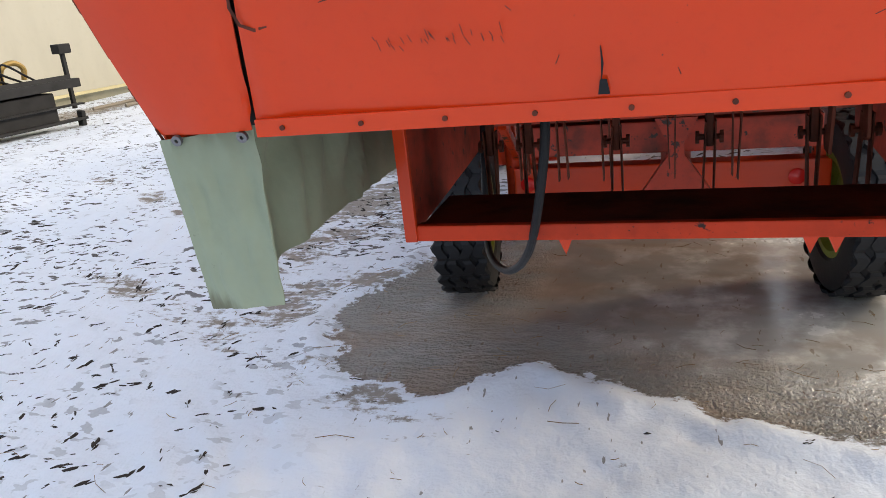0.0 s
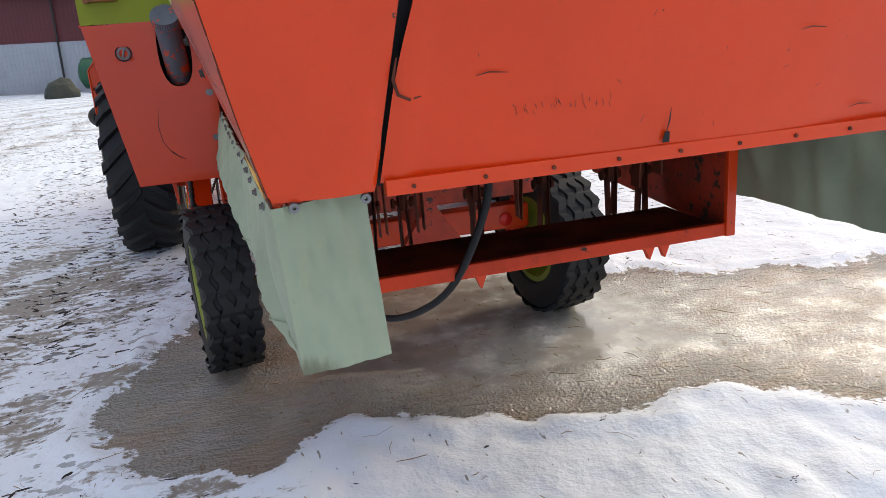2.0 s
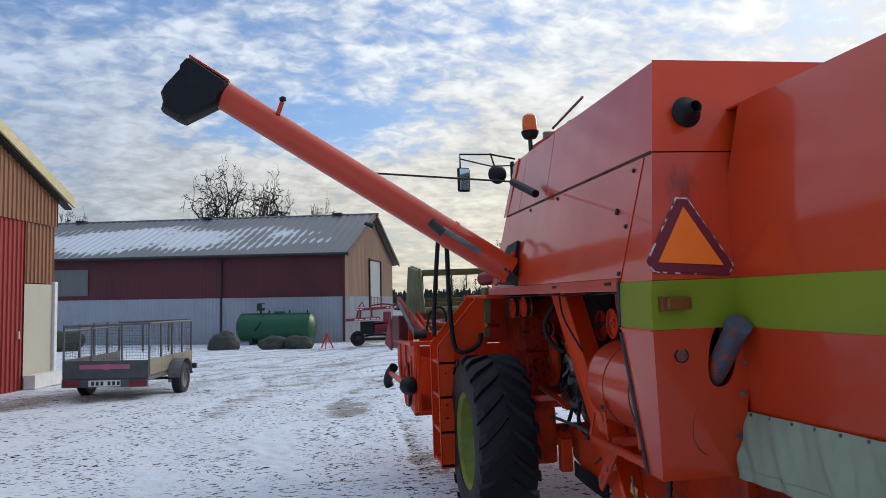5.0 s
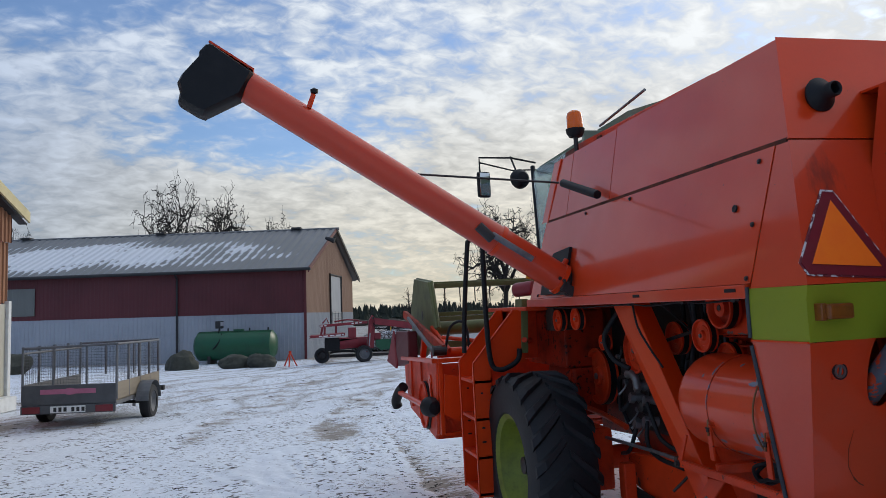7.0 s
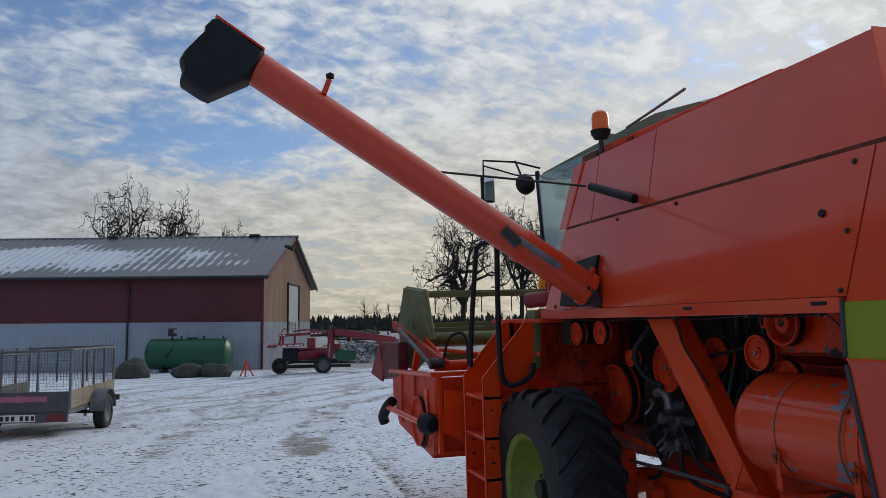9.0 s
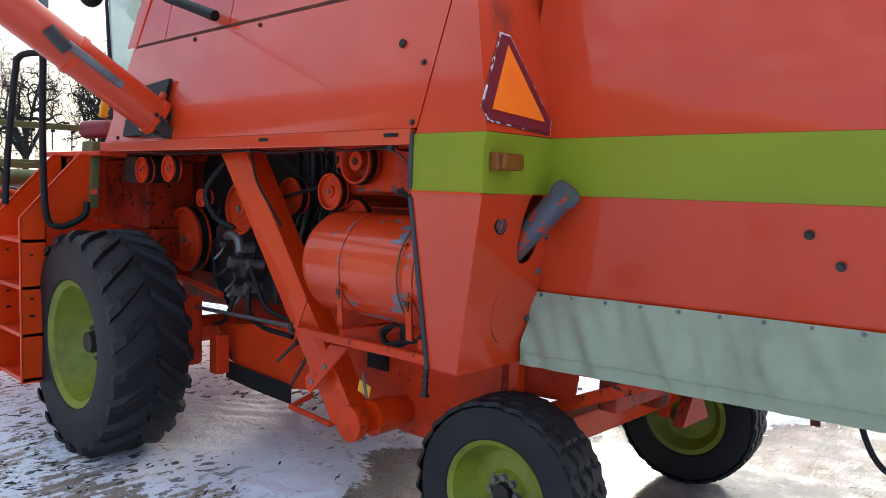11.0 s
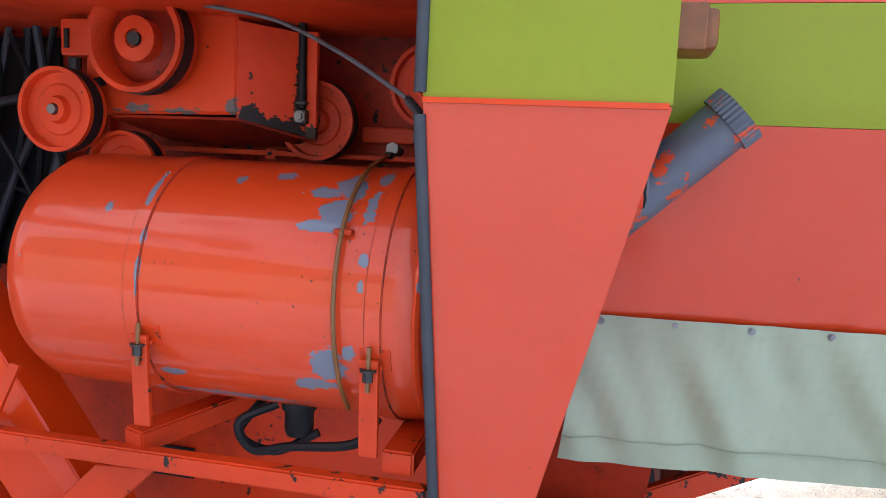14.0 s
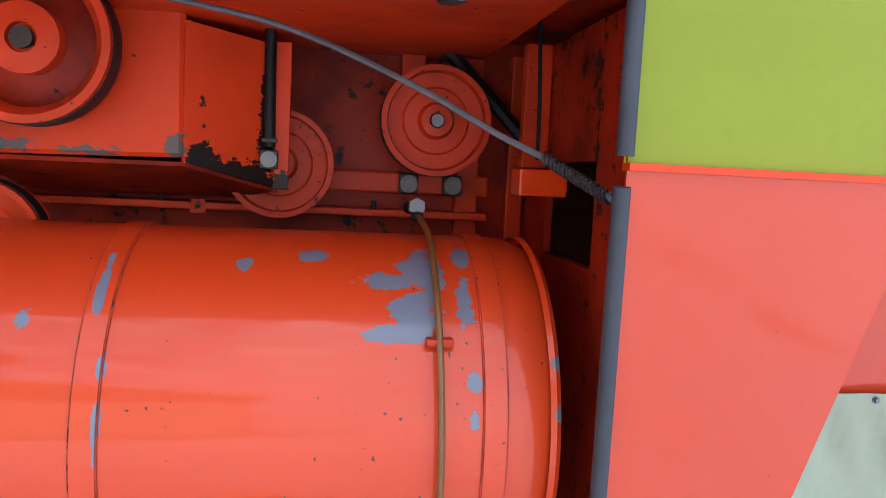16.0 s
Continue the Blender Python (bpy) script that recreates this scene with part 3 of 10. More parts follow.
def lathe(profile, centre, axis, seg=32, bm=None):
    """Turns (radius, height) pairs round an axis; a closed ring of points gives a solid."""
    b = bmesh.new()
    rings = []
    for k in range(seg):
        a = 2 * math.pi * k / seg
        rings.append([b.verts.new((r * math.cos(a), r * math.sin(a), h)) for r, h in profile])
    n = len(profile)
    for k in range(seg):
        for i in range(n):
            j = (i + 1) % n
            vs = [rings[k][i], rings[(k + 1) % seg][i], rings[(k + 1) % seg][j], rings[k][j]]
            b.faces.new(vs)
    bmesh.ops.remove_doubles(b, verts=b.verts, dist=1e-5)
    q = Vector(axis).to_track_quat("Z", "Y").to_matrix().to_4x4()
    bmesh.ops.transform(b, matrix=Matrix.Translation(centre) @ q, verts=b.verts)
    if bm is None:
        return b
    merge(bm, b)
    return bm


def plate(pts, thick, bevel=0.0, bm=None, flip=False):
    """A sheet with the outline pts, thickened along its normal (inwards unless flip)."""
    b = bmesh.new()
    vs = [b.verts.new(p) for p in pts]
    f = b.faces.new(vs)
    f.normal_update()
    n = f.normal * (thick if flip else -thick)
    r = bmesh.ops.extrude_face_region(b, geom=[f])
    bmesh.ops.translate(b, vec=n, verts=[v for v in r["geom"] if isinstance(v, bmesh.types.BMVert)])
    if bevel:
        bmesh.ops.bevel(b, geom=b.edges[:], offset=bevel, segments=1, affect="EDGES")
    if bm is None:
        return b
    merge(bm, b)
    return bm


def smooth_path(pts, n=10):
    """Points of a Catmull-Rom curve through pts."""
    p = [Vector(v) for v in pts]
    p = [p[0] * 2 - p[1]] + p + [p[-1] * 2 - p[-2]]
    out = []
    for i in range(1, len(p) - 2):
        for k in range(n):
            t = k / n
            out.append(0.5 * (2 * p[i] + (p[i + 1] - p[i - 1]) * t + (2 * p[i - 1] - 5 * p[i] + 4 * p[i + 1] - p[i + 2]) * t * t
                              + (3 * p[i] - p[i - 1] - 3 * p[i + 1] + p[i + 2]) * t ** 3))
    return out + [p[-2]]


def tube(pts, r, seg=10, bm=None, curve=8, taper=None):
    """A round bar or hose along pts; curve 0 keeps the corners."""
    path = smooth_path(pts, curve) if curve and len(pts) > 2 else [Vector(v) for v in pts]
    b = bmesh.new()
    rings, up = [], Vector((0, 0, 1))
    for i, p in enumerate(path):
        d = (path[min(i + 1, len(path) - 1)] - path[max(i - 1, 0)]).normalized()
        if abs(d.dot(up)) > 0.95:
            up = Vector((1, 0, 0)) if abs(d.x) < 0.9 else Vector((0, 1, 0))
        s = d.cross(up).normalized()
        up = s.cross(d).normalized()
        rr = r if taper is None else r + (taper - r) * i / (len(path) - 1)
        rings.append([b.verts.new(p + rr * (math.cos(a) * s + math.sin(a) * up)) for a in (2 * math.pi * k / seg for k in range(seg))])
    for a, c in zip(rings, rings[1:]):
        for k in range(seg):
            b.faces.new((a[k], a[(k + 1) % seg], c[(k + 1) % seg], c[k]))
    b.faces.new(rings[0][::-1])
    b.faces.new(rings[-1])
    if bm is None:
        return b
    merge(bm, b)
    return bm


def bolt(p, axis, r=0.012, h=0.008, bm=None):
    """A hexagon head with its washer."""
    p, axis = Vector(p), Vector(axis).normalized()
    b = cyl(p, p + axis * 0.003, r * 1.5, seg=14)
    cyl(p + axis * 0.003, p + axis * (0.003 + h), r, seg=6, bm=b)
    if bm is None:
        return b
    merge(bm, b)
    return bm


def sheet(fn, nu, nv, thick=0.0, bm=None):
    """A grid of points fn(u, v), u and v from 0 to 1, thickened if asked."""
    b = bmesh.new()
    vs = [[b.verts.new(fn(i / nu, j / nv)) for j in range(nv + 1)] for i in range(nu + 1)]
    for i in range(nu):
        for j in range(nv):
            b.faces.new((vs[i][j], vs[i + 1][j], vs[i + 1][j + 1], vs[i][j + 1]))
    if thick:
        bmesh.ops.recalc_face_normals(b, faces=b.faces[:])
        bmesh.ops.solidify(b, geom=b.faces[:], thickness=thick)
    if bm is None:
        return b
    merge(bm, b)
    return bm


def lerp(a, b, t):
    return tuple(x + (y - x) * t for x, y in zip(a, b))


def text_mesh(body, size, matrix, bold=0.0, stretch=1.0, bm=None):
    """Letters of the built-in font as a thin mesh."""
    cu = bpy.data.curves.new("letters", "FONT")
    cu.body, cu.size, cu.extrude, cu.offset = body, size, 0.0008, bold
    ob = bpy.data.objects.new("letters", cu)
    me = bpy.data.meshes.new_from_object(ob)
    bpy.data.objects.remove(ob)
    bpy.data.curves.remove(cu)
    b = bmesh.new()
    b.from_mesh(me)
    bpy.data.meshes.remove(me)
    bmesh.ops.transform(b, matrix=matrix @ Matrix.Diagonal((stretch, 1, 1, 1)), verts=b.verts)
    if bm is None:
        return b
    merge(bm, b)
    return bm


def axes(origin, xdir, ydir):
    """A matrix whose x and y run along the two given ways."""
    x = Vector(xdir).normalized()
    z = x.cross(Vector(ydir)).normalized()
    y = z.cross(x)
    m = Matrix((x, y, z)).transposed().to_4x4()
    m.translation = origin
    return m


def parts(name, bms, material, parent, label="", smooth=False):
    for b in bms:
        part(name, b, material, parent, label, smooth)


def ribbon(pts, wide, normal, bm):
    """A thin raised scratch or line through pts that tapers to its ends, lying square to normal."""
    pts, normal = [Vector(p) for p in pts], Vector(normal).normalized()
    rows = []
    for i, p in enumerate(pts):
        d = (pts[min(i + 1, len(pts) - 1)] - pts[max(i - 1, 0)]).normalized()
        s = d.cross(normal).normalized() * wide * (0.5 if 0 < i < len(pts) - 1 else 0.2)
        rows.append((bm.verts.new(p - s), bm.verts.new(p + s)))
    for a, c in zip(rows, rows[1:]):
        bm.faces.new((a[0], a[1], c[1], c[0]))
    return bm


def beam(p, q, w, h, up=(0, 0, 1), bevel=0.004, bm=None):
    """A square bar from p to q, w wide across and h along up."""
    p, q = Vector(p), Vector(q)
    b = bmesh.new()
    bmesh.ops.create_cube(b, size=1.0)
    bmesh.ops.scale(b, vec=((q - p).length, h, w), verts=b.verts)
    if bevel:
        bmesh.ops.bevel(b, geom=b.edges[:], offset=bevel, segments=2, affect="EDGES")
    bmesh.ops.transform(b, matrix=axes((p + q) / 2, q - p, up), verts=b.verts)
    if bm is None:
        return b
    merge(bm, b)
    return bm


# ---- ground ----


def clamp01(v):
    return np.clip(v, 0.0, 1.0)


def ground_slope(x, y):
    """The yard falls gently towards the buildings and the barn, and rises again to the fields."""
    return (0.0227 * np.clip(x, -2.5, 2.5) - 0.022 * np.clip(-2.5 - x, 0, 6) * np.clip((13 - y) / 4, 0, 1) - 0.0185 * (np.clip(y, 7, 45) - 7) + 0.0075 * (np.clip(y, 45, 138.7) - 45)).astype(float)


def ground_at(x, y):
    return float(ground_slope(np.array([float(x)]), np.array([float(y)]))[0])


ICE_RIM = [(-1.47, 2.86), (-1.14, 2.33), (-0.74, 2.36), (-0.52, 2.45), (0.03, 2.24), (0.86, 2.15), (1.25, 1.80), (2.2, 1.25), (3.6, 0.9),
           (4.6, 1.5), (4.2, 2.7), (3.0, 3.05), (1.97, 3.2), (1.15, 3.65), (1.3, 4.1), (0.5, 4.35), (-0.4, 4.7), (-1.02, 4.1), (-1.22, 3.75)]


def rim_distance(px, py):
    """Signed distance to the rim of the ice, positive inside."""
    best = np.full(px.shape, 1e9)
    inside = np.zeros(px.shape, bool)
    n = len(ICE_RIM)
    for i in range(n):
        (ax, ay), (bx, by) = ICE_RIM[i], ICE_RIM[(i + 1) % n]
        t = clamp01(((px - ax) * (bx - ax) + (py - ay) * (by - ay)) / ((bx - ax) ** 2 + (by - ay) ** 2))
        best = np.minimum(best, np.hypot(px - ax - t * (bx - ax), py - ay - t * (by - ay)))
        cross = (ay > py) != (by > py)
        with np.errstate(divide="ignore", invalid="ignore"):
            inside ^= cross & (px < (bx - ax) * (py - ay) / (by - ay if by != ay else 1e-9) + ax)
    return np.where(inside, best, -best)


def value_noise(px, py, cell, seed):
    rng = np.random.RandomState(seed)
    table = rng.rand(256, 256)
    gx, gy = px / cell, py / cell
    ix, iy = np.floor(gx).astype(int), np.floor(gy).astype(int)
    fx, fy = gx - ix, gy - iy
    fx, fy = fx * fx * (3 - 2 * fx), fy * fy * (3 - 2 * fy)
    a, b = table[ix % 256, iy % 256], table[(ix + 1) % 256, iy % 256]
    c, d = table[ix % 256, (iy + 1) % 256], table[(ix + 1) % 256, (iy + 1) % 256]
    return (a * (1 - fx) + b * fx) * (1 - fy) + (c * (1 - fx) + d * fx) * fy


def build_ground():
    def ticks(lo, hi, step, far_lo, far_hi):
        mid = list(np.arange(lo, hi, step))
        right, s = [], step
        while (right[-1] if right else mid[-1]) < far_hi:
            s = min(s * 1.035, 40)
            right.append((right[-1] if right else mid[-1]) + s)
        left, s = [], step
        while (left[-1] if left else lo) > far_lo:
            s = min(s * 1.035, 40)
            left.append((left[-1] if left else lo) - s)
        return np.array(left[::-1] + mid + right)

    xs, ys = ticks(-3.6, 2.6, 0.03, -700, 700), ticks(0.2, 7.5, 0.03, -700, 900)
    px, py = np.meshgrid(xs, ys, indexing="ij")
    wob = 0.17 * (value_noise(px, py, 0.28, 1) - 0.5) + 0.09 * (value_noise(px, py, 0.1, 2) - 0.5)
    rim = rim_distance(px, py) + wob
    ice = clamp01((rim + 0.05) / 0.14)
    # wheel tracks: bare, muddy lanes that run along the machine and across the yard
    def lane(x0, y0, x1, y1, width, seed):
        dx, dy = x1 - x0, y1 - y0
        ln = math.hypot(dx, dy)
        t = ((px - x0) * dx + (py - y0) * dy) / ln
        d = np.abs((px - x0) * dy - (py - y0) * dx) / ln + 0.35 * width * (value_noise(px, py, 0.5, seed) - 0.5)
        return clamp01((width - d) / (0.4 * width)) * clamp01(t / 0.6 + 1) * clamp01((ln - t) / 0.6 + 1)

    track = np.zeros(px.shape)
    for k, (x0, y0, x1, y1, w) in enumerate([(-1.75, 2.9, -1.35, 12, 0.22), (-3.2, 3.4, -1.0, 2.2, 0.16), (-5.0, 5.7, -1.4, 3.3, 0.16),
                                             (-4.5, 12.5, -0.6, 30, 0.5), (-2.4, 12, 1.6, 30, 0.5),
                                             (-9, 14.0, 6, 23, 0.5), (-9, 16.5, 4, 26, 0.6), (-8, 2.0, -3.6, 1.2, 0.2), (-14, 20, 9, 27.5, 0.8),
                                             (-8.3, 17.4, -9.6, 9.0, 0.6), (-3.5, 33.8, 9, 35.5, 1.6), (-1, 38, 14, 39, 2.0), (-10, 21, -2, 30, 0.6)]):
        track = np.maximum(track, lane(x0, y0, x1, y1, w, 20 + k))
    patches = clamp01((value_noise(px, py, 2.6, 5) * 0.6 + value_noise(px, py, 0.7, 6) * 0.4 - 0.60) / 0.12)
    mud = clamp01(track * (0.05 + 0.85 * value_noise(px, py, 0.33, 7)) + 0.35 * patches * (py > 3) * (px < 0) * (1 - clamp01((-2.6 - px) / 0.6) * clamp01((17 - py) / 3)))
    # brown slush where the machine was backed out
    slush = clamp01(1.3 - np.hypot((px + 1.95 + 0.12 * (py - 5.0)) / 0.95, (py - 5.0) / 1.9))
    mud = np.maximum(mud, 0.85 * slush * (0.30 + 0.9 * value_noise(px * 0.6 + py * 0.8, (py * 0.6 - px * 0.8) * 3.0, 0.5, 33)))
    # bare strip along the house wall
    mud = np.maximum(mud, clamp01(1.2 - np.abs(px + 0.246 * (16.8 - py) + 7.6) / 0.7) * (py < 17.5) * (py > 5) * (px < -6) * 0.9)
    # worn gravel round the parked mower and the brown field behind the yard
    mud = np.maximum(mud, clamp01((py - 36.5 - 1.5 * value_noise(px, py, 3.0, 51)) / 3.0) * clamp01((px + 1.6) / 1.0) * (0.62 + 0.38 * value_noise(px, py, 2.2, 52)))
    mud = np.maximum(mud, clamp01((py - 41.0 - 0.311 * (-1.35 - px)) / 0.8) * (px < 0) * 0.8)
    # browner patch of ground under the trailer
    mud = np.maximum(mud, clamp01(1.25 - np.hypot((px + 6.3) / 1.1, (py - 16.3) / 1.0)) * (0.25 + 0.4 * value_noise(px, py, 0.4, 53)))
    mud *= 1 - ice
    near = clamp01(1.6 - np.hypot(px, py - 4) / 30)
    z = ground_slope(px, py)
    bump = 0.030 * (value_noise(px, py, 0.9, 8) - 0.5) + 0.022 * (value_noise(px, py, 0.27, 9) - 0.5) + 0.012 * (value_noise(px, py, 0.1, 10) - 0.5)
    ruts = 0.012 * np.sin((px * 0.9 + py * 0.5) * 30 + 14 * value_noise(px, py, 0.8, 12) + 5 * value_noise(px, py, 0.25, 41)) * clamp01(1.3 * value_noise(px, py, 1.4, 13) - 0.45)
    ridges = 0.018 * np.sin(px * 27 + 10 * value_noise(px, py, 0.7, 14) + 4 * value_noise(px, py, 0.22, 42)) * clamp01((1.9 - py) / 0.5) * clamp01(1.4 * value_noise(px, py, 0.8, 15) - 0.4)
    snow = 0.012 + bump * (1 - 0.3 * mud) + (ruts + ridges) * (1 - mud) - 0.018 * mud
    # low frozen prints in the trodden part
    prints = clamp01((value_noise(px * 0.55 + py * 0.2, py, 0.12, 16) - 0.62) / 0.2) * clamp01((value_noise(px, py, 1.6, 17) - 0.40) / 0.2)
    snow -= 0.008 * prints * (1 - ice)
    lip = 0.018 * np.exp(-((rim + 0.06) / 0.06) ** 2)
    z = z + near * ((1 - ice) * (snow + lip) - ice * 0.004)
    far = np.hypot(px, py)
    z = z + 0.6 * clamp01((far - 70) / 200) * (value_noise(px, py, 60, 18) - 0.5)
    grain = np.maximum(clamp01(1.15 - (rim - 0.05) / 0.35), np.maximum(clamp01((-0.55 - px) / 0.3), 0.55 * clamp01((px - 0.95) / 0.3)))
    # whiter to the right: cloudy ice, with the sunlit side's brightness in its colour
    cloudy = (0.18 + 0.82 * clamp01((px + 0.45) / 0.8)) * clamp01(0.35 + (rim - 0.15) / 0.3)
    yard = clamp01((py - 14) / 6) * clamp01((48 - py) / 8) * clamp01((px + 12) / 3)
    trodden = np.maximum(clamp01((-1.0 - px) / 0.6), clamp01((py - 4.2) / 1.0)) * (0.25 + 0.75 * clamp01((py - 1.6) / 1.8))
    ni, nj = px.shape
    verts = np.stack([px.ravel(), py.ravel(), z.ravel()], 1)
    i = np.arange(ni * nj).reshape(ni, nj)
    quads = np.stack([i[:-1, :-1], i[1:, :-1], i[1:, 1:], i[:-1, 1:]], -1).reshape(-1, 4)
    me = bpy.data.meshes.new("ground")
    me.vertices.add(len(verts)); me.vertices.foreach_set("co", verts.ravel())
    me.loops.add(quads.size); me.loops.foreach_set("vertex_index", quads.ravel())
    me.polygons.add(len(quads)); me.polygons.foreach_set("loop_start", np.arange(0, quads.size, 4))
    me.polygons.foreach_set("loop_total", np.full(len(quads), 4)); me.polygons.foreach_set("use_smooth", np.ones(len(quads), bool))
    me.update()
    for name, data in (("ice", ice), ("mud", mud), ("grain", grain), ("cloudy", cloudy), ("yard", yard), ("trodden", trodden)):
        at = me.attributes.new(name, "FLOAT", "POINT")
        at.data.foreach_set("value", data.ravel().astype(np.float32))
    mt, nd, lk, b = base_mat("trodden_snow_mud_and_ice", (0.8, 0.8, 0.8), 0.6)

    def attr(name):
        a = nd.new("ShaderNodeAttribute")
        a.attribute_name = name
        return a.outputs["Fac"]

    def math_node(op, a, b_):
        n = nd.new("ShaderNodeMath")
        n.operation = op
        for k, v in enumerate((a, b_)):
            if isinstance(v, (int, float)):
                n.inputs[k].default_value = v
            else:
                lk.new(v, n.inputs[k])
        return n.outputs[0]

    fine = noise_node(nd, lk, 24.0, 6.0, 0.65)
    mid = noise_node(nd, lk, 5.0, 5.0, 0.6)
    coarse = noise_node(nd, lk, 0.7, 4.0, 0.55)
    straw = noise_node(nd, lk, 38.0, 3.0, 0.5, stretch=(1.0, 0.28, 1.0))
    # snow with a grey, trodden part
    tread = ramp_node(nd, lk, math_node("ADD", math_node("MULTIPLY", coarse.outputs[0], 0.6), math_node("MULTIPLY", mid.outputs[0], 0.4)), 0.44, 0.66)
    snow_c = mix_col(nd, lk, math_node("MULTIPLY", tread.outputs[0], 0.30), (0.69, 0.74, 0.82), (0.56, 0.59, 0.64))
    fleck = ramp_node(nd, lk, straw.outputs[0], 0.69, 0.72)
    snow_c = mix_col(nd, lk, math_node("MULTIPLY", fleck.outputs[0], 0.75), snow_c, (0.10, 0.075, 0.05))
    # dashes of dirt pressed out by treads, in patches
    dash = noise_node(nd, lk, 15.0, 2.5, 0.5, stretch=(0.8, 1.35, 1.0))
    where = noise_node(nd, lk, 0.55, 4.0, 0.6)
    tcy = nd.new("ShaderNodeTexCoord")
    off = nd.new("ShaderNodeVectorMath"); off.operation = "DISTANCE"; off.inputs[1].default_value = (24.0, 6.0, 0.0)
    lk.new(tcy.outputs["Object"], off.inputs[0])
    bend = noise_node(nd, lk, 0.16, 2.0, 0.5)
    # the treads' rows of dark clods
    row = math_node("SINE", math_node("ADD", math_node("MULTIPLY", off.outputs["Value"], 5.2), math_node("MULTIPLY", bend.outputs[0], 30.0)), 0.0)
    place = math_node("ADD", math_node("MULTIPLY", row, 0.11), where.outputs[0])
    dash_f = math_node("MULTIPLY", ramp_node(nd, lk, dash.outputs[0], 0.592, 0.617).outputs[0], ramp_node(nd, lk, place, 0.37, 0.50).outputs[0])
    snow_c = mix_col(nd, lk, math_node("MULTIPLY", math_node("MULTIPLY", dash_f, attr("trodden")), 0.95), snow_c, (0.032, 0.023, 0.018))
    # wide curved wheel lines across the yard
    wave = math_node("SINE", math_node("ADD", math_node("MULTIPLY", off.outputs["Value"], 4.6), math_node("MULTIPLY", bend.outputs[0], 26.0)), 0.0)
    line_f = math_node("MULTIPLY", ramp_node(nd, lk, math_node("ADD", wave, math_node("MULTIPLY", math_node("SUBTRACT", fine.outputs[0], 0.5), 3.4)), 0.6, 1.2).outputs[0], attr("yard"))
    snow_c = mix_col(nd, lk, math_node("MULTIPLY", line_f, 0.78), snow_c, (0.17, 0.14, 0.115))
    smear = noise_node(nd, lk, 9.0, 6.0, 0.7, stretch=(0.5, 1.8, 1.0))
    mud_n = math_node("ADD", math_node("MULTIPLY", fine.outputs[0], 0.4), math_node("MULTIPLY", smear.outputs[0], 0.6))
    mud_f = ramp_node(nd, lk, math_node("ADD", attr("mud"), math_node("MULTIPLY", math_node("SUBTRACT", mud_n, 0.5), 3.6)), 0.45, 0.80)
    mud_c = mix_col(nd, lk, mid.outputs[0], (0.11, 0.085, 0.065), (0.30, 0.265, 0.23))
    land = mix_col(nd, lk, mud_f.outputs[0], snow_c, mud_c)
    # ice: dark and wet, with frosted patches and bits of straw
    frost = ramp_node(nd, lk, mid.outputs[0], 0.42, 0.72)
    frost2 = noise_node(nd, lk, 1.7, 3.0, 0.5, stretch=(1.0, 2.0, 1.0))
    frost_f = math_node("MULTIPLY", math_node("ADD", math_node("MULTIPLY", frost.outputs[0], 0.7), 0.3),
                        math_node("MULTIPLY", math_node("ADD", math_node("MULTIPLY", ramp_node(nd, lk, frost2.outputs[0], 0.30, 0.58).outputs[0], 0.6), 0.4), attr("cloudy")))
    rusty = noise_node(nd, lk, 2.6, 3.0, 0.55, stretch=(0.7, 1.6, 1.0))
    dark_ice = mix_col(nd, lk, ramp_node(nd, lk, rusty.outputs[0], 0.40, 0.66).outputs[0], (0.215, 0.20, 0.18), (0.235, 0.185, 0.145))
    ice_c = mix_col(nd, lk, frost_f, dark_ice, (0.74, 0.72, 0.67))
    grit = ramp_node(nd, lk, straw.outputs[0], 0.665, 0.70)
    ice_c = mix_col(nd, lk, math_node("MULTIPLY", grit.outputs[0], 0.6), ice_c, (0.16, 0.10, 0.05))
    ice_f = ramp_node(nd, lk, math_node("ADD", attr("ice"), math_node("MULTIPLY", math_node("SUBTRACT", fine.outputs[0], 0.5), 1.8)), 0.38, 0.62)
    lk.new(mix_col(nd, lk, ice_f.outputs[0], land, ice_c), b.inputs["Base Color"])
    rough_land = math_node("SUBTRACT", 0.72, math_node("MULTIPLY", mud_f.outputs[0], 0.22))
    rough_ice = math_node("ADD", 0.07, math_node("MULTIPLY", frost_f, 0.28))
    rm = nd.new("ShaderNodeMix"); rm.data_type = "FLOAT"
    lk.new(ice_f.outputs[0], rm.inputs[0]); lk.new(rough_land, rm.inputs[2]); lk.new(rough_ice, rm.inputs[3])
    lk.new(rm.outputs[0], b.inputs["Roughness"])
    hgt = math_node("ADD", math_node("MULTIPLY", fine.outputs[0], 0.22), math_node("MULTIPLY", mid.outputs[0], 1.3))
    keep = math_node("SUBTRACT", 1.0, math_node("MULTIPLY", ice_f.outputs[0], 0.88))
    bp = nd.new("ShaderNodeBump")
    bp.inputs["Strength"].default_value, bp.inputs["Distance"].default_value = 0.8, 0.028
    lk.new(math_node("MULTIPLY", hgt, keep), bp.inputs["Height"])
    # refrozen grains towards the rim of the puddle
    pebble = noise_node(nd, lk, 75.0, 2.0, 0.55)
    wavy = noise_node(nd, lk, 20.0, 2.0, 0.5, stretch=(0.6, 1.5, 1.0))
    gh = math_node("MULTIPLY", math_node("ADD", pebble.outputs[0], math_node("MULTIPLY", wavy.outputs[0], 1.4)),
                   math_node("MULTIPLY", attr("grain"), ice_f.outputs[0]))
    bg = nd.new("ShaderNodeBump")
    bg.inputs["Strength"].default_value, bg.inputs["Distance"].default_value = 1.0, 0.022
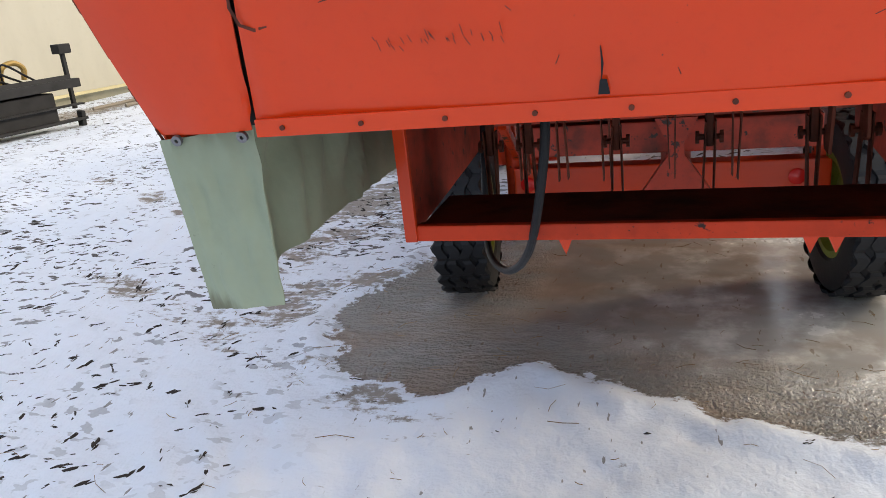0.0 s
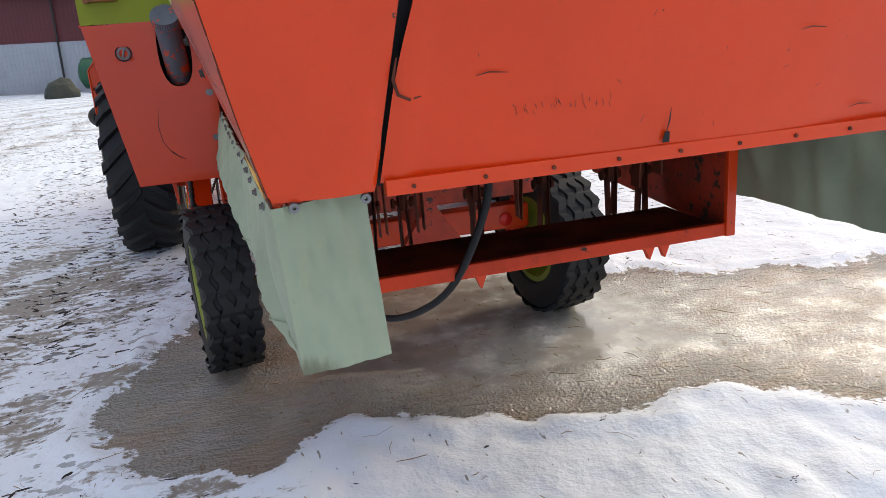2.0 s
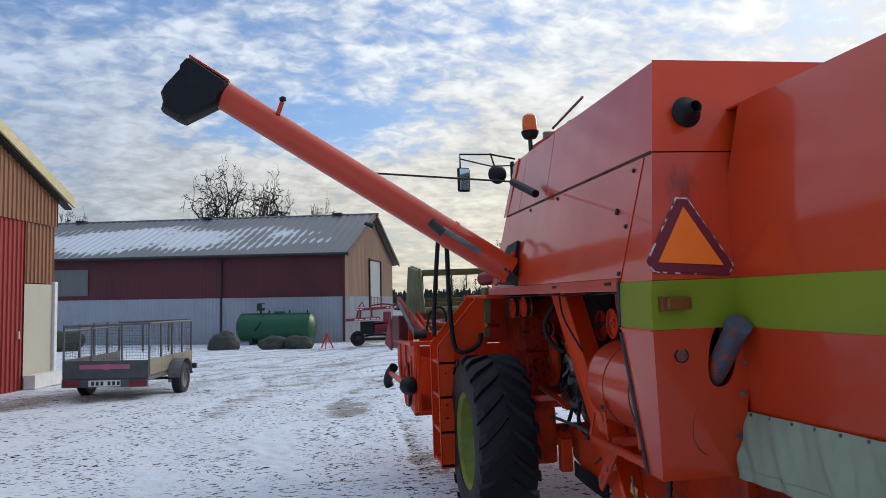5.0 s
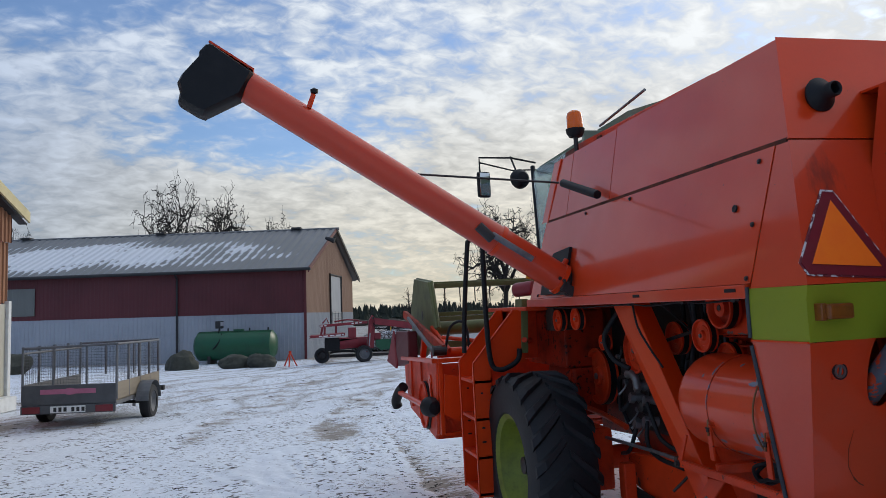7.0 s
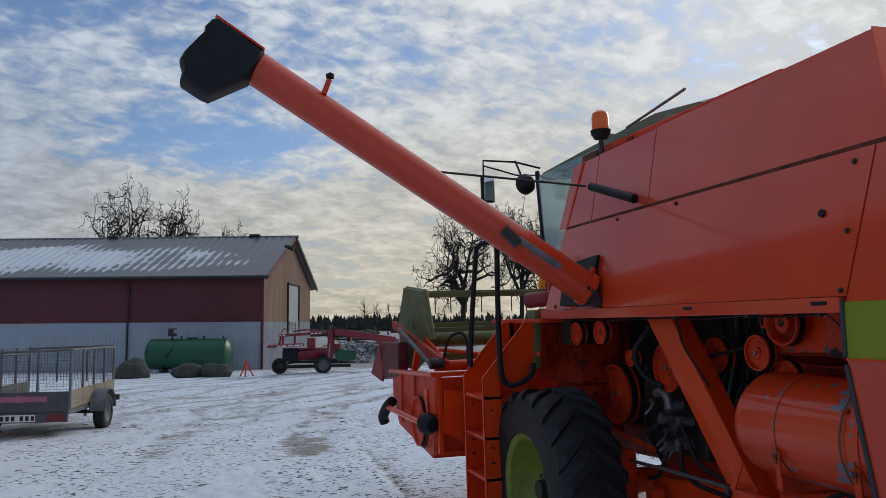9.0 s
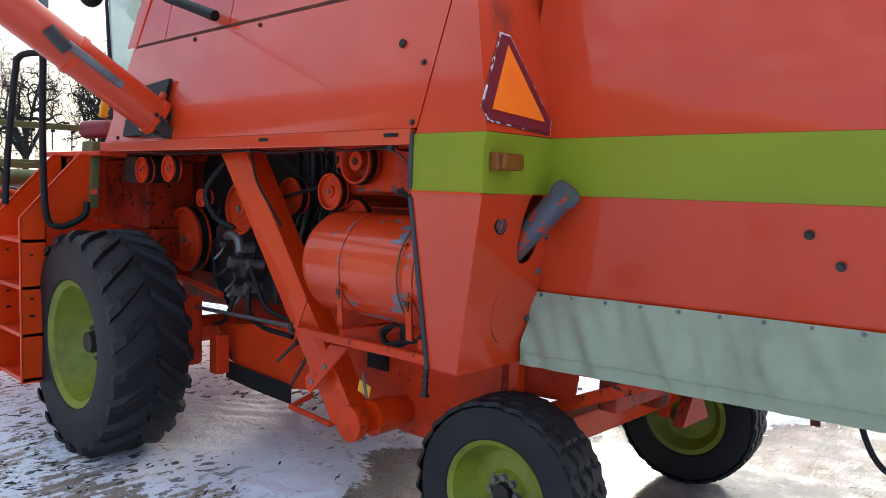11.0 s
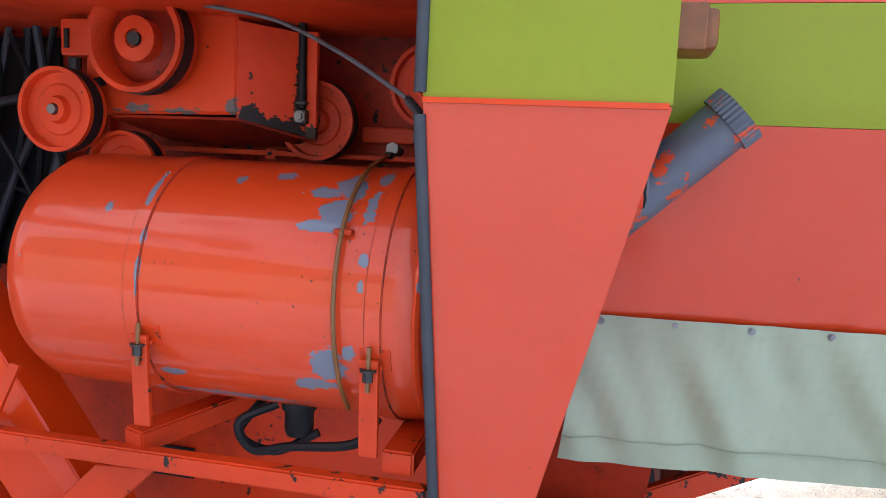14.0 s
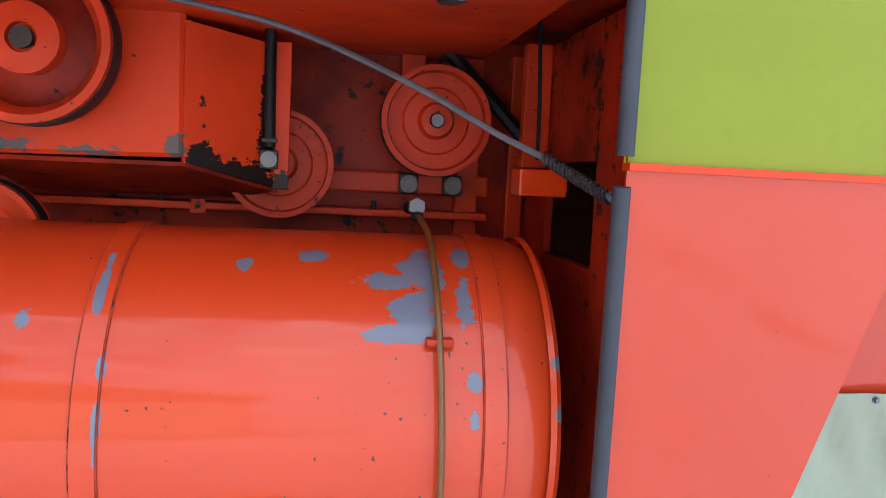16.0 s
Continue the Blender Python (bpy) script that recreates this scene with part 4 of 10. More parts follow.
    lk.new(gh, bg.inputs["Height"]); lk.new(bp.outputs[0], bg.inputs["Normal"])
    lk.new(bg.outputs[0], b.inputs["Normal"])
    me.materials.append(mt)
    ob = new("ground", me)
    tagged(ob, "snowy farmyard with muddy wheel tracks and refrozen ice puddle", "ground", kind="structure")

    def height(x, y):
        i0 = int(np.clip(np.searchsorted(xs, x) - 1, 0, ni - 2))
        j0 = int(np.clip(np.searchsorted(ys, y) - 1, 0, nj - 2))
        fx, fy = (x - xs[i0]) / (xs[i0 + 1] - xs[i0]), (y - ys[j0]) / (ys[j0 + 1] - ys[j0])
        top = z[i0, j0] * (1 - fx) + z[i0 + 1, j0] * fx
        low = z[i0, j0 + 1] * (1 - fx) + z[i0 + 1, j0 + 1] * fx
        return top * (1 - fy) + low * fy

    def amount(x, y):
        i0 = int(np.clip(np.searchsorted(xs, x) - 1, 0, ni - 2))
        j0 = int(np.clip(np.searchsorted(ys, y) - 1, 0, nj - 2))
        return mud[i0, j0], ice[i0, j0], rim[i0, j0]

    def stain(spots):
        """Brown meltwater round the lumps."""
        for x, y, r in spots:
            i0, i1 = np.searchsorted(xs, x - 2 * r), np.searchsorted(xs, x + 2 * r) + 1
            j0, j1 = np.searchsorted(ys, y - 2 * r), np.searchsorted(ys, y + 2 * r) + 1
            d2 = ((px[i0:i1, j0:j1] - x) ** 2 + (py[i0:i1, j0:j1] - y) ** 2) / (r * r)
            mud[i0:i1, j0:j1] = np.maximum(mud[i0:i1, j0:j1], 0.36 * np.exp(-d2) * (1 - ice[i0:i1, j0:j1]))
        me.attributes["mud"].data.foreach_set("value", mud.ravel().astype(np.float32))

    return height, amount, stain


ground_height, ground_kind, ground_stain = build_ground()


def joined(name, label, category, verts, faces, material):
    me = bpy.data.meshes.new(name)
    me.from_pydata(verts, [], faces)
    me.materials.append(material)
    tagged(new(name, me), label, category, kind="stuff")


def build_clods():
    """Small lumps of frozen mud and bits of straw strewn over the snow."""
    rng = random.Random(41)
    tmp = bmesh.new()
    bmesh.ops.create_icosphere(tmp, subdivisions=1, radius=1.0)
    sv = [v.co.copy() for v in tmp.verts]
    sf = [[v.index for v in f.verts] for f in tmp.faces]
    tmp.free()
    verts, faces, spots = [], [], []

    def clod(x, y, ln, wd, ht, a):
        n0, zz = len(verts), ground_height(x, y) - 0.15 * ht
        ca, sa, o = math.cos(a), math.sin(a), Vector((rng.random() * 50, rng.random() * 50, 0))
        for c in sv:
            f = 1 + 0.75 * noise.noise(c * 1.5 + o) + 0.45 * noise.noise(c * 3.5 + o)
            u, v, w = c.x * ln * f, c.y * wd * f, max(c.z, -0.3) * ht * f
            verts.append((x + u * ca - v * sa, y + u * sa + v * ca, zz + w))
        faces.extend([i + n0 for i in f] for f in sf)

    def bar(x, y, ln, a):
        """A broken ridge of crumbs."""
        for k in range(rng.randint(2, 5)):
            t, e = rng.uniform(-0.8, 0.8) * ln, ln * rng.uniform(0.25, 0.6)
            clod(x + t * math.cos(a) + rng.gauss(0, 0.006), y + t * math.sin(a) + rng.gauss(0, 0.006), e, e * rng.uniform(0.14, 0.36), e * 0.26, a + rng.gauss(0, 0.3))
        if y < 7.5:
            spots.append((x, y, max(ln * 0.8, 0.03)))

    def patch(x, y):
        return noise.noise(Vector((x * 0.55, y * 0.55, 3.0))) + 0.5 * noise.noise(Vector((x * 1.7, y * 1.7, 9.0)))

    for k in range(30000):
        near = k < 20000
        x, y = (rng.uniform(-6.5, 2.5), rng.uniform(0.3, 9)) if near else (rng.uniform(-10, 4), rng.uniform(7, 30))
        md, ic, rm = ground_kind(x, y)
        if ic > 0.3 or rng.random() > 0.05 + 0.9 * max(patch(x, y), 0) + 0.35 * md or (x > -1.2 and rng.random() < 0.75):
            continue
        ln = rng.choice((0.004, 0.006, 0.008, 0.012, 0.018, 0.028)) * rng.uniform(0.7, 1.3) * (1.0 if near else 1.7)
        if ln > 0.016:
            bar(x, y, ln * (0.9 if y < 3 else 1.3), radians(rng.gauss(15, 25)))
            continue
        clod(x, y, ln, ln * rng.uniform(0.22, 0.55), ln * rng.uniform(0.2, 0.4), radians(rng.gauss(15, 25)))
    # lumps pressed out by tyre treads: slanting bars in two rows
    for x0, y0, x1, y1, w in ((-6.0, 5.1, -1.7, 2.7, 0.2), (-6.2, 7.7, -1.9, 4.7, 0.22), (-7.6, 10.6, -2.2, 7.4, 0.24), (-6.2, 12.6, 1.6, 15.5, 0.26),
                              (-4.2, 2.0, -1.3, 1.5, 0.22), (-5.0, 3.2, -1.5, 2.3, 0.3), (-4.5, 2.6, -1.2, 1.9, 0.3), (-3.9, 1.3, -1.5, 1.05, 0.3), (-5.2, 4.1, -2.2, 3.2, 0.3), (-1.9, 3.2, -1.6, 11, 0.2)):
        d = Vector((x1 - x0, y1 - y0, 0))
        ln = d.length
        d.normalize()
        s, k = 0.0, 0
        while s < ln:
            for side in (-1, 1):
                if rng.random() < (0.85 if y0 < 4 else 0.62) + 0.5 * patch(x0 + d.x * s, y0 + d.y * s):
                    q = Vector((x0, y0, 0)) + d * s + Vector((-d.y, d.x, 0)) * side * w * rng.uniform(0.25, 0.75)
                    if ground_kind(q.x, q.y)[1] < 0.3:
                        e = rng.uniform(0.02, 0.052) * (1 + 0.03 * q.y)
                        bar(q.x, q.y, e, math.atan2(d.y, d.x) + side * radians(rng.gauss(50, 12)))
            s += rng.uniform(0.07, 0.12) * (1 + 0.03 * y0)
    ground_stain(spots)
    joined("mud_clods", "small dark lumps of frozen mud strewn on snow", "mud clods", verts, faces, M_CLOD)
    verts, faces = [], []
    for k in range(900):
        x, y = rng.uniform(-3.2, 2.6), rng.uniform(0.5, 4.2)
        md, ic, rm = ground_kind(x, y)
        if rng.random() > (0.8 if -0.25 < rm < 0.6 else 0.3):
            continue
        ln, a, r = rng.choice((0.012, 0.02, 0.03, 0.05)) * rng.uniform(0.6, 1.3), rng.uniform(0, 6.3), rng.uniform(0.0007, 0.0016)
        bend, n0 = rng.uniform(-0.4, 0.4), len(verts)
        for t in (-1, 0, 1):
            cx, cy = x + t * ln * math.cos(a + bend * t), y + t * ln * math.sin(a + bend * t)
            h = ground_height(cx, cy) + r + 0.003
            for o in range(3):
                verts.append((cx + r * math.cos(o * 2.1) * math.sin(a), cy - r * math.cos(o * 2.1) * math.cos(a), h + r * math.sin(o * 2.1)))
        for t in (0, 3):
            for o in range(3):
                faces.append([n0 + t + o, n0 + t + (o + 1) % 3, n0 + t + 3 + (o + 1) % 3, n0 + t + 3 + o])
    joined("straw_bits", "short bits of yellow-brown straw and twig on snow and ice", "straw", verts, faces, M_STRAW)


build_clods()


# ---- surroundings ----
def ribbed_wall(p0, p1, z0, z1, pitch, depth, bm=None, top=None):
    """Profiled sheet from p0 to p1 (plan points); top(s) gives a sloping upper edge."""
    p0, p1 = Vector((*p0, 0)), Vector((*p1, 0))
    d = p1 - p0
    ln = d.length
    d.normalize()
    n = Vector((d.y, -d.x, 0))
    b = bmesh.new()
    k, s, prof = 0, 0.0, []
    while s < ln:
        for f, o in ((0.0, 0), (0.5, 0), (0.6, 1), (0.9, 1)):
            prof.append((min(s + f * pitch, ln), o * depth))
        s += pitch
    prof.append((ln, 0))
    cols = []
    for s, o in prof:
        q = p0 + d * s + n * o
        cols.append((b.verts.new((q.x, q.y, z0)), b.verts.new((q.x, q.y, z1 if top is None else top(s)))))
    for a, c in zip(cols, cols[1:]):
        if (a[0].co - c[0].co).length > 1e-6:
            b.faces.new((a[0], c[0], c[1], a[1]))
    if bm is None:
        return b
    merge(bm, b)
    return bm


def build_barn():
    """The long barn: corner of the two visible walls, the long wall to the west, the gable to the north."""
    c = Vector((-1.35, 43.0, 0))
    u, v = Vector((-0.955, 0.297, 0)).normalized(), Vector((0.297, 0.955, 0)).normalized()
    ln, wd, eave, ridge, z0 = 59.0, 13.2, 4.22, 6.97, -1.1
    barn = thing("barn", "long barn with dark red and off-white sheet walls, snowy grey roof", "barn")

    def at(a, b, z):
        q = c + u * a + v * b
        return (q.x, q.y, z)

    mid = 1.83
    part("lower_wall", ribbed_wall(at(ln, 0, 0)[:2], at(0, 0, 0)[:2], z0, mid, 0.22, 0.018), M_BARNWHITE, barn, "off-white profiled sheet wall")
    part("upper_wall", ribbed_wall(at(ln, -0.02, 0)[:2], at(0, -0.02, 0)[:2], mid, eave, 0.22, 0.010), M_BARNRED, barn, "dark red profiled sheet wall")
    slope = lambda s: eave + (ridge - eave) * (1 - abs(s - wd / 2) / (wd / 2))
    part("gable_upper_wall", ribbed_wall(at(0, 0, 0)[:2], at(0, wd, 0)[:2], mid, eave, 0.2, 0.03, top=slope), M_GABLE, barn, "tan gable boards")
    part("gable_lower_wall", ribbed_wall(at(-0.02, 0, 0)[:2], at(-0.02, wd, 0)[:2], z0, mid, 0.2, 0.03), M_BARNWHITE, barn)
    body = bmesh.new()
    prism = [at(ln, 0.1, z0), at(ln, wd - 0.1, z0), at(ln, wd - 0.1, eave), at(ln, wd / 2, ridge - 0.1), at(ln, 0.1, eave)]
    plate(prism, 0.2, bm=body)
    plate([at(0.1, wd, z0), at(ln, wd, z0), at(ln, wd, eave), at(0.1, wd, eave)], 0.15, bm=body)
    part("back_wall", body, M_BARNWHITE, barn)
    over = 0.6
    sl = (ridge - eave) / (wd / 2)
    for name, side in (("roof_slope", 0), ("roof_slope", 1)):
        def pt(i, j, side=side):
            a = -0.35 + (ln + 1.0) * i
            b = -over + (wd / 2 + over) * j
            z = eave + 0.16 + sl * (b if b > -9 else 0) + (0.045 if round(i * 480) % 4 < 2 else 0)
            bb = b if side == 0 else wd - b
            return at(a, bb, z)
        part(name, sheet(pt, 480, 1, 0.03), M_ROOF, barn, "grey corrugated roof with patches of snow")
    caps = bmesh.new()
    tube([at(-0.55, wd / 2, ridge + 0.2), at(ln + 0.5, wd / 2, ridge + 0.2)], 0.09, 8, bm=caps, curve=0)
    part("ridge_cap", caps, M_ROOF, barn)
    for a in (2.2, 11.2, 20.4, 29.6):
        part("roof_vent", box(at(a, wd / 2, ridge + 0.30), (0.62, 0.5, 0.14), (0, 0, math.degrees(math.atan2(u.y, u.x))), 0.03), M_DARKTRIM, barn)
    b1 = bmesh.new()
    plate([at(-0.41, -over, eave - 0.2), at(-0.41, wd / 2, ridge + 0.02), at(-0.41, wd / 2, ridge + 0.24), at(-0.41, -over, eave + 0.06)], 0.05, bm=b1)
    part("barge_board", b1, M_BARNRED, barn, "dark barge board")
    b1 = bmesh.new()
    plate([at(-0.41, wd + over, eave - 0.2), at(-0.41, wd / 2, ridge + 0.02), at(-0.41, wd / 2, ridge + 0.24), at(-0.41, wd + over, eave + 0.06)], 0.05, bm=b1)
    part("barge_board", b1, M_DARKTRIM, barn)
    part("eave_gutter", tube([at(-0.5, -over - 0.05, eave - 0.02), at(ln, -over - 0.05, eave - 0.02)], 0.09, 8, curve=0), M_DARKTRIM, barn, "black eave gutter")
    part("soffit", plate([at(-0.4, -over, eave - 0.06), at(ln, -over, eave - 0.06), at(ln, 0, eave - 0.06), at(-0.4, 0, eave - 0.06)], 0.02), M_DARKTRIM, barn)
    part("corner_trim", box(at(-0.03, -0.03, (z0 + eave) / 2), (0.14, 0.14, eave - z0), (0, 0, 0), 0.01), M_BARNRED, barn)
    part("downpipe", tube([at(7.2, -0.45, eave - 0.05), at(7.2, -0.12, eave - 0.35), at(7.2, -0.12, z0)], 0.055, 8, curve=0), M_DARKTRIM, barn, "black downpipe")
    # translucent window strip high on the long wall
    win = part("window_strip", plate([at(15.5, -0.06, 2.08), at(31.0, -0.06, 2.08), at(31.0, -0.06, 3.63), at(15.5, -0.06, 3.63)], 0.03), M_WINDOWSHEET, barn,
               "cloudy translucent sheet strip")
    for k in range(38):
        part("rib", box(at(15.6 + k * 0.41, -0.08, 2.85), (0.04, 0.03, 1.5)), M_WINDOWSHEET, win)
    # gable door with its frame and a small rack below
    dr = part("gable_door", plate([at(-0.06, 6.0, 1.1), at(-0.06, 9.0, 1.1), at(-0.06, 9.0, 4.13), at(-0.06, 6.0, 4.13)], 0.06), M_BARNWHITE, barn,
              "tall pale loft door in the gable")
    fr = bmesh.new()
    for a, b_ in (((5.9, 1.1), (5.9, 4.27)), ((9.1, 1.1), (9.1, 4.27)), ((5.9, 4.2), (9.1, 4.2))):
        tube([at(-0.09, *a), at(-0.09, *b_)], 0.06, 6, bm=fr, curve=0)
    part("door_frame", fr, M_DARKTRIM, dr)
    rk = bmesh.new()
    for b_ in (6.2, 7.0, 8.0, 8.8):
        tube([at(-0.12, b_, 1.03), at(-0.12, b_, 1.87)], 0.03, 6, bm=rk, curve=0)
    for z in (1.1, 1.45, 1.8):
        tube([at(-0.12, 6.2, z), at(-0.12, 8.8, z)], 0.03, 6, bm=rk, curve=0)
    part("rail", rk, M_GALV, dr, "pale safety rail")
    lampb = cyl(at(-0.35, wd * 0.28, 6.3), at(-0.9, wd * 0.28, 6.1), 0.09, 0.17, 10)
    part("outdoor_lamp", lampb, M_DARKTRIM, barn)


def build_house():
    """The red gable building beside the yard; only the end of its facade shows."""
    d = Vector((0.193, 1.361, 0)).normalized()
    n = Vector((d.y, -d.x, 0))
    end = Vector((-8.95, 19.6, 0))
    house = thing("outbuilding", "red ribbed farm building with pale sliding doors and light roof edge", "building")

    def at(s, o, z):
        q = end - d * s + n * o
        return (q.x, q.y, z)

    wd, eave, z0 = 15.0, 4.13, -0.45
    top = lambda s: eave + 0.36 * min(wd - s, s)
    part("end_wall", ribbed_wall(at(wd, 0, 0)[:2], at(5.0, 0, 0)[:2], z0, 3.47, 0.3, 0.0), M_BEIGE, house, "smooth pale beige sliding door")
    part("ribbed_wall", ribbed_wall(at(5.0, 0, 0)[:2], at(1.36, 0, 0)[:2], z0, 3.47, 0.17, 0.03), M_REDBOARD, house, "red ribbed wall")
    part("ribbed_wall", ribbed_wall(at(1.36, 0, 0)[:2], at(0.05, 0, 0)[:2], 2.1, 3.47, 0.17, 0.03), M_SUNLIT_BOARD, house)
    part("upper_wall", ribbed_wall(at(wd, 0.05, 0)[:2], at(0.0, 0.05, 0)[:2], 3.47, eave, 0.17, 0.03, top=lambda s: top(s)), M_SUNLIT_BOARD, house, "red ribbed gable boards in a sunlit brown")
    dr = part("side_door", plate([at(1.36, 0.03, -0.25), at(0.12, 0.03, -0.25), at(0.12, 0.03, 2.08), at(1.36, 0.03, 2.08)], 0.05), M_BEIGE, house, "pale beige side door")
    part("kick_board", plate([at(1.36, 0.05, -0.25), at(0.12, 0.05, -0.25), at(0.12, 0.05, 0.05), at(1.36, 0.05, 0.05)], -0.25), M_WHITE, dr)
    part("door_post", box(at(0.06, 0.05, 0.9), (0.11, 0.11, 2.5), (0, 0, -14), 0.01), M_WHITE, house, "white corner post")
    part("door_handle", box(at(1.6, 0.06, 0.95), (0.03, 0.03, 0.18), (0, 0, -14), 0.008), M_WHITE, house)
    part("notice", plate([at(4.87, 0.035, 1.55), at(4.64, 0.035, 1.55), at(4.64, 0.035, 1.95), at(4.87, 0.035, 1.95)], 0.006), M_WHITE, house, "white paper notice")
    base = bmesh.new()
    plate([at(wd, 0.07, z0 - 0.1), at(4.9, 0.07, z0 - 0.1), at(4.9, 0.07, -0.03), at(wd, 0.07, -0.03)], 0.1, bm=base)
    part("foundation", base, M_CONCRETE, house, "mossy concrete foundation")
    part("sill_board", box(at((wd + 5.0) / 2, 0.1, 0.0), (0.06, wd - 5.0, 0.05), (0, 0, -11.1), 0.006), M_TRIM, house)
    part("side_wall", plate([at(0.05, -0.1, z0), at(0.05, -12, z0), at(0.05, -12, eave - 0.05), at(0.05, -0.1, eave - 0.05)], 0.12), M_REDBOARD, house)
    part("side_wall", plate([at(wd, -0.1, z0), at(wd, -12, z0), at(wd, -12, eave - 0.05), at(wd, -0.1, eave - 0.05)], 0.12), M_REDBOARD, house)
    rf = bmesh.new()
    for s0, s1 in ((-0.35, wd / 2), (wd + 0.35, wd / 2)):
        zz = [eave + 0.08 + 0.36 * (min(wd - s, s)) for s in (s0, s1)]
        plate([at(s0, 0.22, zz[0]), at(s1, 0.22, zz[1]), at(s1, -12.5, zz[1]), at(s0, -12.5, zz[0])], 0.1, bm=rf)
    part("roof", rf, M_ROOF, house)
    for s0, s1 in ((-0.38, wd / 2), (wd + 0.38, wd / 2)):
        zz = [eave + 0.08 + 0.36 * (min(wd - s, s)) for s in (s0, s1)]
        part("barge_board", plate([at(s0, 0.26, zz[0] - 0.1), at(s1, 0.26, zz[1] - 0.1), at(s1, 0.26, zz[1] + 0.14), at(s0, 0.26, zz[0] + 0.14)], 0.05),
             M_TRIM, house, "pale yellow barge board")
    sf = bmesh.new()
    plate([at(-0.36, 0.24, eave - 0.20), at(wd / 2, 0.24, eave + 0.36 * wd / 2 - 0.06), at(wd / 2, 0.06, eave + 0.36 * wd / 2 - 0.06), at(-0.36, 0.06, eave - 0.20)], 0.03, bm=sf)
    part("soffit", sf, M_DARKTRIM, house)


build_barn()
build_house()


def wheel_simple(r, w, rim_mat, parent, centre, axis, name="wheel"):
    """A plain road wheel: tyre with rounded shoulders, dished rim and hub."""
    prof = [(r * 0.62, -w / 2), (r * 0.9, -w / 2), (r * 0.985, -w * 0.36), (r, -w * 0.2), (r, w * 0.2), (r * 0.985, w * 0.36), (r * 0.9, w / 2),
            (r * 0.62, w / 2)]
    wh = part(name, lathe(prof, centre, axis, 28), M_RUBBER, parent, smooth=True)
    rim = lathe([(0.001, w * 0.12), (r * 0.2, w * 0.16), (r * 0.42, w * 0.1), (r * 0.55, w * 0.3), (r * 0.64, w * 0.46), (r * 0.64, -w * 0.46), (r * 0.5, -w * 0.3),
                 (0.001, -w * 0.1)], centre, axis, 24)
    part("rim", rim, rim_mat, wh, smooth=True)
    return wh


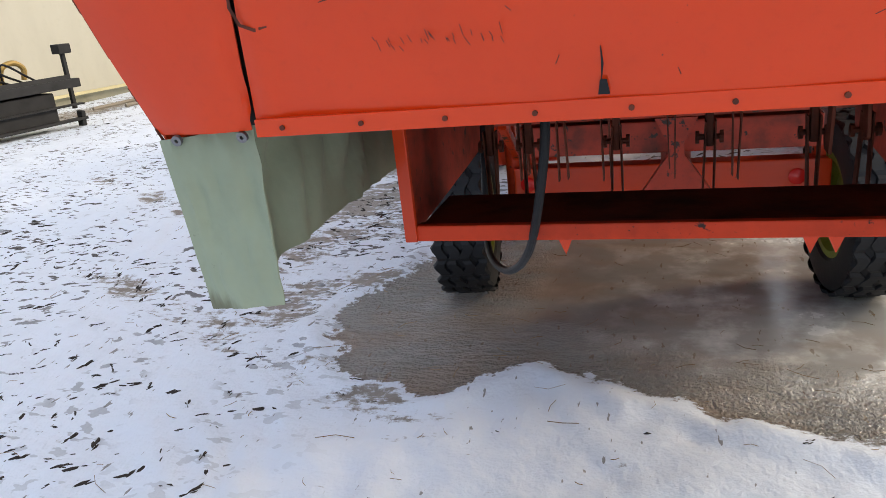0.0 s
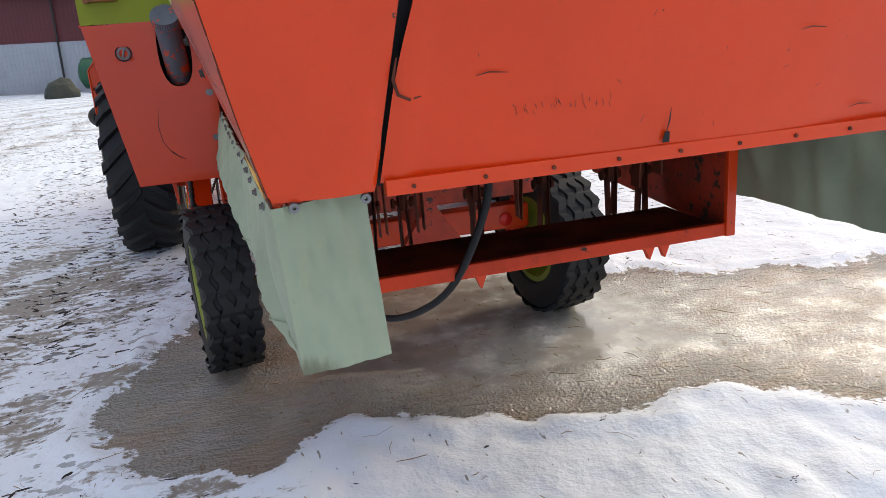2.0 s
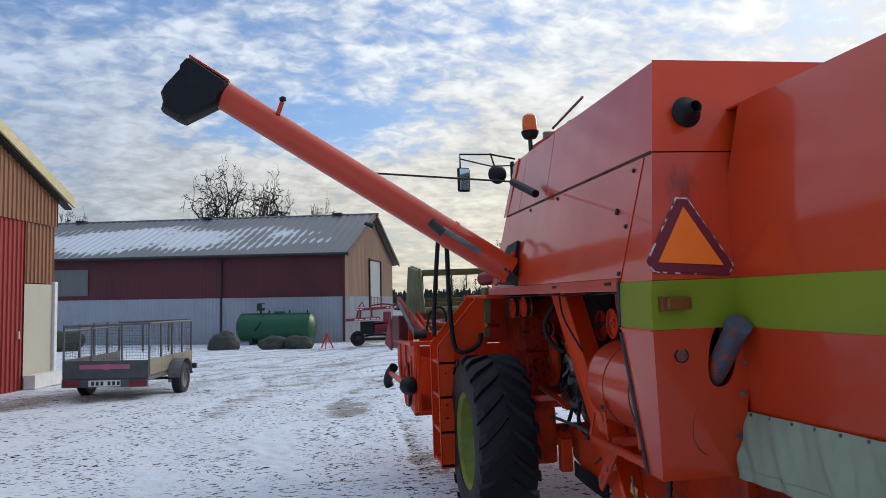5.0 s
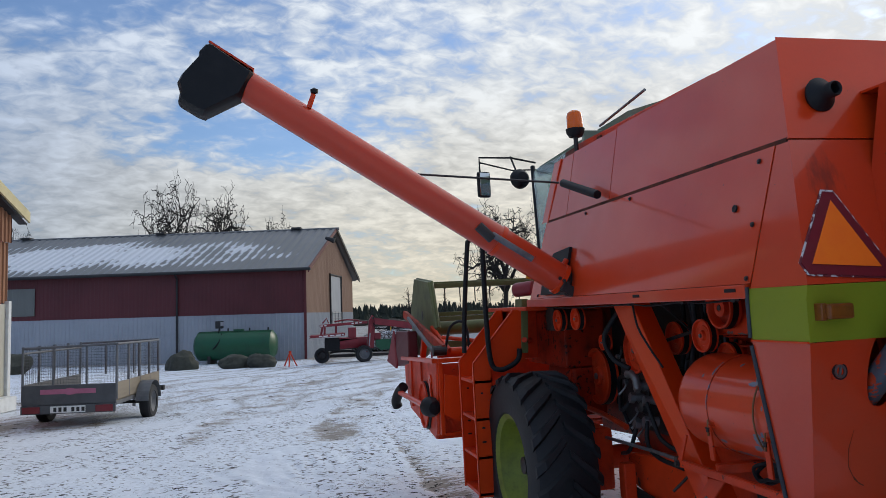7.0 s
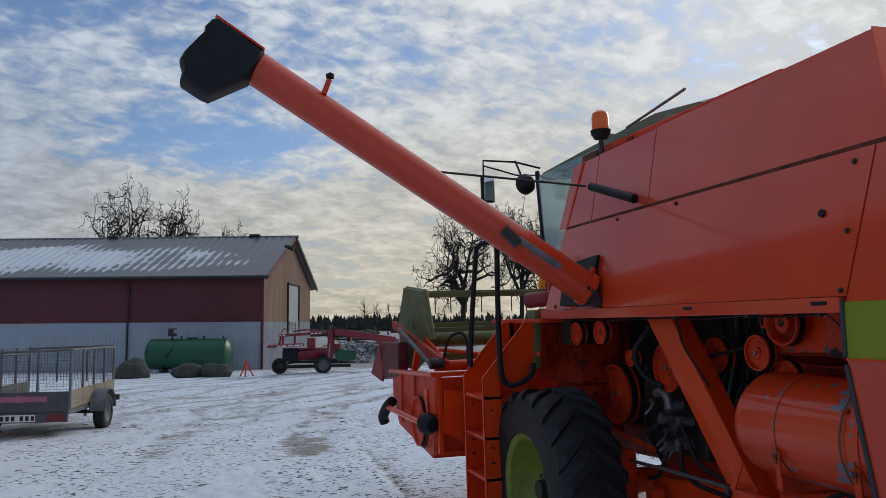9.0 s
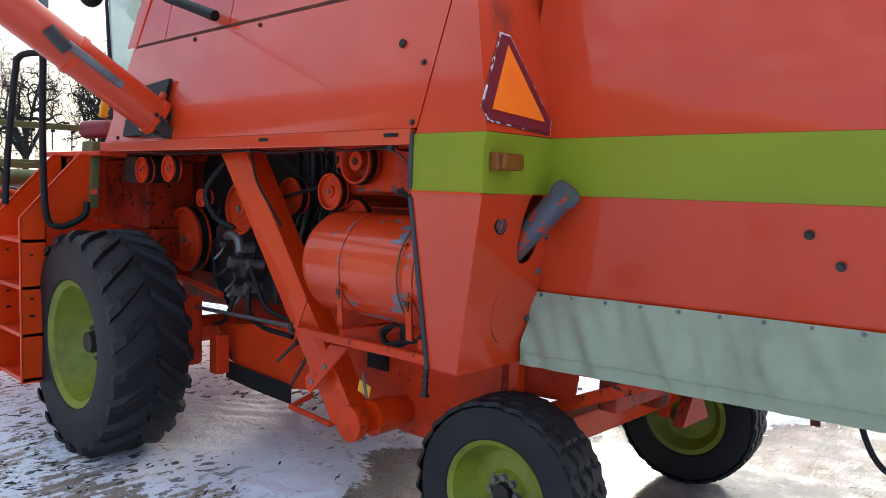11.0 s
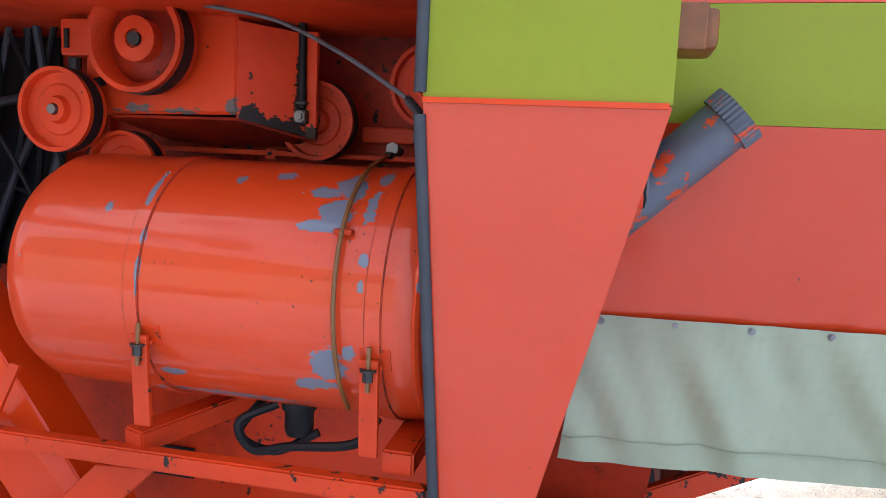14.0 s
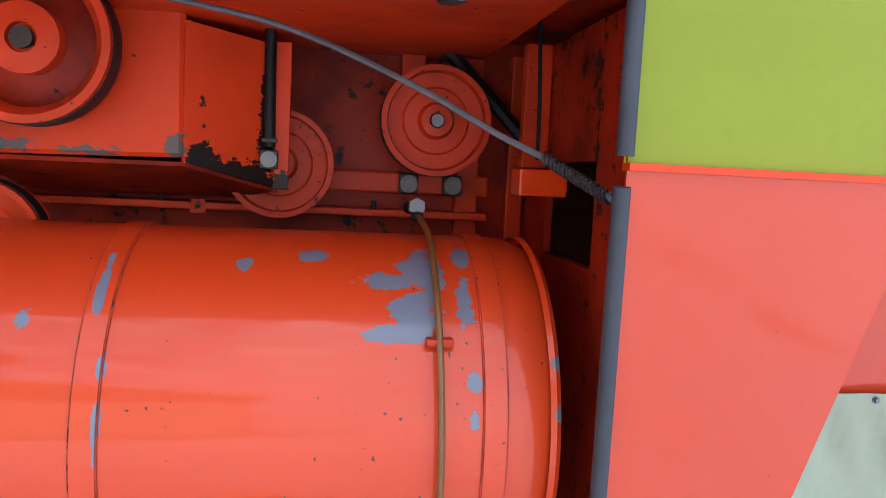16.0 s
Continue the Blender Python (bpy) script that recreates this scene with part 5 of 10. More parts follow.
def build_trailer():
    tr = thing("cage_trailer", "small galvanised car trailer with mesh sides and grey tailboard on snow", "trailer",
               m=pose(-6.60, 15.3, ground_at(-6.5, 16.6) - 0.03, 0, 0, -7) @ Matrix.Diagonal((1.13, 1.11, 1.05, 1)))
    hw, ln, bed = 0.70, 2.45, 0.50
    # local: x across, y to the drawbar, 0 at the tailboard
    part("chassis", span((-hw, 0.02, bed - 0.1), (hw, ln, bed - 0.03), 0.01), M_CAGE, tr)
    part("floor", span((-hw + 0.02, 0.03, bed - 0.03), (hw - 0.02, ln - 0.02, bed), 0.004), M_PLYWOOD, tr)
    tb = part("tailboard", span((-hw, -0.02, bed - 0.06), (hw, 0.02, bed + 0.27), 0.008), M_TRAILER, tr, "dark grey tailboard")
    st = bmesh.new()
    span((-0.42, -0.026, bed + 0.12), (0.40, -0.021, bed + 0.20), bm=st)
    bmesh.ops.create_circle(st, cap_ends=True, segments=12, radius=0.07, matrix=pose(0.02, -0.027, bed + 0.16, 90) @ Matrix.Diagonal((1.6, 0.8, 1, 1)))
    part("sticker", st, M_PINK, tb, "faded pink sticker strip")
    lb = part("light_bar", span((-hw, -0.05, bed - 0.20), (hw, 0.0, bed - 0.06), 0.008), M_TRAILER, tr)
    for x in (-hw + 0.16, hw - 0.16):
        part("tail_light", span((x - 0.13, -0.07, bed - 0.185), (x + 0.13, -0.05, bed - 0.075), 0.01), M_DARKRED, lb)
    pl = part("number_plate", span((-0.26, -0.06, bed - 0.185), (0.26, -0.052, bed - 0.075), 0.003), M_WHITE, lb, "white number plate with dark bars")
    for k in range(6):
        x = -0.21 + k * 0.075 + (0.04 if k > 2 else 0)
        part("plate_bar", span((x, -0.064, bed - 0.165), (x + 0.045, -0.0605, bed - 0.095)), M_BLACKPRINT, pl)
    for x in (-hw, hw):
        part("side_board", span((x - 0.015, 0.03, bed), (x + 0.015, ln, bed + 0.28), 0.006), M_PLYWOOD if x > 0 else M_CAGE, tr, "weathered plywood side board")
        part("top_rail", tube([(x, 0.02, bed + 0.92 if x > 0 else bed + 0.80), (x, ln, bed + 0.90 if x > 0 else bed + 0.8)], 0.02, 8, curve=0), M_CAGE, tr)
        for k in range(5):
            y = 0.02 + k * (ln - 0.04) / 4
            part("post", tube([(x, y, bed), (x, y, bed + 0.91)], 0.02, 8, curve=0), M_CAGE, tr)
        mesh_ = bmesh.new()
        for k in range(33):
            y = 0.04 + k * (ln - 0.08) / 32
            tube([(x, y, bed + 0.28), (x, y, bed + 0.90)], 0.0017, 4, bm=mesh_, curve=0)
        for k in range(13):
            z = bed + 0.3 + k * 0.05
            tube([(x, 0.03, z), (x, ln, z)], 0.0017, 4, bm=mesh_, curve=0)
        tagged(part("mesh_panel", mesh_, M_TRAILER, tr), kind="stuff")
    for y in (0.02, ln):
        part("top_rail", tube([(-hw, y, bed + 0.88), (hw, y, bed + 0.92)], 0.02, 8, curve=0), M_CAGE, tr)
        mesh_ = bmesh.new()
        for k in range(29):
            x = -hw + 0.05 + k * (2 * hw - 0.1) / 28
            tube([(x, y, bed + 0.28), (x, y, bed + 0.88)], 0.0017, 4, bm=mesh_, curve=0)
        for k in range(12):
            z = bed + 0.3 + k * 0.05
            tube([(-hw, y, z), (hw, y, z)], 0.0017, 4, bm=mesh_, curve=0)
        tagged(part("mesh_panel", mesh_, M_TRAILER, tr), kind="stuff")
        for x in (-0.25, 0.25):
            part("post", tube([(x, y, bed + 0.25), (x, y, bed + 0.89)], 0.016, 8, curve=0), M_CAGE, tr)
    for sx in (-1, 1):
        wheel_simple(0.31, 0.17, M_CAGE, tr, (sx * 0.84, 1.3, 0.31), (sx, 0, 0))
        def fend(i, j, sx=sx):
            a = math.pi * (0.02 + 0.96 * i)
            return (sx * (0.73 + 0.21 * j), 1.3 + 0.40 * math.cos(a), 0.33 + 0.37 * math.sin(a))
        part("mudguard", sheet(fend, 12, 1, 0.006), M_CAGE, tr, "grey steel mudguard")
    part("axle", cyl((-0.8, 1.3, 0.31), (0.8, 1.3, 0.31), 0.03), M_DARKSTEEL, tr)
    part("drawbar", tube([(0, ln - 0.3, bed - 0.1), (0, ln + 1.2, bed - 0.1)], 0.04, 8, curve=0), M_CAGE, tr)
    part("jockey_wheel", cyl((0, ln + 0.9, 0.0), (0, ln + 0.9, bed), 0.03), M_CAGE, tr)
    part("side_marker", span((hw, ln - 0.1, bed - 0.1), (hw + 0.12, ln, bed), 0.01), M_DARKTRIM, tr)


def build_fuel_tank():
    ft = thing("fuel_tank", "dark green fuel tank with small pump beside the barn wall", "tank", m=pose(-4.95, 41.9, ground_at(-4.95, 41.9), 0, 0, -13) @ Matrix.Diagonal((1.4, 1.4, 1.4, 1)))
    ln, r, cz = 1.42, 0.54, 0.66
    prof = [(0.001, -ln - 0.1), (r * 0.7, -ln - 0.06), (r, -ln + 0.06), (r, ln - 0.06), (r * 0.7, ln + 0.06), (0.001, ln + 0.1)]
    part("shell", lathe(prof, (0, 0, cz), (1, 0, 0), 36), M_TANKGREEN, ft, smooth=True)
    for x in (-0.9, 0.9):
        part("support", span((x - 0.06, -0.4, 0.0), (x + 0.06, 0.4, 0.3), 0.02), M_DARKSTEEL, ft)
    for x in (-0.3, 0.5, 1.2):
        part("vent_pipe", cyl((x, 0, cz + r - 0.02), (x, 0, cz + r + 0.1), 0.03), M_DARKTRIM, ft)
    part("manhole", cyl((0.1, 0, cz + r - 0.02), (0.1, 0, cz + r + 0.06), 0.2, seg=18), M_TANKGREEN, ft)
    pm = part("pump", span((-0.75, -0.12, cz + r + 0.1), (-0.5, 0.12, cz + r + 0.38), 0.02), M_DARKTRIM, ft, "dark fuel pump head")
    part("pump_face", span((-0.43, -0.13, cz + r + 0.2), (-0.55, -0.118, cz + r + 0.34), 0.005), M_GALV, pm)
    part("pump_pipe", cyl((-0.62, 0, cz + r - 0.05), (-0.62, 0, cz + r + 0.12), 0.03), M_DARKTRIM, pm)
    part("hose", tube([(-0.6, -0.13, cz + r + 0.1), (-0.55, -0.5, cz + 0.1), (-0.7, -0.56, cz - 0.1), (-0.5, -0.52, cz + 0.15), (-0.45, -0.3, cz + 0.45)], 0.02, 8), M_BLACK, ft)


def boulder(x, y, sx, sy, sz, seed, rz=0):
    b = bmesh.new()
    bmesh.ops.create_icosphere(b, subdivisions=4, radius=1.0)
    for v in b.verts:
        p = v.co * 1.3 + Vector((seed * 7.1, 0, 0))
        v.co *= 1 + 0.28 * noise.noise(p) + 0.10 * noise.noise(p * 3) + 0.04 * noise.noise(p * 8)
        v.co = Vector((v.co.x * sx, v.co.y * sy, max(v.co.z, -0.55) * sz))
    bmesh.ops.transform(b, matrix=pose(x, y, ground_at(x, y) + 0.42 * sz, 0, 0, rz), verts=b.verts)
    tagged(part("boulder", b, M_STONE, smooth=True), "mossy grey boulder lying on snow beside the fuel tank", "boulder", "boulders by the tank")


build_trailer()
build_fuel_tank()
boulder(-7.05, 36.6, 0.68, 0.52, 0.56, 1)
boulder(-4.75, 36.0, 0.68, 0.46, 0.44, 2, 20)
boulder(-3.6, 35.6, 0.66, 0.46, 0.43, 3, -10)
boulder(-15.0, 39.5, 0.9, 0.7, 0.7, 4, 30)


def build_stand():
    """A small orange trestle between the boulders and the barn corner."""
    st = thing("metal_stand", "small orange metal stand beside a mossy boulder", "stand", m=pose(-2.35, 35.4, ground_at(-2.35, 35.4), 0, 0, 20))
    for a in (0, 120, 240):
        part("leg", tube([(0, 0, 0.62), (0.32 * math.cos(radians(a)), 0.32 * math.sin(radians(a)), 0.0)], 0.03, 6, curve=0), M_ORANGE_OLD, st)
    part("head", cyl((0, 0, 0.58), (0, 0, 0.68), 0.06, seg=10), M_ORANGE_OLD, st)


build_stand()


def build_mower():
    """The crimson trailed mower parked past the barn corner."""
    mw = thing("trailed_mower", "crimson trailed mower conditioner on two black wheels by the barn corner", "farm machine", m=pose(0, 35.2, ground_at(0, 35.2), 0, 0, 0))
    wheel_simple(0.35, 0.27, M_DARKSTEEL, mw, (-0.92, 0.35, 0.35), (-0.15, -1, 0))
    wheel_simple(0.385, 0.26, M_CAGE, mw, (0.91, -0.15, 0.385), (0.12, -1, 0))
    part("axle", tube([(-0.92, 0.35, 0.36), (-0.3, 0.5, 0.50), (0.5, 0.3, 0.50), (0.91, 0.0, 0.40)], 0.06, 8, curve=3), M_DARKSTEEL, mw)

    def body(i, j):
        top, low = (0.98, 1.12), (0.62, 0.70)
        x = -0.15 + 1.22 * i
        return (x, -0.10 + 0.16 * (1 - j) ** 2, (low[0] + (top[0] - low[0]) * j) * (1 - i) + (low[1] + (top[1] - low[1]) * j) * i)
    cb = part("conditioner_body", sheet(body, 8, 6, 0.03), M_CRIMSON, mw, smooth=True)
    part("body_lid", span((-0.17, -0.12, 1.08), (1.10, 0.80, 1.13), 0.012), M_CRIMSON, cb)
    part("end_plate", span((1.04, -0.08, 0.62), (1.08, 0.78, 1.10), 0.008), M_CRIMSON, cb)
    part("rotor", cyl((-0.8, 0.25, 0.80), (1.03, 0.25, 0.86), 0.24, seg=20), M_DARKSTEEL, mw, "black crimper rotor", smooth=True)
    # black sheet stands in for the shaded gap under the shield
    part("shield_gap_sheet", span((-0.82, 0.0, 0.55), (-0.16, 0.03, 1.14), 0.006), M_BLACK, mw, "black sheet for the shaded gap under the shield")
    sh = part("side_shield", plate([(-1.52, -0.35, 1.16), (0.06, -0.35, 1.24), (0.06, -0.35, 1.34), (-1.46, -0.35, 1.26)], 0.04), M_CRIMSON, mw)
    for k, (x0, x1) in enumerate(((-1.1, -0.95), (-0.9, -0.7), (-0.62, -0.42), (-0.36, -0.12), (-0.08, 0.0))):
        part("letter_bar", box(((x0 + x1) / 2, -0.378, 1.250 + 0.05 * (x0 + 0.7)), (x1 - x0, 0.006, 0.05), (0, -3, 0), 0.001), M_WHITE, sh, "pale lettering bar")
    part("shield_top", plate([(-1.52, -0.35, 1.26), (0.06, -0.35, 1.34), (0.06, 0.6, 1.36), (-1.40, 0.6, 1.28)], 0.025), M_CRIMSON, mw)
    for x, lean in ((-0.98, 0.10), (-0.82, 0.02), (-0.30, 0.0)):
        part("frame_post", box((x + lean / 2, 0.1, 1.50), (0.09, 0.12, 0.46), (0, math.degrees(math.atan2(lean, 0.46)), 0), 0.012), M_CRIMSON, mw)
    tb = part("top_beam", box((0.05, 0.1, 1.74), (2.15, 0.16, 0.12), (0, -3.2, 0), 0.02), M_CRIMSON, mw)
    for x in (-0.95, -0.78, 0.45, 0.62, 0.80):
        part("letter_bar", box((x, 0.016, 1.74 + 0.056 * x), (0.11, 0.006, 0.05), (0, -3, 0), 0.001), M_WHITE, tb, "pale lettering bar")
    part("link_arm", tube([(-0.35, 0.3, 1.86), (0.2, 0.2, 1.93), (0.75, 0.1, 1.88)], 0.035, 8), M_CRIMSON, mw)
    part("link_arm", tube([(-0.9, 0.1, 1.80), (-0.72, 0.1, 2.02), (-0.62, 0.1, 1.80)], 0.03, 8, curve=0), M_CRIMSON, mw)
    part("belt_guard", span((0.25, -0.02, 1.13), (0.60, 0.25, 1.58), 0.03), M_CRIMSON, mw)
    part("mast", plate([(1.10, -0.05, 0.62), (1.36, -0.05, 0.62), (1.50, -0.05, 1.95), (1.34, -0.05, 2.12), (1.18, -0.05, 1.85)], 0.22), M_CRIMSON, mw)
    part("mast_pin", cyl((1.36, -0.22, 1.98), (1.36, 0.2, 1.98), 0.05, seg=12), M_DARKSTEEL, mw)
    ram = part("ram", cyl((1.20, -0.24, 1.30), (1.22, -0.24, 1.70), 0.05, seg=12), M_CRIMSON, mw)
    part("ram_rod", cyl((1.14, -0.24, 0.72), (1.20, -0.24, 1.32), 0.026, seg=10), M_GALV, ram, "bright ram rod")
    part("wheel_arm", tube([(1.18, -0.14, 0.75), (1.10, -0.12, 0.55), (0.95, -0.08, 0.39)], 0.07, 8), M_CRIMSON, mw)
    db = part("drawbar", plate([(1.40, -0.1, 1.98), (4.2, -0.1, 1.56), (4.2, -0.1, 1.30), (3.3, -0.1, 1.40), (1.42, -0.1, 1.70)], 0.20), M_CRIMSON, mw, "crimson box-section drawbar")
    part("letter_strip", plate([(2.52, -0.206, 1.435), (3.30, -0.206, 1.33), (3.30, -0.206, 1.39), (2.52, -0.206, 1.50)], 0.006), M_WHITE, db, "pale lettering strip")
    part("drawbar_foot", plate([(3.55, -0.1, 1.36), (4.25, -0.1, 1.30), (4.35, -0.1, 0.45), (3.75, -0.1, 0.45)], 0.18), M_CRIMSON, mw)
    part("parking_foot", cyl((4.05, -0.1, 0.0), (4.05, -0.1, 0.5), 0.05, seg=10), M_CRIMSON, mw)
    cup = part("shaft_cup", cyl((1.98, -0.2, 1.50), (2.14, -0.2, 1.48), 0.11, 0.09, seg=14), M_BLACK, mw, "black shaft guard cup", smooth=True)
    part("cup_ring", cyl((2.12, -0.2, 1.482), (2.16, -0.2, 1.478), 0.10, seg=14), M_YELLOW, cup)
    part("drive_shaft", tube([(1.3, 0.1, 1.50), (2.0, -0.2, 1.50), (3.4, -0.2, 1.46)], 0.035, 8, curve=0), M_BLACK, mw)
    part("gear_box", span((1.42, 0.0, 0.95), (1.72, 0.5, 1.30), 0.04), M_CRIMSON, mw)
    part("cutter_bar", span((-0.7, 0.7, 0.22), (2.3, 1.1, 0.36), 0.03), M_DARKSTEEL, mw)
    part("swath_guard", plate([(1.46, 0.3, 1.04), (2.44, 0.3, 0.98), (2.36, 0.3, 0.55), (1.70, 0.3, 0.52), (1.50, 0.3, 0.68)], 0.3), M_TANKGREEN, mw, "dark green swath guard")
    for k in range(3):
        part("hose", tube([(1.35, -0.2, 1.75 - 0.05 * k), (1.7, -0.25, 1.50 - 0.08 * k), (2.3, -0.22, 1.62 - 0.03 * k)], 0.016, 6), M_BLACK, mw)


def build_car():
    """A white car standing sideways far behind the cutting table."""
    car = thing("car", "white car parked on brown gravel far behind the combine", "car", m=pose(9.25, 50.0, ground_at(9.25, 50), 0, 0, 0))
    def across(outline, wide):
        bm = plate([(x, 0, z) for x, z in outline], wide)
        mid = sum(v.co.y for v in bm.verts) / len(bm.verts)
        bmesh.ops.translate(bm, vec=(0, -mid, 0), verts=bm.verts)
        bmesh.ops.bevel(bm, geom=bm.edges[:], offset=0.05, segments=2, affect="EDGES")
        return bm
    side = [(-2.08, 0.30), (-2.10, 0.62), (-2.0, 0.80), (-1.15, 0.92), (1.35, 0.95), (1.92, 0.86), (2.10, 0.66), (2.08, 0.30)]
    part("body", across(side, 1.66), M_WHITE, car, "white car body")
    part("cabin", across([(-1.1, 0.90), (-0.45, 1.38), (0.70, 1.40), (1.35, 0.93)], 1.40), M_BLACKPRINT, car, "dark car windows")
    part("roof", across([(-0.56, 1.34), (-0.34, 1.45), (0.62, 1.47), (0.84, 1.36)], 1.36), M_WHITE, car)
    for x in (-1.32, 1.30):
        for y in (-0.76, 0.76):
            wheel_simple(0.31, 0.2, M_GALV, car, (x, y, 0.31), (0, 1 if y > 0 else -1, 0))
    for y in (-0.6, 0.6):
        part("tail_light", box((2.09, y, 0.72), (0.05, 0.3, 0.14), (0, 0, 0), 0.02), M_REDLENS, car)


def build_heap():
    """Dark earth heap with a little snow, behind the mower."""
    bm = bmesh.new()
    bmesh.ops.create_icosphere(bm, subdivisions=5, radius=1.0)
    for v in bm.verts:
        p = v.co * 1.6
        r = 1 + 0.30 * noise.noise(p) + 0.16 * noise.noise(p * 2.7) + 0.08 * noise.noise(p * 7)
        v.co = Vector((v.co.x * 3.3 * r, v.co.y * 2.2 * r, max(v.co.z, -0.2) * 1.35 * r))
    bmesh.ops.transform(bm, matrix=pose(5.4, 48.5, ground_at(5.4, 48.5)), verts=bm.verts)
    tagged(part("earth_heap", bm, M_HEAP), "heap of dark earth with traces of snow behind the mower", "earth heap")


build_car()
build_heap()
build_mower()


def build_implement():
    """The dark implement with a post that stands at the outbuilding's wall."""
    im = thing("old_implement", "dark steel implement frame with yellow-brown fittings beside the pale door", "farm machine", m=pose(-8.45, 8.35, ground_at(-8.4, 8.35), 0, 0, -12) @ Matrix.Diagonal((1.07, 1.07, 1.07, 1)))
    part("frame_box", span((-0.25, -0.75, 0.12), (0.2, 0.43, 0.5), 0.02), M_JUNK, im)
    for z, w in ((0.53, 0.32), (0.30, 0.06), (0.10, 0.10)):
        part("beam", span((0.16, -0.78, z), (0.28, 0.80, z + w * 0.35), 0.01), M_JUNK, im)
    part("lid", box((0.0, 0.05, 0.60), (0.5, 1.3, 0.08), (0, -14, 0), 0.01), M_JUNK, im)
    part("post", box((0.1, 0.76, 0.62), (0.05, 0.05, 0.75), (0, 0, 0), 0.006), M_JUNK, im)
    part("post_box", box((0.1, 0.76, 1.02), (0.16, 0.18, 0.12), (0, 0, 0), 0.01), M_JUNK, im)
    for y in (-0.7, 0.75):
        part("leg", box((0.2, y, 0.1), (0.1, 0.06, 0.24), (0, 8, 0), 0.008), M_JUNK, im)
    part("curved_arm", tube([(0.0, -0.1, 0.62), (0.0, -0.05, 0.86), (0.0, 0.12, 0.92), (0.0, 0.24, 0.84), (0, 0.22, 0.7)], 0.035, 8), M_BRASS, im, "yellow-brown curved arm")
    for k in range(3):
        part("hose", tube([(0.05, -0.6 + k * 0.25, 0.62), (0.1, -0.5 + k * 0.2, 0.82 + 0.05 * k), (0.1, -0.2 + k * 0.2, 0.74), (0.05, 0.1 + k * 0.15, 0.62)], 0.014, 6),
             M_BLACK, im)
    part("cylinder", cyl((0, -0.9, 0.95), (0.05, -0.35, 0.43), 0.05), M_JUNK, im)
    part("arm", box((-0.05, -0.8, 0.55), (0.12, 0.2, 0.8), (0, 10, 0), 0.02), M_BRASS, im)
    st = thing("chopper_stand", "small dark machine on legs with a handwheel beside the red wall", "farm machine", m=pose(-8.0, 12.4, ground_at(-8, 12.4), 0, 0, -12) @ Matrix.Diagonal((1.08, 1.08, 1.08, 1)))
    part("barrel", lathe([(0.001, 0.02), (0.10, 0.02), (0.13, 0.10), (0.15, 0.28), (0.12, 0.40), (0.06, 0.46), (0.001, 0.48)], (0, 0, 0), (0.06, 0, 1), 18), M_JUNK, st, smooth=True)
    part("handwheel", lathe([(0.13, -0.01), (0.15, -0.01), (0.15, 0.01), (0.13, 0.01)], (0, 0.12, 0.56), (0.1, 0, 1), 20), M_JUNK, st)
    part("platform", span((-0.1, 0.1, 0.36), (0.1, 0.34, 0.40), 0.006), M_JUNK, st)
    for y in (0.16, 0.32):
        part("leg", tube([(0, y, 0.38), (0, y + 0.1, 0.0)], 0.018, 6, curve=0), M_JUNK, st)
    for k, (a, b_) in enumerate((((-8.5, 10.6), (-8.1, 12.3)), ((-8.8, 10.2), (-8.3, 12.1)))):
        bd = tube([(*a, ground_at(*a) + 0.05 + 0.03 * k), (*b_, ground_at(*b_) + 0.06 + 0.03 * k)], 0.03, 6, curve=0)
        tagged(part("timber", bd, M_PLYWOOD), "weathered timber lying along the wall", "timber", "timbers on the ground")


build_implement()


def build_tree(x, y, top, half, seed):
    """A leafless broad oak: trunk, limbs and a rounded crown of fine twigs."""
    rng = random.Random(seed)
    z0 = ground_at(x, y) - 0.1
    h = top - z0
    tree = thing("bare_tree", "tall leafless deciduous tree with a broad twiggy crown", "tree", "bare trees", m=pose(x, y, z0, 0, 0, 0))
    trunk, crown = bmesh.new(), bmesh.new()

    def grow(p, d, ln, r, depth):
        pts, q, dd = [p], p.copy(), d.copy()
        w = 0.25 + 0.09 * depth
        for k in range(3):
            dd = (dd + Vector((rng.uniform(-w, w), rng.uniform(-w, w), rng.uniform(-w, w * 0.9)))).normalized()
            q = q + dd * ln / 3
            pts.append(q.copy())
        tube(pts, r, 7 if depth < 2 else (4 if depth < 4 else 3), bm=trunk if depth < 2 else crown, curve=0, taper=r * 0.6)
        if depth >= 6:
            return
        kids = 6 if depth == 0 else (4 if depth == 1 else 3)
        for k in range(kids):
            if depth > 3 and rng.random() < 0.2:
                continue
            a = 2 * math.pi * (k + rng.random() * 0.7) / kids
            out = Vector((math.cos(a), math.sin(a), 0))
            nd_ = (dd * rng.uniform(0.5, 0.9) + out * rng.uniform(0.6, 1.1) + Vector((0, 0, 0.25 if depth == 0 else (rng.uniform(-0.35, 0.30) if depth < 3 else rng.uniform(-0.1, 0.4))))).normalized()
            grow(pts[-1] if k < 2 else pts[-2], nd_, ln * rng.uniform(0.60, 0.80), max(r * 0.55, 0.028), depth + 1)

    grow(Vector((0, 0, 0)), Vector((0, 0, 1)), 4.0, 0.42, 0)
    zl = sorted(v.co.z for v in crown.verts)
    zs, rs = zl[int(len(zl) * 0.985)], sorted(math.hypot(v.co.x, v.co.y) for v in crown.verts)
    sx, sz = half / rs[int(len(rs) * 0.97)], h / zs
    for bm in (trunk, crown):
        for v in bm.verts:
            v.co = Vector((v.co.x * sx, v.co.y * sx, v.co.z * sz))
    part("trunk", trunk, M_BARK, tree, smooth=True)
    part("crown", crown, M_BARK, tree)


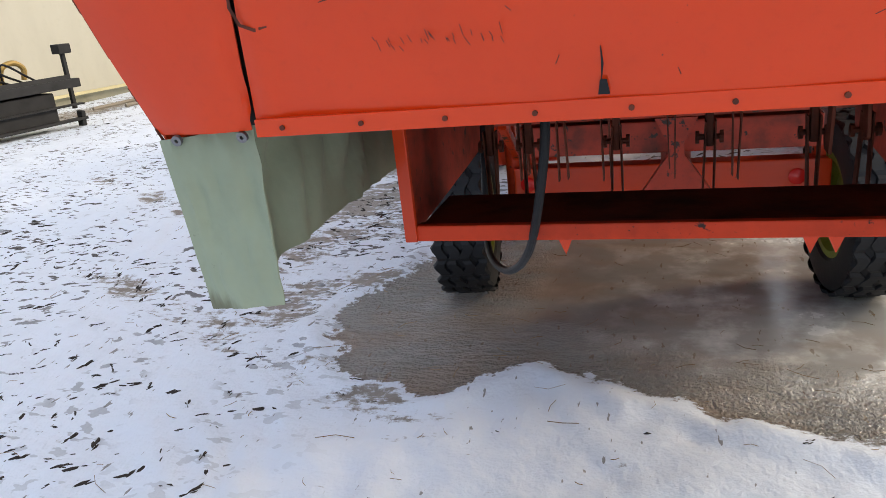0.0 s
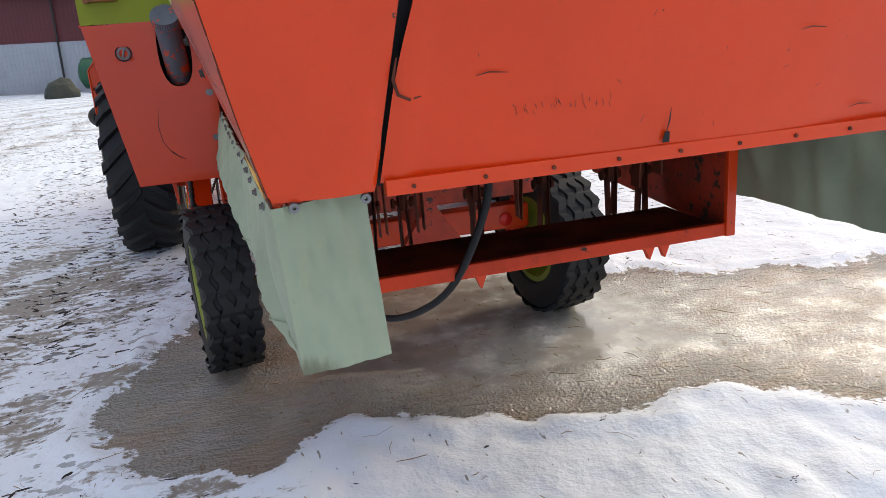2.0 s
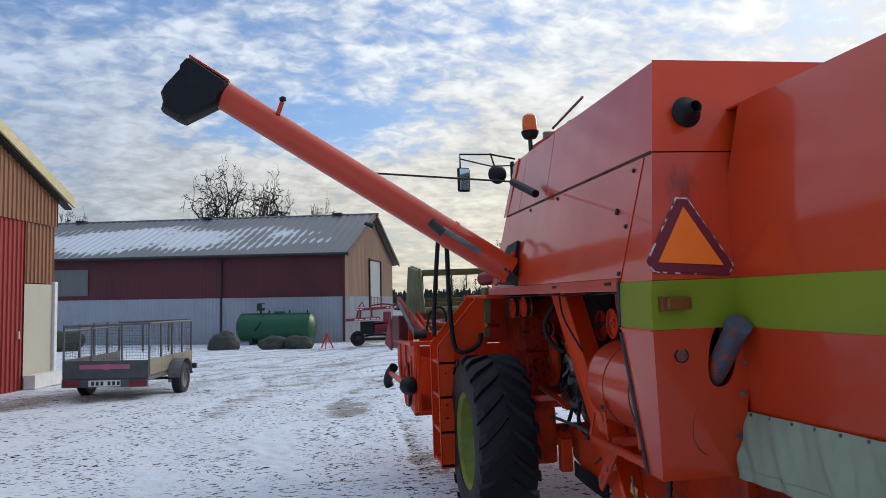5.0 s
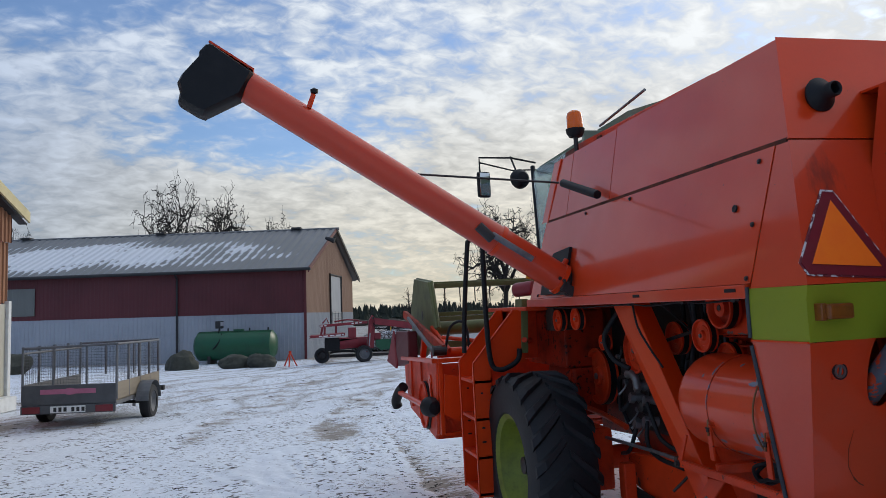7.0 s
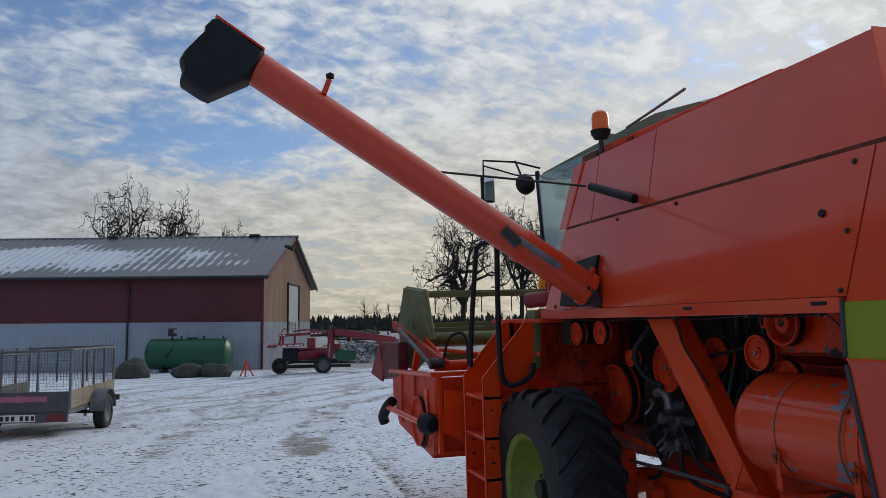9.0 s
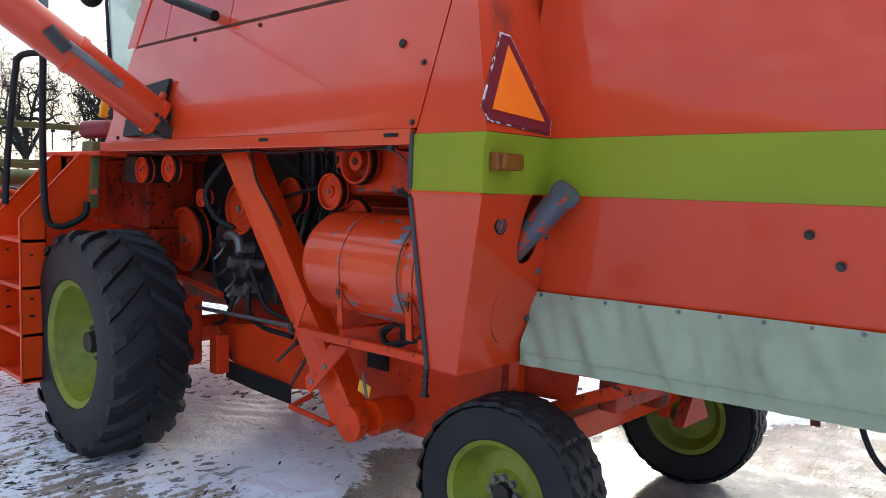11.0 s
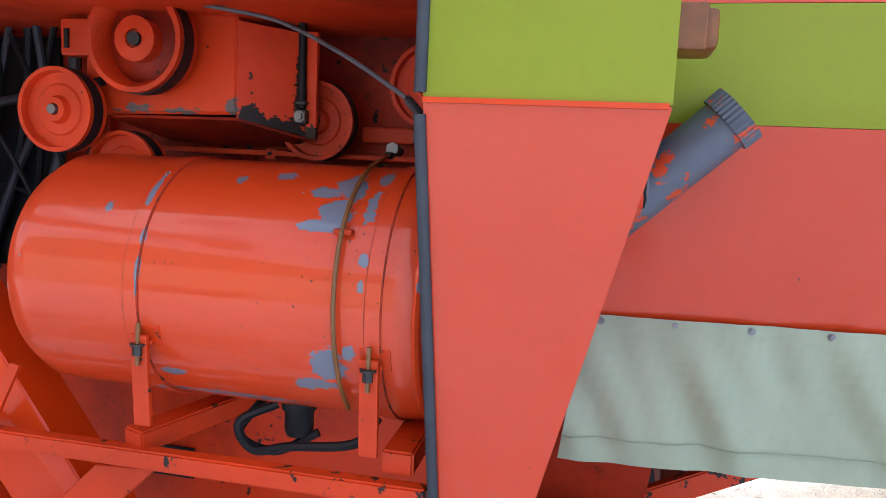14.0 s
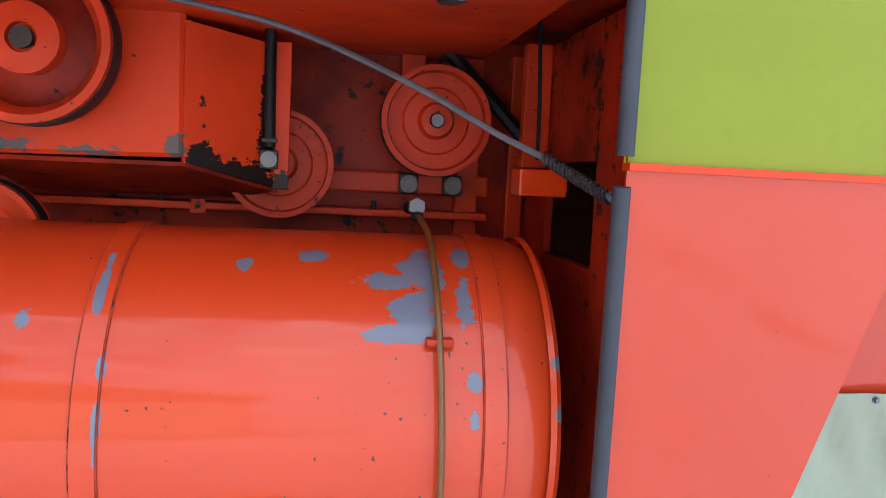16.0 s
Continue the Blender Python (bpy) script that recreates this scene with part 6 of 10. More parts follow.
build_tree(-12.9, 80, 14.7, 4.4, 11)
build_tree(-8.0, 80, 13.6, 4.0, 12)
build_tree(-3.9, 82, 11.6, 2.6, 15)
build_tree(22.0, 80, 12.8, 4.4, 13)
build_tree(29.0, 80, 14.6, 4.8, 14)
build_tree(35.5, 84, 13.6, 4.6, 16)
build_tree(-27.3, 80, 10.5, 2.6, 17)


def build_far_woods():
    """Far spruce wood along the horizon, many pointed crowns of uneven height."""
    rng = random.Random(5)
    bm = bmesh.new()
    for k in range(2600):
        a = radians(rng.uniform(-75, 75))
        dist = rng.uniform(185, 270)
        x, y = dist * math.sin(a), dist * math.cos(a)
        h = rng.uniform(2.6, 4.4) * (1.0 if abs(math.degrees(a)) < 30 else 1.3)
        r = h * rng.uniform(0.3, 0.5)
        b = bmesh.new()
        for t in range(3):
            bmesh.ops.create_cone(b, cap_ends=False, segments=7, radius1=r * (1 - t * 0.27), radius2=0.02, depth=h * 0.55,
                                  matrix=Matrix.Translation((x, y, h * (0.28 + t * 0.24))) @ Matrix.Rotation(rng.random() * 6, 4, "Z"))
        for v in b.verts:
            v.co += Vector((rng.uniform(-.2, .2), rng.uniform(-.2, .2), rng.uniform(-.3, .3)))
        merge(bm, b)
    tagged(part("far_woods", bm, M_FOREST), "dark spruce wood on the horizon", "woods", kind="stuff")
    low = bmesh.new()
    for k in range(160):
        a = radians(rng.uniform(-40, 60))
        dist = rng.uniform(110, 150)
        bmesh.ops.create_icosphere(low, subdivisions=1, radius=rng.uniform(0.8, 2.2),
                                   matrix=Matrix.Translation((dist * math.sin(a), dist * math.cos(a), 0.2)) @ Matrix.Diagonal((2.2, 1, 0.5, 1)))
    for v in low.verts:
        v.co += 0.5 * noise.noise_vector(v.co * 0.4)
    tagged(part("far_scrub", low, M_SILAGE), "low dark scrub and earth heaps at the field edge", "scrub", kind="stuff")
    tw = bmesh.new()
    stands = [(17.2, 5.6), (18.4, 5.0), (20.8, 5.3), (22.2, 4.9), (23.6, 4.6)]
    stands += [(rng.uniform(10, 46), rng.uniform(2.4, 3.8)) for k in range(16)]
    for x, h in stands:
        y = 118 + rng.uniform(-4, 4)
        lean = rng.uniform(-.25, .25)
        tube([(x, y, -0.8), (x + lean * 0.5, y, h * 0.5), (x + lean, y, h)], 0.07, 4, bm=tw, curve=0, taper=0.02)
        for q in range(46):
            z = h * rng.uniform(0.25, 0.95)
            wd_ = h * 0.26 * math.sin(math.pi * min(0.95, z / h * 0.9 + 0.1)) + 0.08
            ang = rng.uniform(0, 6.28)
            rr = wd_ * rng.uniform(0.4, 1.0)
            ox, oy = math.cos(ang) * rr, math.sin(ang) * rr
            x0 = x + lean * z / h
            tube([(x0, y, z), (x0 + ox * 0.6, y + oy * 0.6, z + h * 0.06), (x0 + ox, y + oy, z + h * rng.uniform(0.06, 0.16))], 0.028, 3, bm=tw, curve=0, taper=0.008)
    tagged(part("far_birches", tw, M_BARK), "thin leafless birches at the field edge", "trees", kind="stuff")


build_far_woods()


# ---- combine harvester: local x to its right, y forward, z up, leaning with the yard's slope ----
XC = -0.085
combine = thing("combine_harvester", "old orange combine harvester with green stripe and canvas skirts on ice", "combine harvester",
                m=Matrix.Rotation(radians(-1.3), 4, "Y"))


def mirror_x(p):
    return (2 * XC - p[0], p[1], p[2])


def side_x(z):
    """The upper body's side leans inwards with height."""
    return -1.245 + 0.196 * (z - 1.70)


def bulk_y(z):
    """The rear bulkhead leans forward with height."""
    return 3.135 + 0.30 * (z - 1.70)


def tyre(r, w, rim_r, centre, sign, lugs, style, parent, name, turn=0.0):
    """A wheel whose outer face looks towards sign*x: tyre with moulded tread, dished rim, hub and nuts."""
    ax = (sign * math.cos(radians(turn)), sign * math.sin(radians(turn)), 0)
    prof = [(rim_r, -w * 0.40), (rim_r * 1.08, -w * 0.47), (r * 0.80, -w * 0.5), (r * 0.92, -w * 0.46), (r * 0.955, -w * 0.38), (r * 0.965, 0),
            (r * 0.955, w * 0.38), (r * 0.92, w * 0.46), (r * 0.80, w * 0.5), (rim_r * 1.08, w * 0.47), (rim_r, w * 0.40)]
    wh = part(name, lathe(prof, centre, ax, 48), M_RUBBER, parent, smooth=True)
    tread = bmesh.new()
    q = Vector(ax).to_track_quat("Z", "Y").to_matrix().to_4x4()
    base = Matrix.Translation(centre) @ q
    if style == "bar":
        for k in range(lugs):
            for s in (-1, 1):
                a0 = 2 * math.pi * (k + (0.5 if s > 0 else 0)) / lugs
                ring = []
                for t in range(5):
                    h = s * w * (0.01 + 0.49 * t / 4)
                    a = a0 - 0.30 * (t / 4) ** 0.9
                    drop = 0.0 if t < 4 else 0.05 * r
                    wd = 0.026 + 0.012 * t / 4
                    ring.append((a, h, r - drop, wd))
                b = bmesh.new()
                rows = []
                for a, h, rr, wd in ring:
                    row = []
                    for da, rad in ((-wd * 1.25, r * 0.955 if rr == r else rr * 0.95), (-wd * 0.72, rr), (wd * 0.72, rr), (wd * 1.25, r * 0.955 if rr == r else rr * 0.95)):
                        row.append(b.verts.new((rad * math.cos(a + da / r * 1.0), rad * math.sin(a + da / r * 1.0), h)))
                    rows.append(row)
                for A, B in zip(rows, rows[1:]):
                    for i in range(3):
                        b.faces.new((A[i], A[i + 1], B[i + 1], B[i]))
                b.faces.new(rows[0]); b.faces.new(rows[-1][::-1])
                bmesh.ops.transform(b, matrix=base, verts=b.verts)
                merge(tread, b)
    else:
        # four zigzag ribs with notched edges
        n = lugs * 6
        for row, h0 in enumerate((-0.37, -0.125, 0.125, 0.37)):
            b = bmesh.new()
            rows = []
            for k in range(n):
                a = 2 * math.pi * k / n
                h = h0 * w + 0.011 * math.sin(lugs * a + row * 1.6)
                wd = w * (0.105 if k % 6 < 4 else 0.085)
                top = r * (1.0 if abs(h0) < 0.2 else 0.988) - (0.0 if k % 6 < 5 else 0.006)
                rows.append([b.verts.new((rad * math.cos(a), rad * math.sin(a), h + o)) for rad, o in ((r * 0.945, -wd * 1.12), (top, -wd * 0.9), (top, wd * 0.9), (r * 0.945, wd * 1.12))])
            for k in range(n):
                A, B = rows[k], rows[(k + 1) % n]
                for i in range(3):
                    b.faces.new((A[i], A[i + 1], B[i + 1], B[i]))
            bmesh.ops.transform(b, matrix=base, verts=b.verts)
            merge(tread, b)
    part("tread", tread, M_RUBBER, wh)
    d = w * 0.5
    rp = [(0.001, d * 0.20), (rim_r * 0.34, d * 0.24), (rim_r * 0.40, d * 0.05), (rim_r * 0.74, -d * 0.05), (rim_r * 0.86, d * 0.25), (rim_r * 0.95, d * 0.80),
          (rim_r * 1.05, d * 0.90), (rim_r * 1.05, d * 0.80), (rim_r * 0.98, d * 0.70), (rim_r * 0.92, -d * 0.7), (rim_r * 1.05, -d * 0.85), (rim_r * 0.9, -d * 0.85),
          (rim_r * 0.7, -d * 0.25), (0.001, -d * 0.2)]
    rim = part("rim", lathe(rp, centre, ax, 40), M_RIM, wh, "lime-green painted rim", smooth=True)
    hub = lathe([(0.001, d * 0.55), (rim_r * 0.17, d * 0.5), (rim_r * 0.19, d * 0.2), (0.001, d * 0.1)], centre, ax, 20)
    part("hub", hub, M_DARKSTEEL, wh, smooth=True)
    for k in range(8):
        a = 2 * math.pi * k / 8
        p = base @ Vector((rim_r * 0.28 * math.cos(a), rim_r * 0.28 * math.sin(a), d * 0.24))
        part("wheel_nut", bolt(p, Vector(ax), 0.012, 0.014), M_STEEL, wh)
    return wh


REAR_R, FRONT_R = 0.365, 0.625
tyre(REAR_R, 0.225, 0.205, (-0.905, 3.25, REAR_R), -1, 24, "block", combine, "rear_wheel", 6.5)
tyre(REAR_R, 0.225, 0.205, (0.655, 3.25, REAR_R), 1, 24, "block", combine, "rear_wheel", 6.5)
tyre(FRONT_R, 0.425, 0.335, (-1.36, 5.79, FRONT_R - 0.035), -1, 22, "bar", combine, "front_wheel")
tyre(FRONT_R, 0.425, 0.335, (1.19, 5.79, FRONT_R - 0.035), 1, 22, "bar", combine, "front_wheel")

# -- straw hood --
def hood_x(y, z):
    """Left skin of the hood: bulges at the stripe and is fullest two thirds forward."""
    low = -0.752 + (-0.787 + 0.752) * (y - 1.047) / 2.16
    mid = -0.832 - 0.045 * math.sin(math.pi * min(max((y - 0.95) / 2.6, 0), 1)) - 0.012 * (y - 0.95)
    top = -0.735
    dent = 0.0035 * noise.noise(Vector((y * 2.6, z * 3.6, 2.0))) + 0.0012 * noise.noise(Vector((y * 8, z * 9, 5.0)))
    low, mid, top = low + dent, mid + dent, top + dent
    if z < 1.52:
        return low + (mid - low) * ((z - 1.15) / 0.37)
    return mid if z < 1.72 else mid + (top - mid) * ((z - 1.72) / 0.75) ** 1.25


def hood_rear(z):
    return 1.05 - 0.285 * (z - 1.175) if z < 1.72 else 0.895 + 0.10 * (z - 1.72)


def hood_side(sign, z0, z1, y0=None, y1=3.26, nu=48, nv=10, off=0.0, bm=None):
    def fn(i, j):
        ya = (hood_rear(z0 + (z1 - z0) * j) if y0 is None else y0)
        y = ya + (y1 - ya) * i
        low = z0 - (0.042 * i if z0 < 1.2 else 0.0)
        z = low + (z1 - low) * j
        x = hood_x(y, max(z, 1.12)) - off
        return (x, y, z) if sign < 0 else mirror_x((x, y, z))
    return sheet(fn, nu, nv, 0.004, bm=bm)


Z_GR0, Z_GR1 = 1.492, 1.694
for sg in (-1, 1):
    part("hood_side_lower", hood_side(sg, 1.150, Z_GR0 - 0.001), M_ORANGE_SHEEN, combine, "orange painted hood side", smooth=True)
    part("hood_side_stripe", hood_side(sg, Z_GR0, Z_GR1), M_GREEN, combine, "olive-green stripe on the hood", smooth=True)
    part("hood_side_upper", hood_side(sg, Z_GR1 + 0.001, 2.47, nv=6), M_ORANGE_SHEEN, combine, "orange painted hood side", smooth=True)


def crease(x, z):
    """Outward lean of the creased foot of the corner panel and of the kinked lip beside the slot."""
    d = 0.0
    if x < -0.60 and z < 1.33:
        side = (x + 0.706) * 0.90 - (z - 1.198) * 0.45
        d += 0.16 * max(0.0, min(side, 0.05)) * min(1.0, (1.33 - z) / 0.05)
        d -= 0.22 * max(0.0, 1.192 + 0.05 * (x + 0.61) - z)
    lip = x - slot_x(z)
    if 0 < lip < 0.09:
        ridge = 0.034 - 0.06 * (z - 1.20)
        d += 0.008 * max(0.0, 1 - abs(lip - ridge) / 0.03) * min(1.0, max(0.0, (1.47 - z) / 0.06))
    return d


def rear_band(x0, x1, z0, z1, name, mat, label="", nu=10):
    def fn(i, j):
        z = z0 + (z1 - z0) * j
        xa = hood_x(hood_rear(z), z) if x0 is None else x0(z)
        xb = 2 * XC - hood_x(hood_rear(z), z) if x1 is None else x1(z)
        x = xa + (xb - xa) * i
        return (x, hood_rear(z) - (crease(x, z) if z1 <= Z_GR0 else 0.0) - 0.012 * math.sin(math.pi * i) + (0.004 * noise.noise(Vector((x * 4.5, z * 5, 1.0))) + 0.0015 * noise.noise(Vector((x * 13, z * 11, 4.0)))) * min(1, 6 * i, 6 * (1 - i)), z)
    return part(name, sheet(fn, nu * 3, 22, 0.004), mat, combine, label, smooth=True)


SLOT_L, SLOT_R = -0.606, 2 * XC + 0.606


def slot_x(z):
    """The slot beside the rear corner leans inwards and gapes at its top."""
    return -0.600 + 0.165 * (z - 1.168)


rear_band(None, lambda z: slot_x(z) - 0.004, 1.168, Z_GR0, "rear_corner_panel", M_ORANGE, "orange rear corner panel with a creased foot")
rear_band(lambda z: slot_x(z) + 0.006 + 0.018 * (max(z - 1.30, 0) / 0.19) ** 1.6, lambda z: 2 * XC - slot_x(z) - 0.005, 1.178, Z_GR0, "rear_panel", M_ORANGE, "wide orange rear panel with scratches and torn edge", 24)
rear_band(lambda z: 2 * XC - slot_x(z) + 0.004, None, 1.168, Z_GR0, "rear_corner_panel", M_ORANGE)
rear_band(None, None, Z_GR0 + 0.001, Z_GR1, "rear_stripe", M_GREEN, "olive-green stripe across the hood", 24)
rear_band(None, None, Z_GR1 + 0.001, 2.47, "rear_upper_panel", M_ORANGE, "", 24)
part("hood_roof", plate([(hood_x(0.97, 2.47), 0.97, 2.47), mirror_x((hood_x(0.97, 2.47), 0.97, 2.47)), mirror_x((-0.735, 3.4, 2.47)), (-0.735, 3.4, 2.47)], 0.01),
     M_ORANGE, combine)
# dark inside of the slots and under-hood lining
for x in (SLOT_L + 0.009, SLOT_R - 0.009):
    part("slot_backing", sheet(lambda i, j: (x - 0.06 + 0.13 * i, hood_rear(1.17 + 0.33 * j) + 0.02, 1.17 + 0.33 * j), 1, 3, 0.003), M_BLACK, combine)
flange = bmesh.new()
span((SLOT_L + 0.018, 1.029, 1.158), (SLOT_R - 0.018, 1.052, 1.183), 0.002, bm=flange)
part("rear_flange", flange, M_ORANGE, combine)
for k in range(9):
    x = SLOT_L + 0.06 + k * 0.115
    part("rivet", cyl((x, 1.031, 1.170), (x, 1.0255, 1.170), 0.0036, seg=8), M_RUSTY, combine)

# -- canvas skirts --
def canvas_side(sign):
    def fn(i, j):
        y = 1.06 + (3.25 - 1.06) * i
        top = Vector((hood_x(min(y, 3.2), 1.155) - 0.006, y - 0.01, 1.158 - 0.036 * i))
        bot = Vector((-0.742 - 0.09 * i, 1.066 + (3.275 - 1.066) * i, 0.882 - 0.045 * i))
        p = top.lerp(bot, j)
        w = 0.018 * noise.noise(Vector((y * 7 + j * 1.5, j * 0.9, 3.1))) + 0.006 * max(j - 0.8, 0) * 5 * noise.noise(Vector((y * 42, j * 9, 1.0))) + 0.017 * noise.noise(Vector((y * 17 + j * 2, j * 1.2, 7.0)))
        p.x += (w * (0.35 + 1.5 * math.sin(math.pi * min(j * 0.93, 1))) - 0.02 * math.sin(math.pi * j) * 0.6) * min(1.0, i * 14)
        return tuple(p) if sign < 0 else mirror_x(p)
    seam = []
    for k in range(111):
        q = Vector(fn(k / 110, 0.83))
        seam.append(q + Vector((-0.003 if sign < 0 else 0.003, 0, 0)))
    return sheet(fn, 110, 14, 0.003), tube(seam, 0.0016, 5, curve=0)


def canvas_flap(sign):
    def fn(i, j):
        top = Vector((-0.7595 + 0.145 * i, 1.050 + 0.022 * i, 1.158 + 0.010 * i))
        bot = Vector((-0.742 + 0.140 * i, 1.066 - 0.03 * i, 0.882 + 0.018 * i))
        p = top.lerp(bot, j)
        p.y += (0.012 * noise.noise(Vector((i * 4, j * 3, 1.0))) + 0.006 * noise.noise(Vector((i * 9, j * 7, 5.0)))) * min(1.0, i * 8) + 0.010 * (i ** 4) * j
        return tuple(p) if sign < 0 else mirror_x(p)
    return sheet(fn, 24, 24, 0.003)


for sg in (-1, 1):
    cloth, seam = canvas_side(sg)
    cv = part("side_canvas", cloth, M_CANVAS, combine, "grey-green canvas skirt, creased", smooth=True)
    part("hem_seam", seam, M_CANVAS, cv, "sewn hem along the canvas foot")
    for k in range(16):
        y = 1.14 + k * 0.138
        p = Vector((hood_x(y, 1.15) - 0.010, y, 1.147 - 0.036 * (y - 1.06) / 2.19))
        q = p + Vector((-0.005, 0, 0))
        if sg > 0:
            p, q = Vector(mirror_x(p)), Vector(mirror_x(q))
        part("stud", bolt(p, q - p, 0.0046, 0.004), M_STEEL, cv)
    part("rear_flap", canvas_flap(sg), M_CANVAS, combine, "grey-green canvas flap at the rear corner", smooth=True)
for x in (-0.725, -0.618):
    for s in (x, mirror_x((x, 0, 0))[0]):
        part("flap_ring", lathe([(0.003, -0.003), (0.008, -0.003), (0.008, 0.003), (0.003, 0.003)], (s, 1.042, 1.158), (0, 1, 0.2), 12), M_STEEL, combine)

# -- decal on the hood side --
def hood_frame(y, z, off=0.004):
    """A matrix on the left hood skin: x runs to the rear, y up."""
    p = Vector((hood_x(y, z) - off, y, z))
    return axes(p, Vector((hood_x(y - 0.3, z) - hood_x(y + 0.3, z), -0.6, 0)), (0, 0, 1))


dec = bmesh.new()
DEC0, DEC1 = 1.575, 1.055
def dec_pt(i, j):
    y, z = DEC0 + (DEC1 - DEC0) * i, 1.533 + 0.152 * j
    return (hood_x(y, z) - 0.0025, y, z)
decal = part("decal_panel", sheet(dec_pt, 8, 2, 0.001), M_BLACKPRINT, combine, "black model decal with white lettering")


def wrap(bm, y0, z0, off):
    """Lays flat letters (x to the rear, y up) on the hood skin."""
    for v in bm.verts:
        y, z, h = y0 - v.co.x, z0 + v.co.y, v.co.z
        v.co = (hood_x(y, z) - off - h, y, z)
    return bm


def stencil_digit(bm, x, w, h, kind):
    """Heavy stencil characters: pairs of thick round-ended strokes."""
    def stroke(pts):
        b = bmesh.new()
        b.faces.new([b.verts.new((px, py, 0)) for px, py in pts])
        merge(bm, b)
    def half(cx, side, bulge):
        n = 10
        out = [(cx, 0.0), (cx, h)]
        arc = [(cx + side * bulge * math.sin(math.pi * t / n) ** 0.55, h * (1 - t / n)) for t in range(1, n)]
        stroke(out + arc if side > 0 else out + arc)
    if kind == "0":
        half(x + w * 0.46, -1, w * 0.44)
        half(x + w * 0.56, 1, w * 0.44)
    elif kind == "D":
        stroke([(x, 0), (x, h), (x + w * 0.36, h), (x + w * 0.36, 0)])
        half(x + w * 0.46, 1, w * 0.52)
    elif kind == "4":
        stroke([(x + w * 0.50, h * 0.18), (x + w * 0.50, h), (x + w * 0.88, h), (x + w * 0.88, h * 0.18)])
        stroke([(x + w * 0.50, 0), (x + w * 0.50, h * 0.12), (x + w * 0.88, h * 0.12), (x + w * 0.88, 0)])
        stroke([(x - w * 0.06, h * 0.20), (x + w * 0.42, h), (x + w * 0.42, h * 0.62), (x + w * 0.20, h * 0.30), (x + w * 1.0, h * 0.30), (x + w * 1.0, h * 0.20)])
    elif kind == "S":
        stroke([(x + w * 0.34, h), (x + w * 0.86, h * 0.52), (x + w * 0.70, h * 0.36), (x + w * 0.08, h * 0.80), (x + w * 0.14, h * 0.95)])
        stroke([(x + w * 0.44, h), (x + w * 0.9, h), (x + w * 0.9, h * 0.66)])
        stroke([(x + w * 0.92, h * 0.46), (x + w * 0.98, h * 0.22), (x + w * 0.66, 0), (x + w * 0.36, h * 0.0), (x + w * 0.78, h * 0.34)])
        stroke([(x + w * 0.0, h * 0.42), (x + w * 0.0, 0), (x + w * 0.46, 0)])


big = bmesh.new()
xx = 0.012
for ch, w, gap in (("D", 0.062, 0.008), ("4", 0.078, 0.006), ("0", 0.078, 0.004), ("0", 0.078, 0.004), ("0", 0.078, 0.016), ("S", 0.076, 0)):
    stencil_digit(big, xx + 0.002, w, 0.082, ch)
    xx += w + gap
wrap(big, DEC0 - 0.004, 1.533 + 0.058, 0.0045)
part("lettering", big, M_WHITE, decal, "white stencil lettering")
line = bmesh.new()
line.faces.new([line.verts.new(p) for p in ((0.006, 0, 0), (0.512, 0, 0), (0.512, 0.004, 0), (0.006, 0.004, 0))])
part("rule", wrap(line, DEC0, 1.533 + 0.047, 0.0045), M_WHITE, decal)
small = text_mesh("HYDROSTATIC", 0.043, Matrix.Translation((0.042, 0.009, 0)), -0.0006, 1.40)
part("lettering", wrap(small, DEC0, 1.533, 0.0045), M_WHITE, decal, "white lettering")
yst = sheet(lambda i, j: (hood_x(1.235 - 0.17 * i, 1.19 + 0.04 * j) - 0.002, 1.235 - 0.17 * i, 1.172 + 0.044 * j), 4, 2, 0.001)
part("yellow_reflector", yst, M_YELLOW, combine, "yellow reflective sticker")

# -- rear bulkhead and left corner panels --
def band(zs, x0, x1, yfun, name, mat, label="", thick=0.004):
    def fn(i, j):
        z = zs[0] + (zs[1] - zs[0]) * j
        xa = x0(z) if callable(x0) else x0
        xb = x1(z) if callable(x1) else x1
        x = xa + (xb - xa) * i
        return (x, yfun(z), z)
    return part(name, sheet(fn, 6, 4, thick), mat, combine, label, smooth=True)


def edge_x(z):
    """Outer edge of the rear corner: leans in above the stripe, tapers in below it."""
    return side_x(z) if z > 1.69 else -1.250 + 0.085 * (1.49 - min(z, 1.49)) / 0.65


def edge_y(z):
    return bulk_y(z) if z > 1.69 else 3.14 + 0.165 * (1.49 - min(z, 1.49)) / 0.65


band((Z_GR0, Z_GR1), edge_x, lambda z: -0.80, edge_y, "bulkhead_stripe", M_GREEN, "olive-green band on the bulkhead")
band((Z_GR1 + 0.001, 2.255), edge_x, lambda z: -0.60, edge_y, "bulkhead_panel", M_ORANGE_SHEEN, "orange bulkhead panel")
band((2.262, 2.715), edge_x, lambda z: 2 * XC - edge_x(z), edge_y, "bulkhead_top_panel", M_ORANGE)


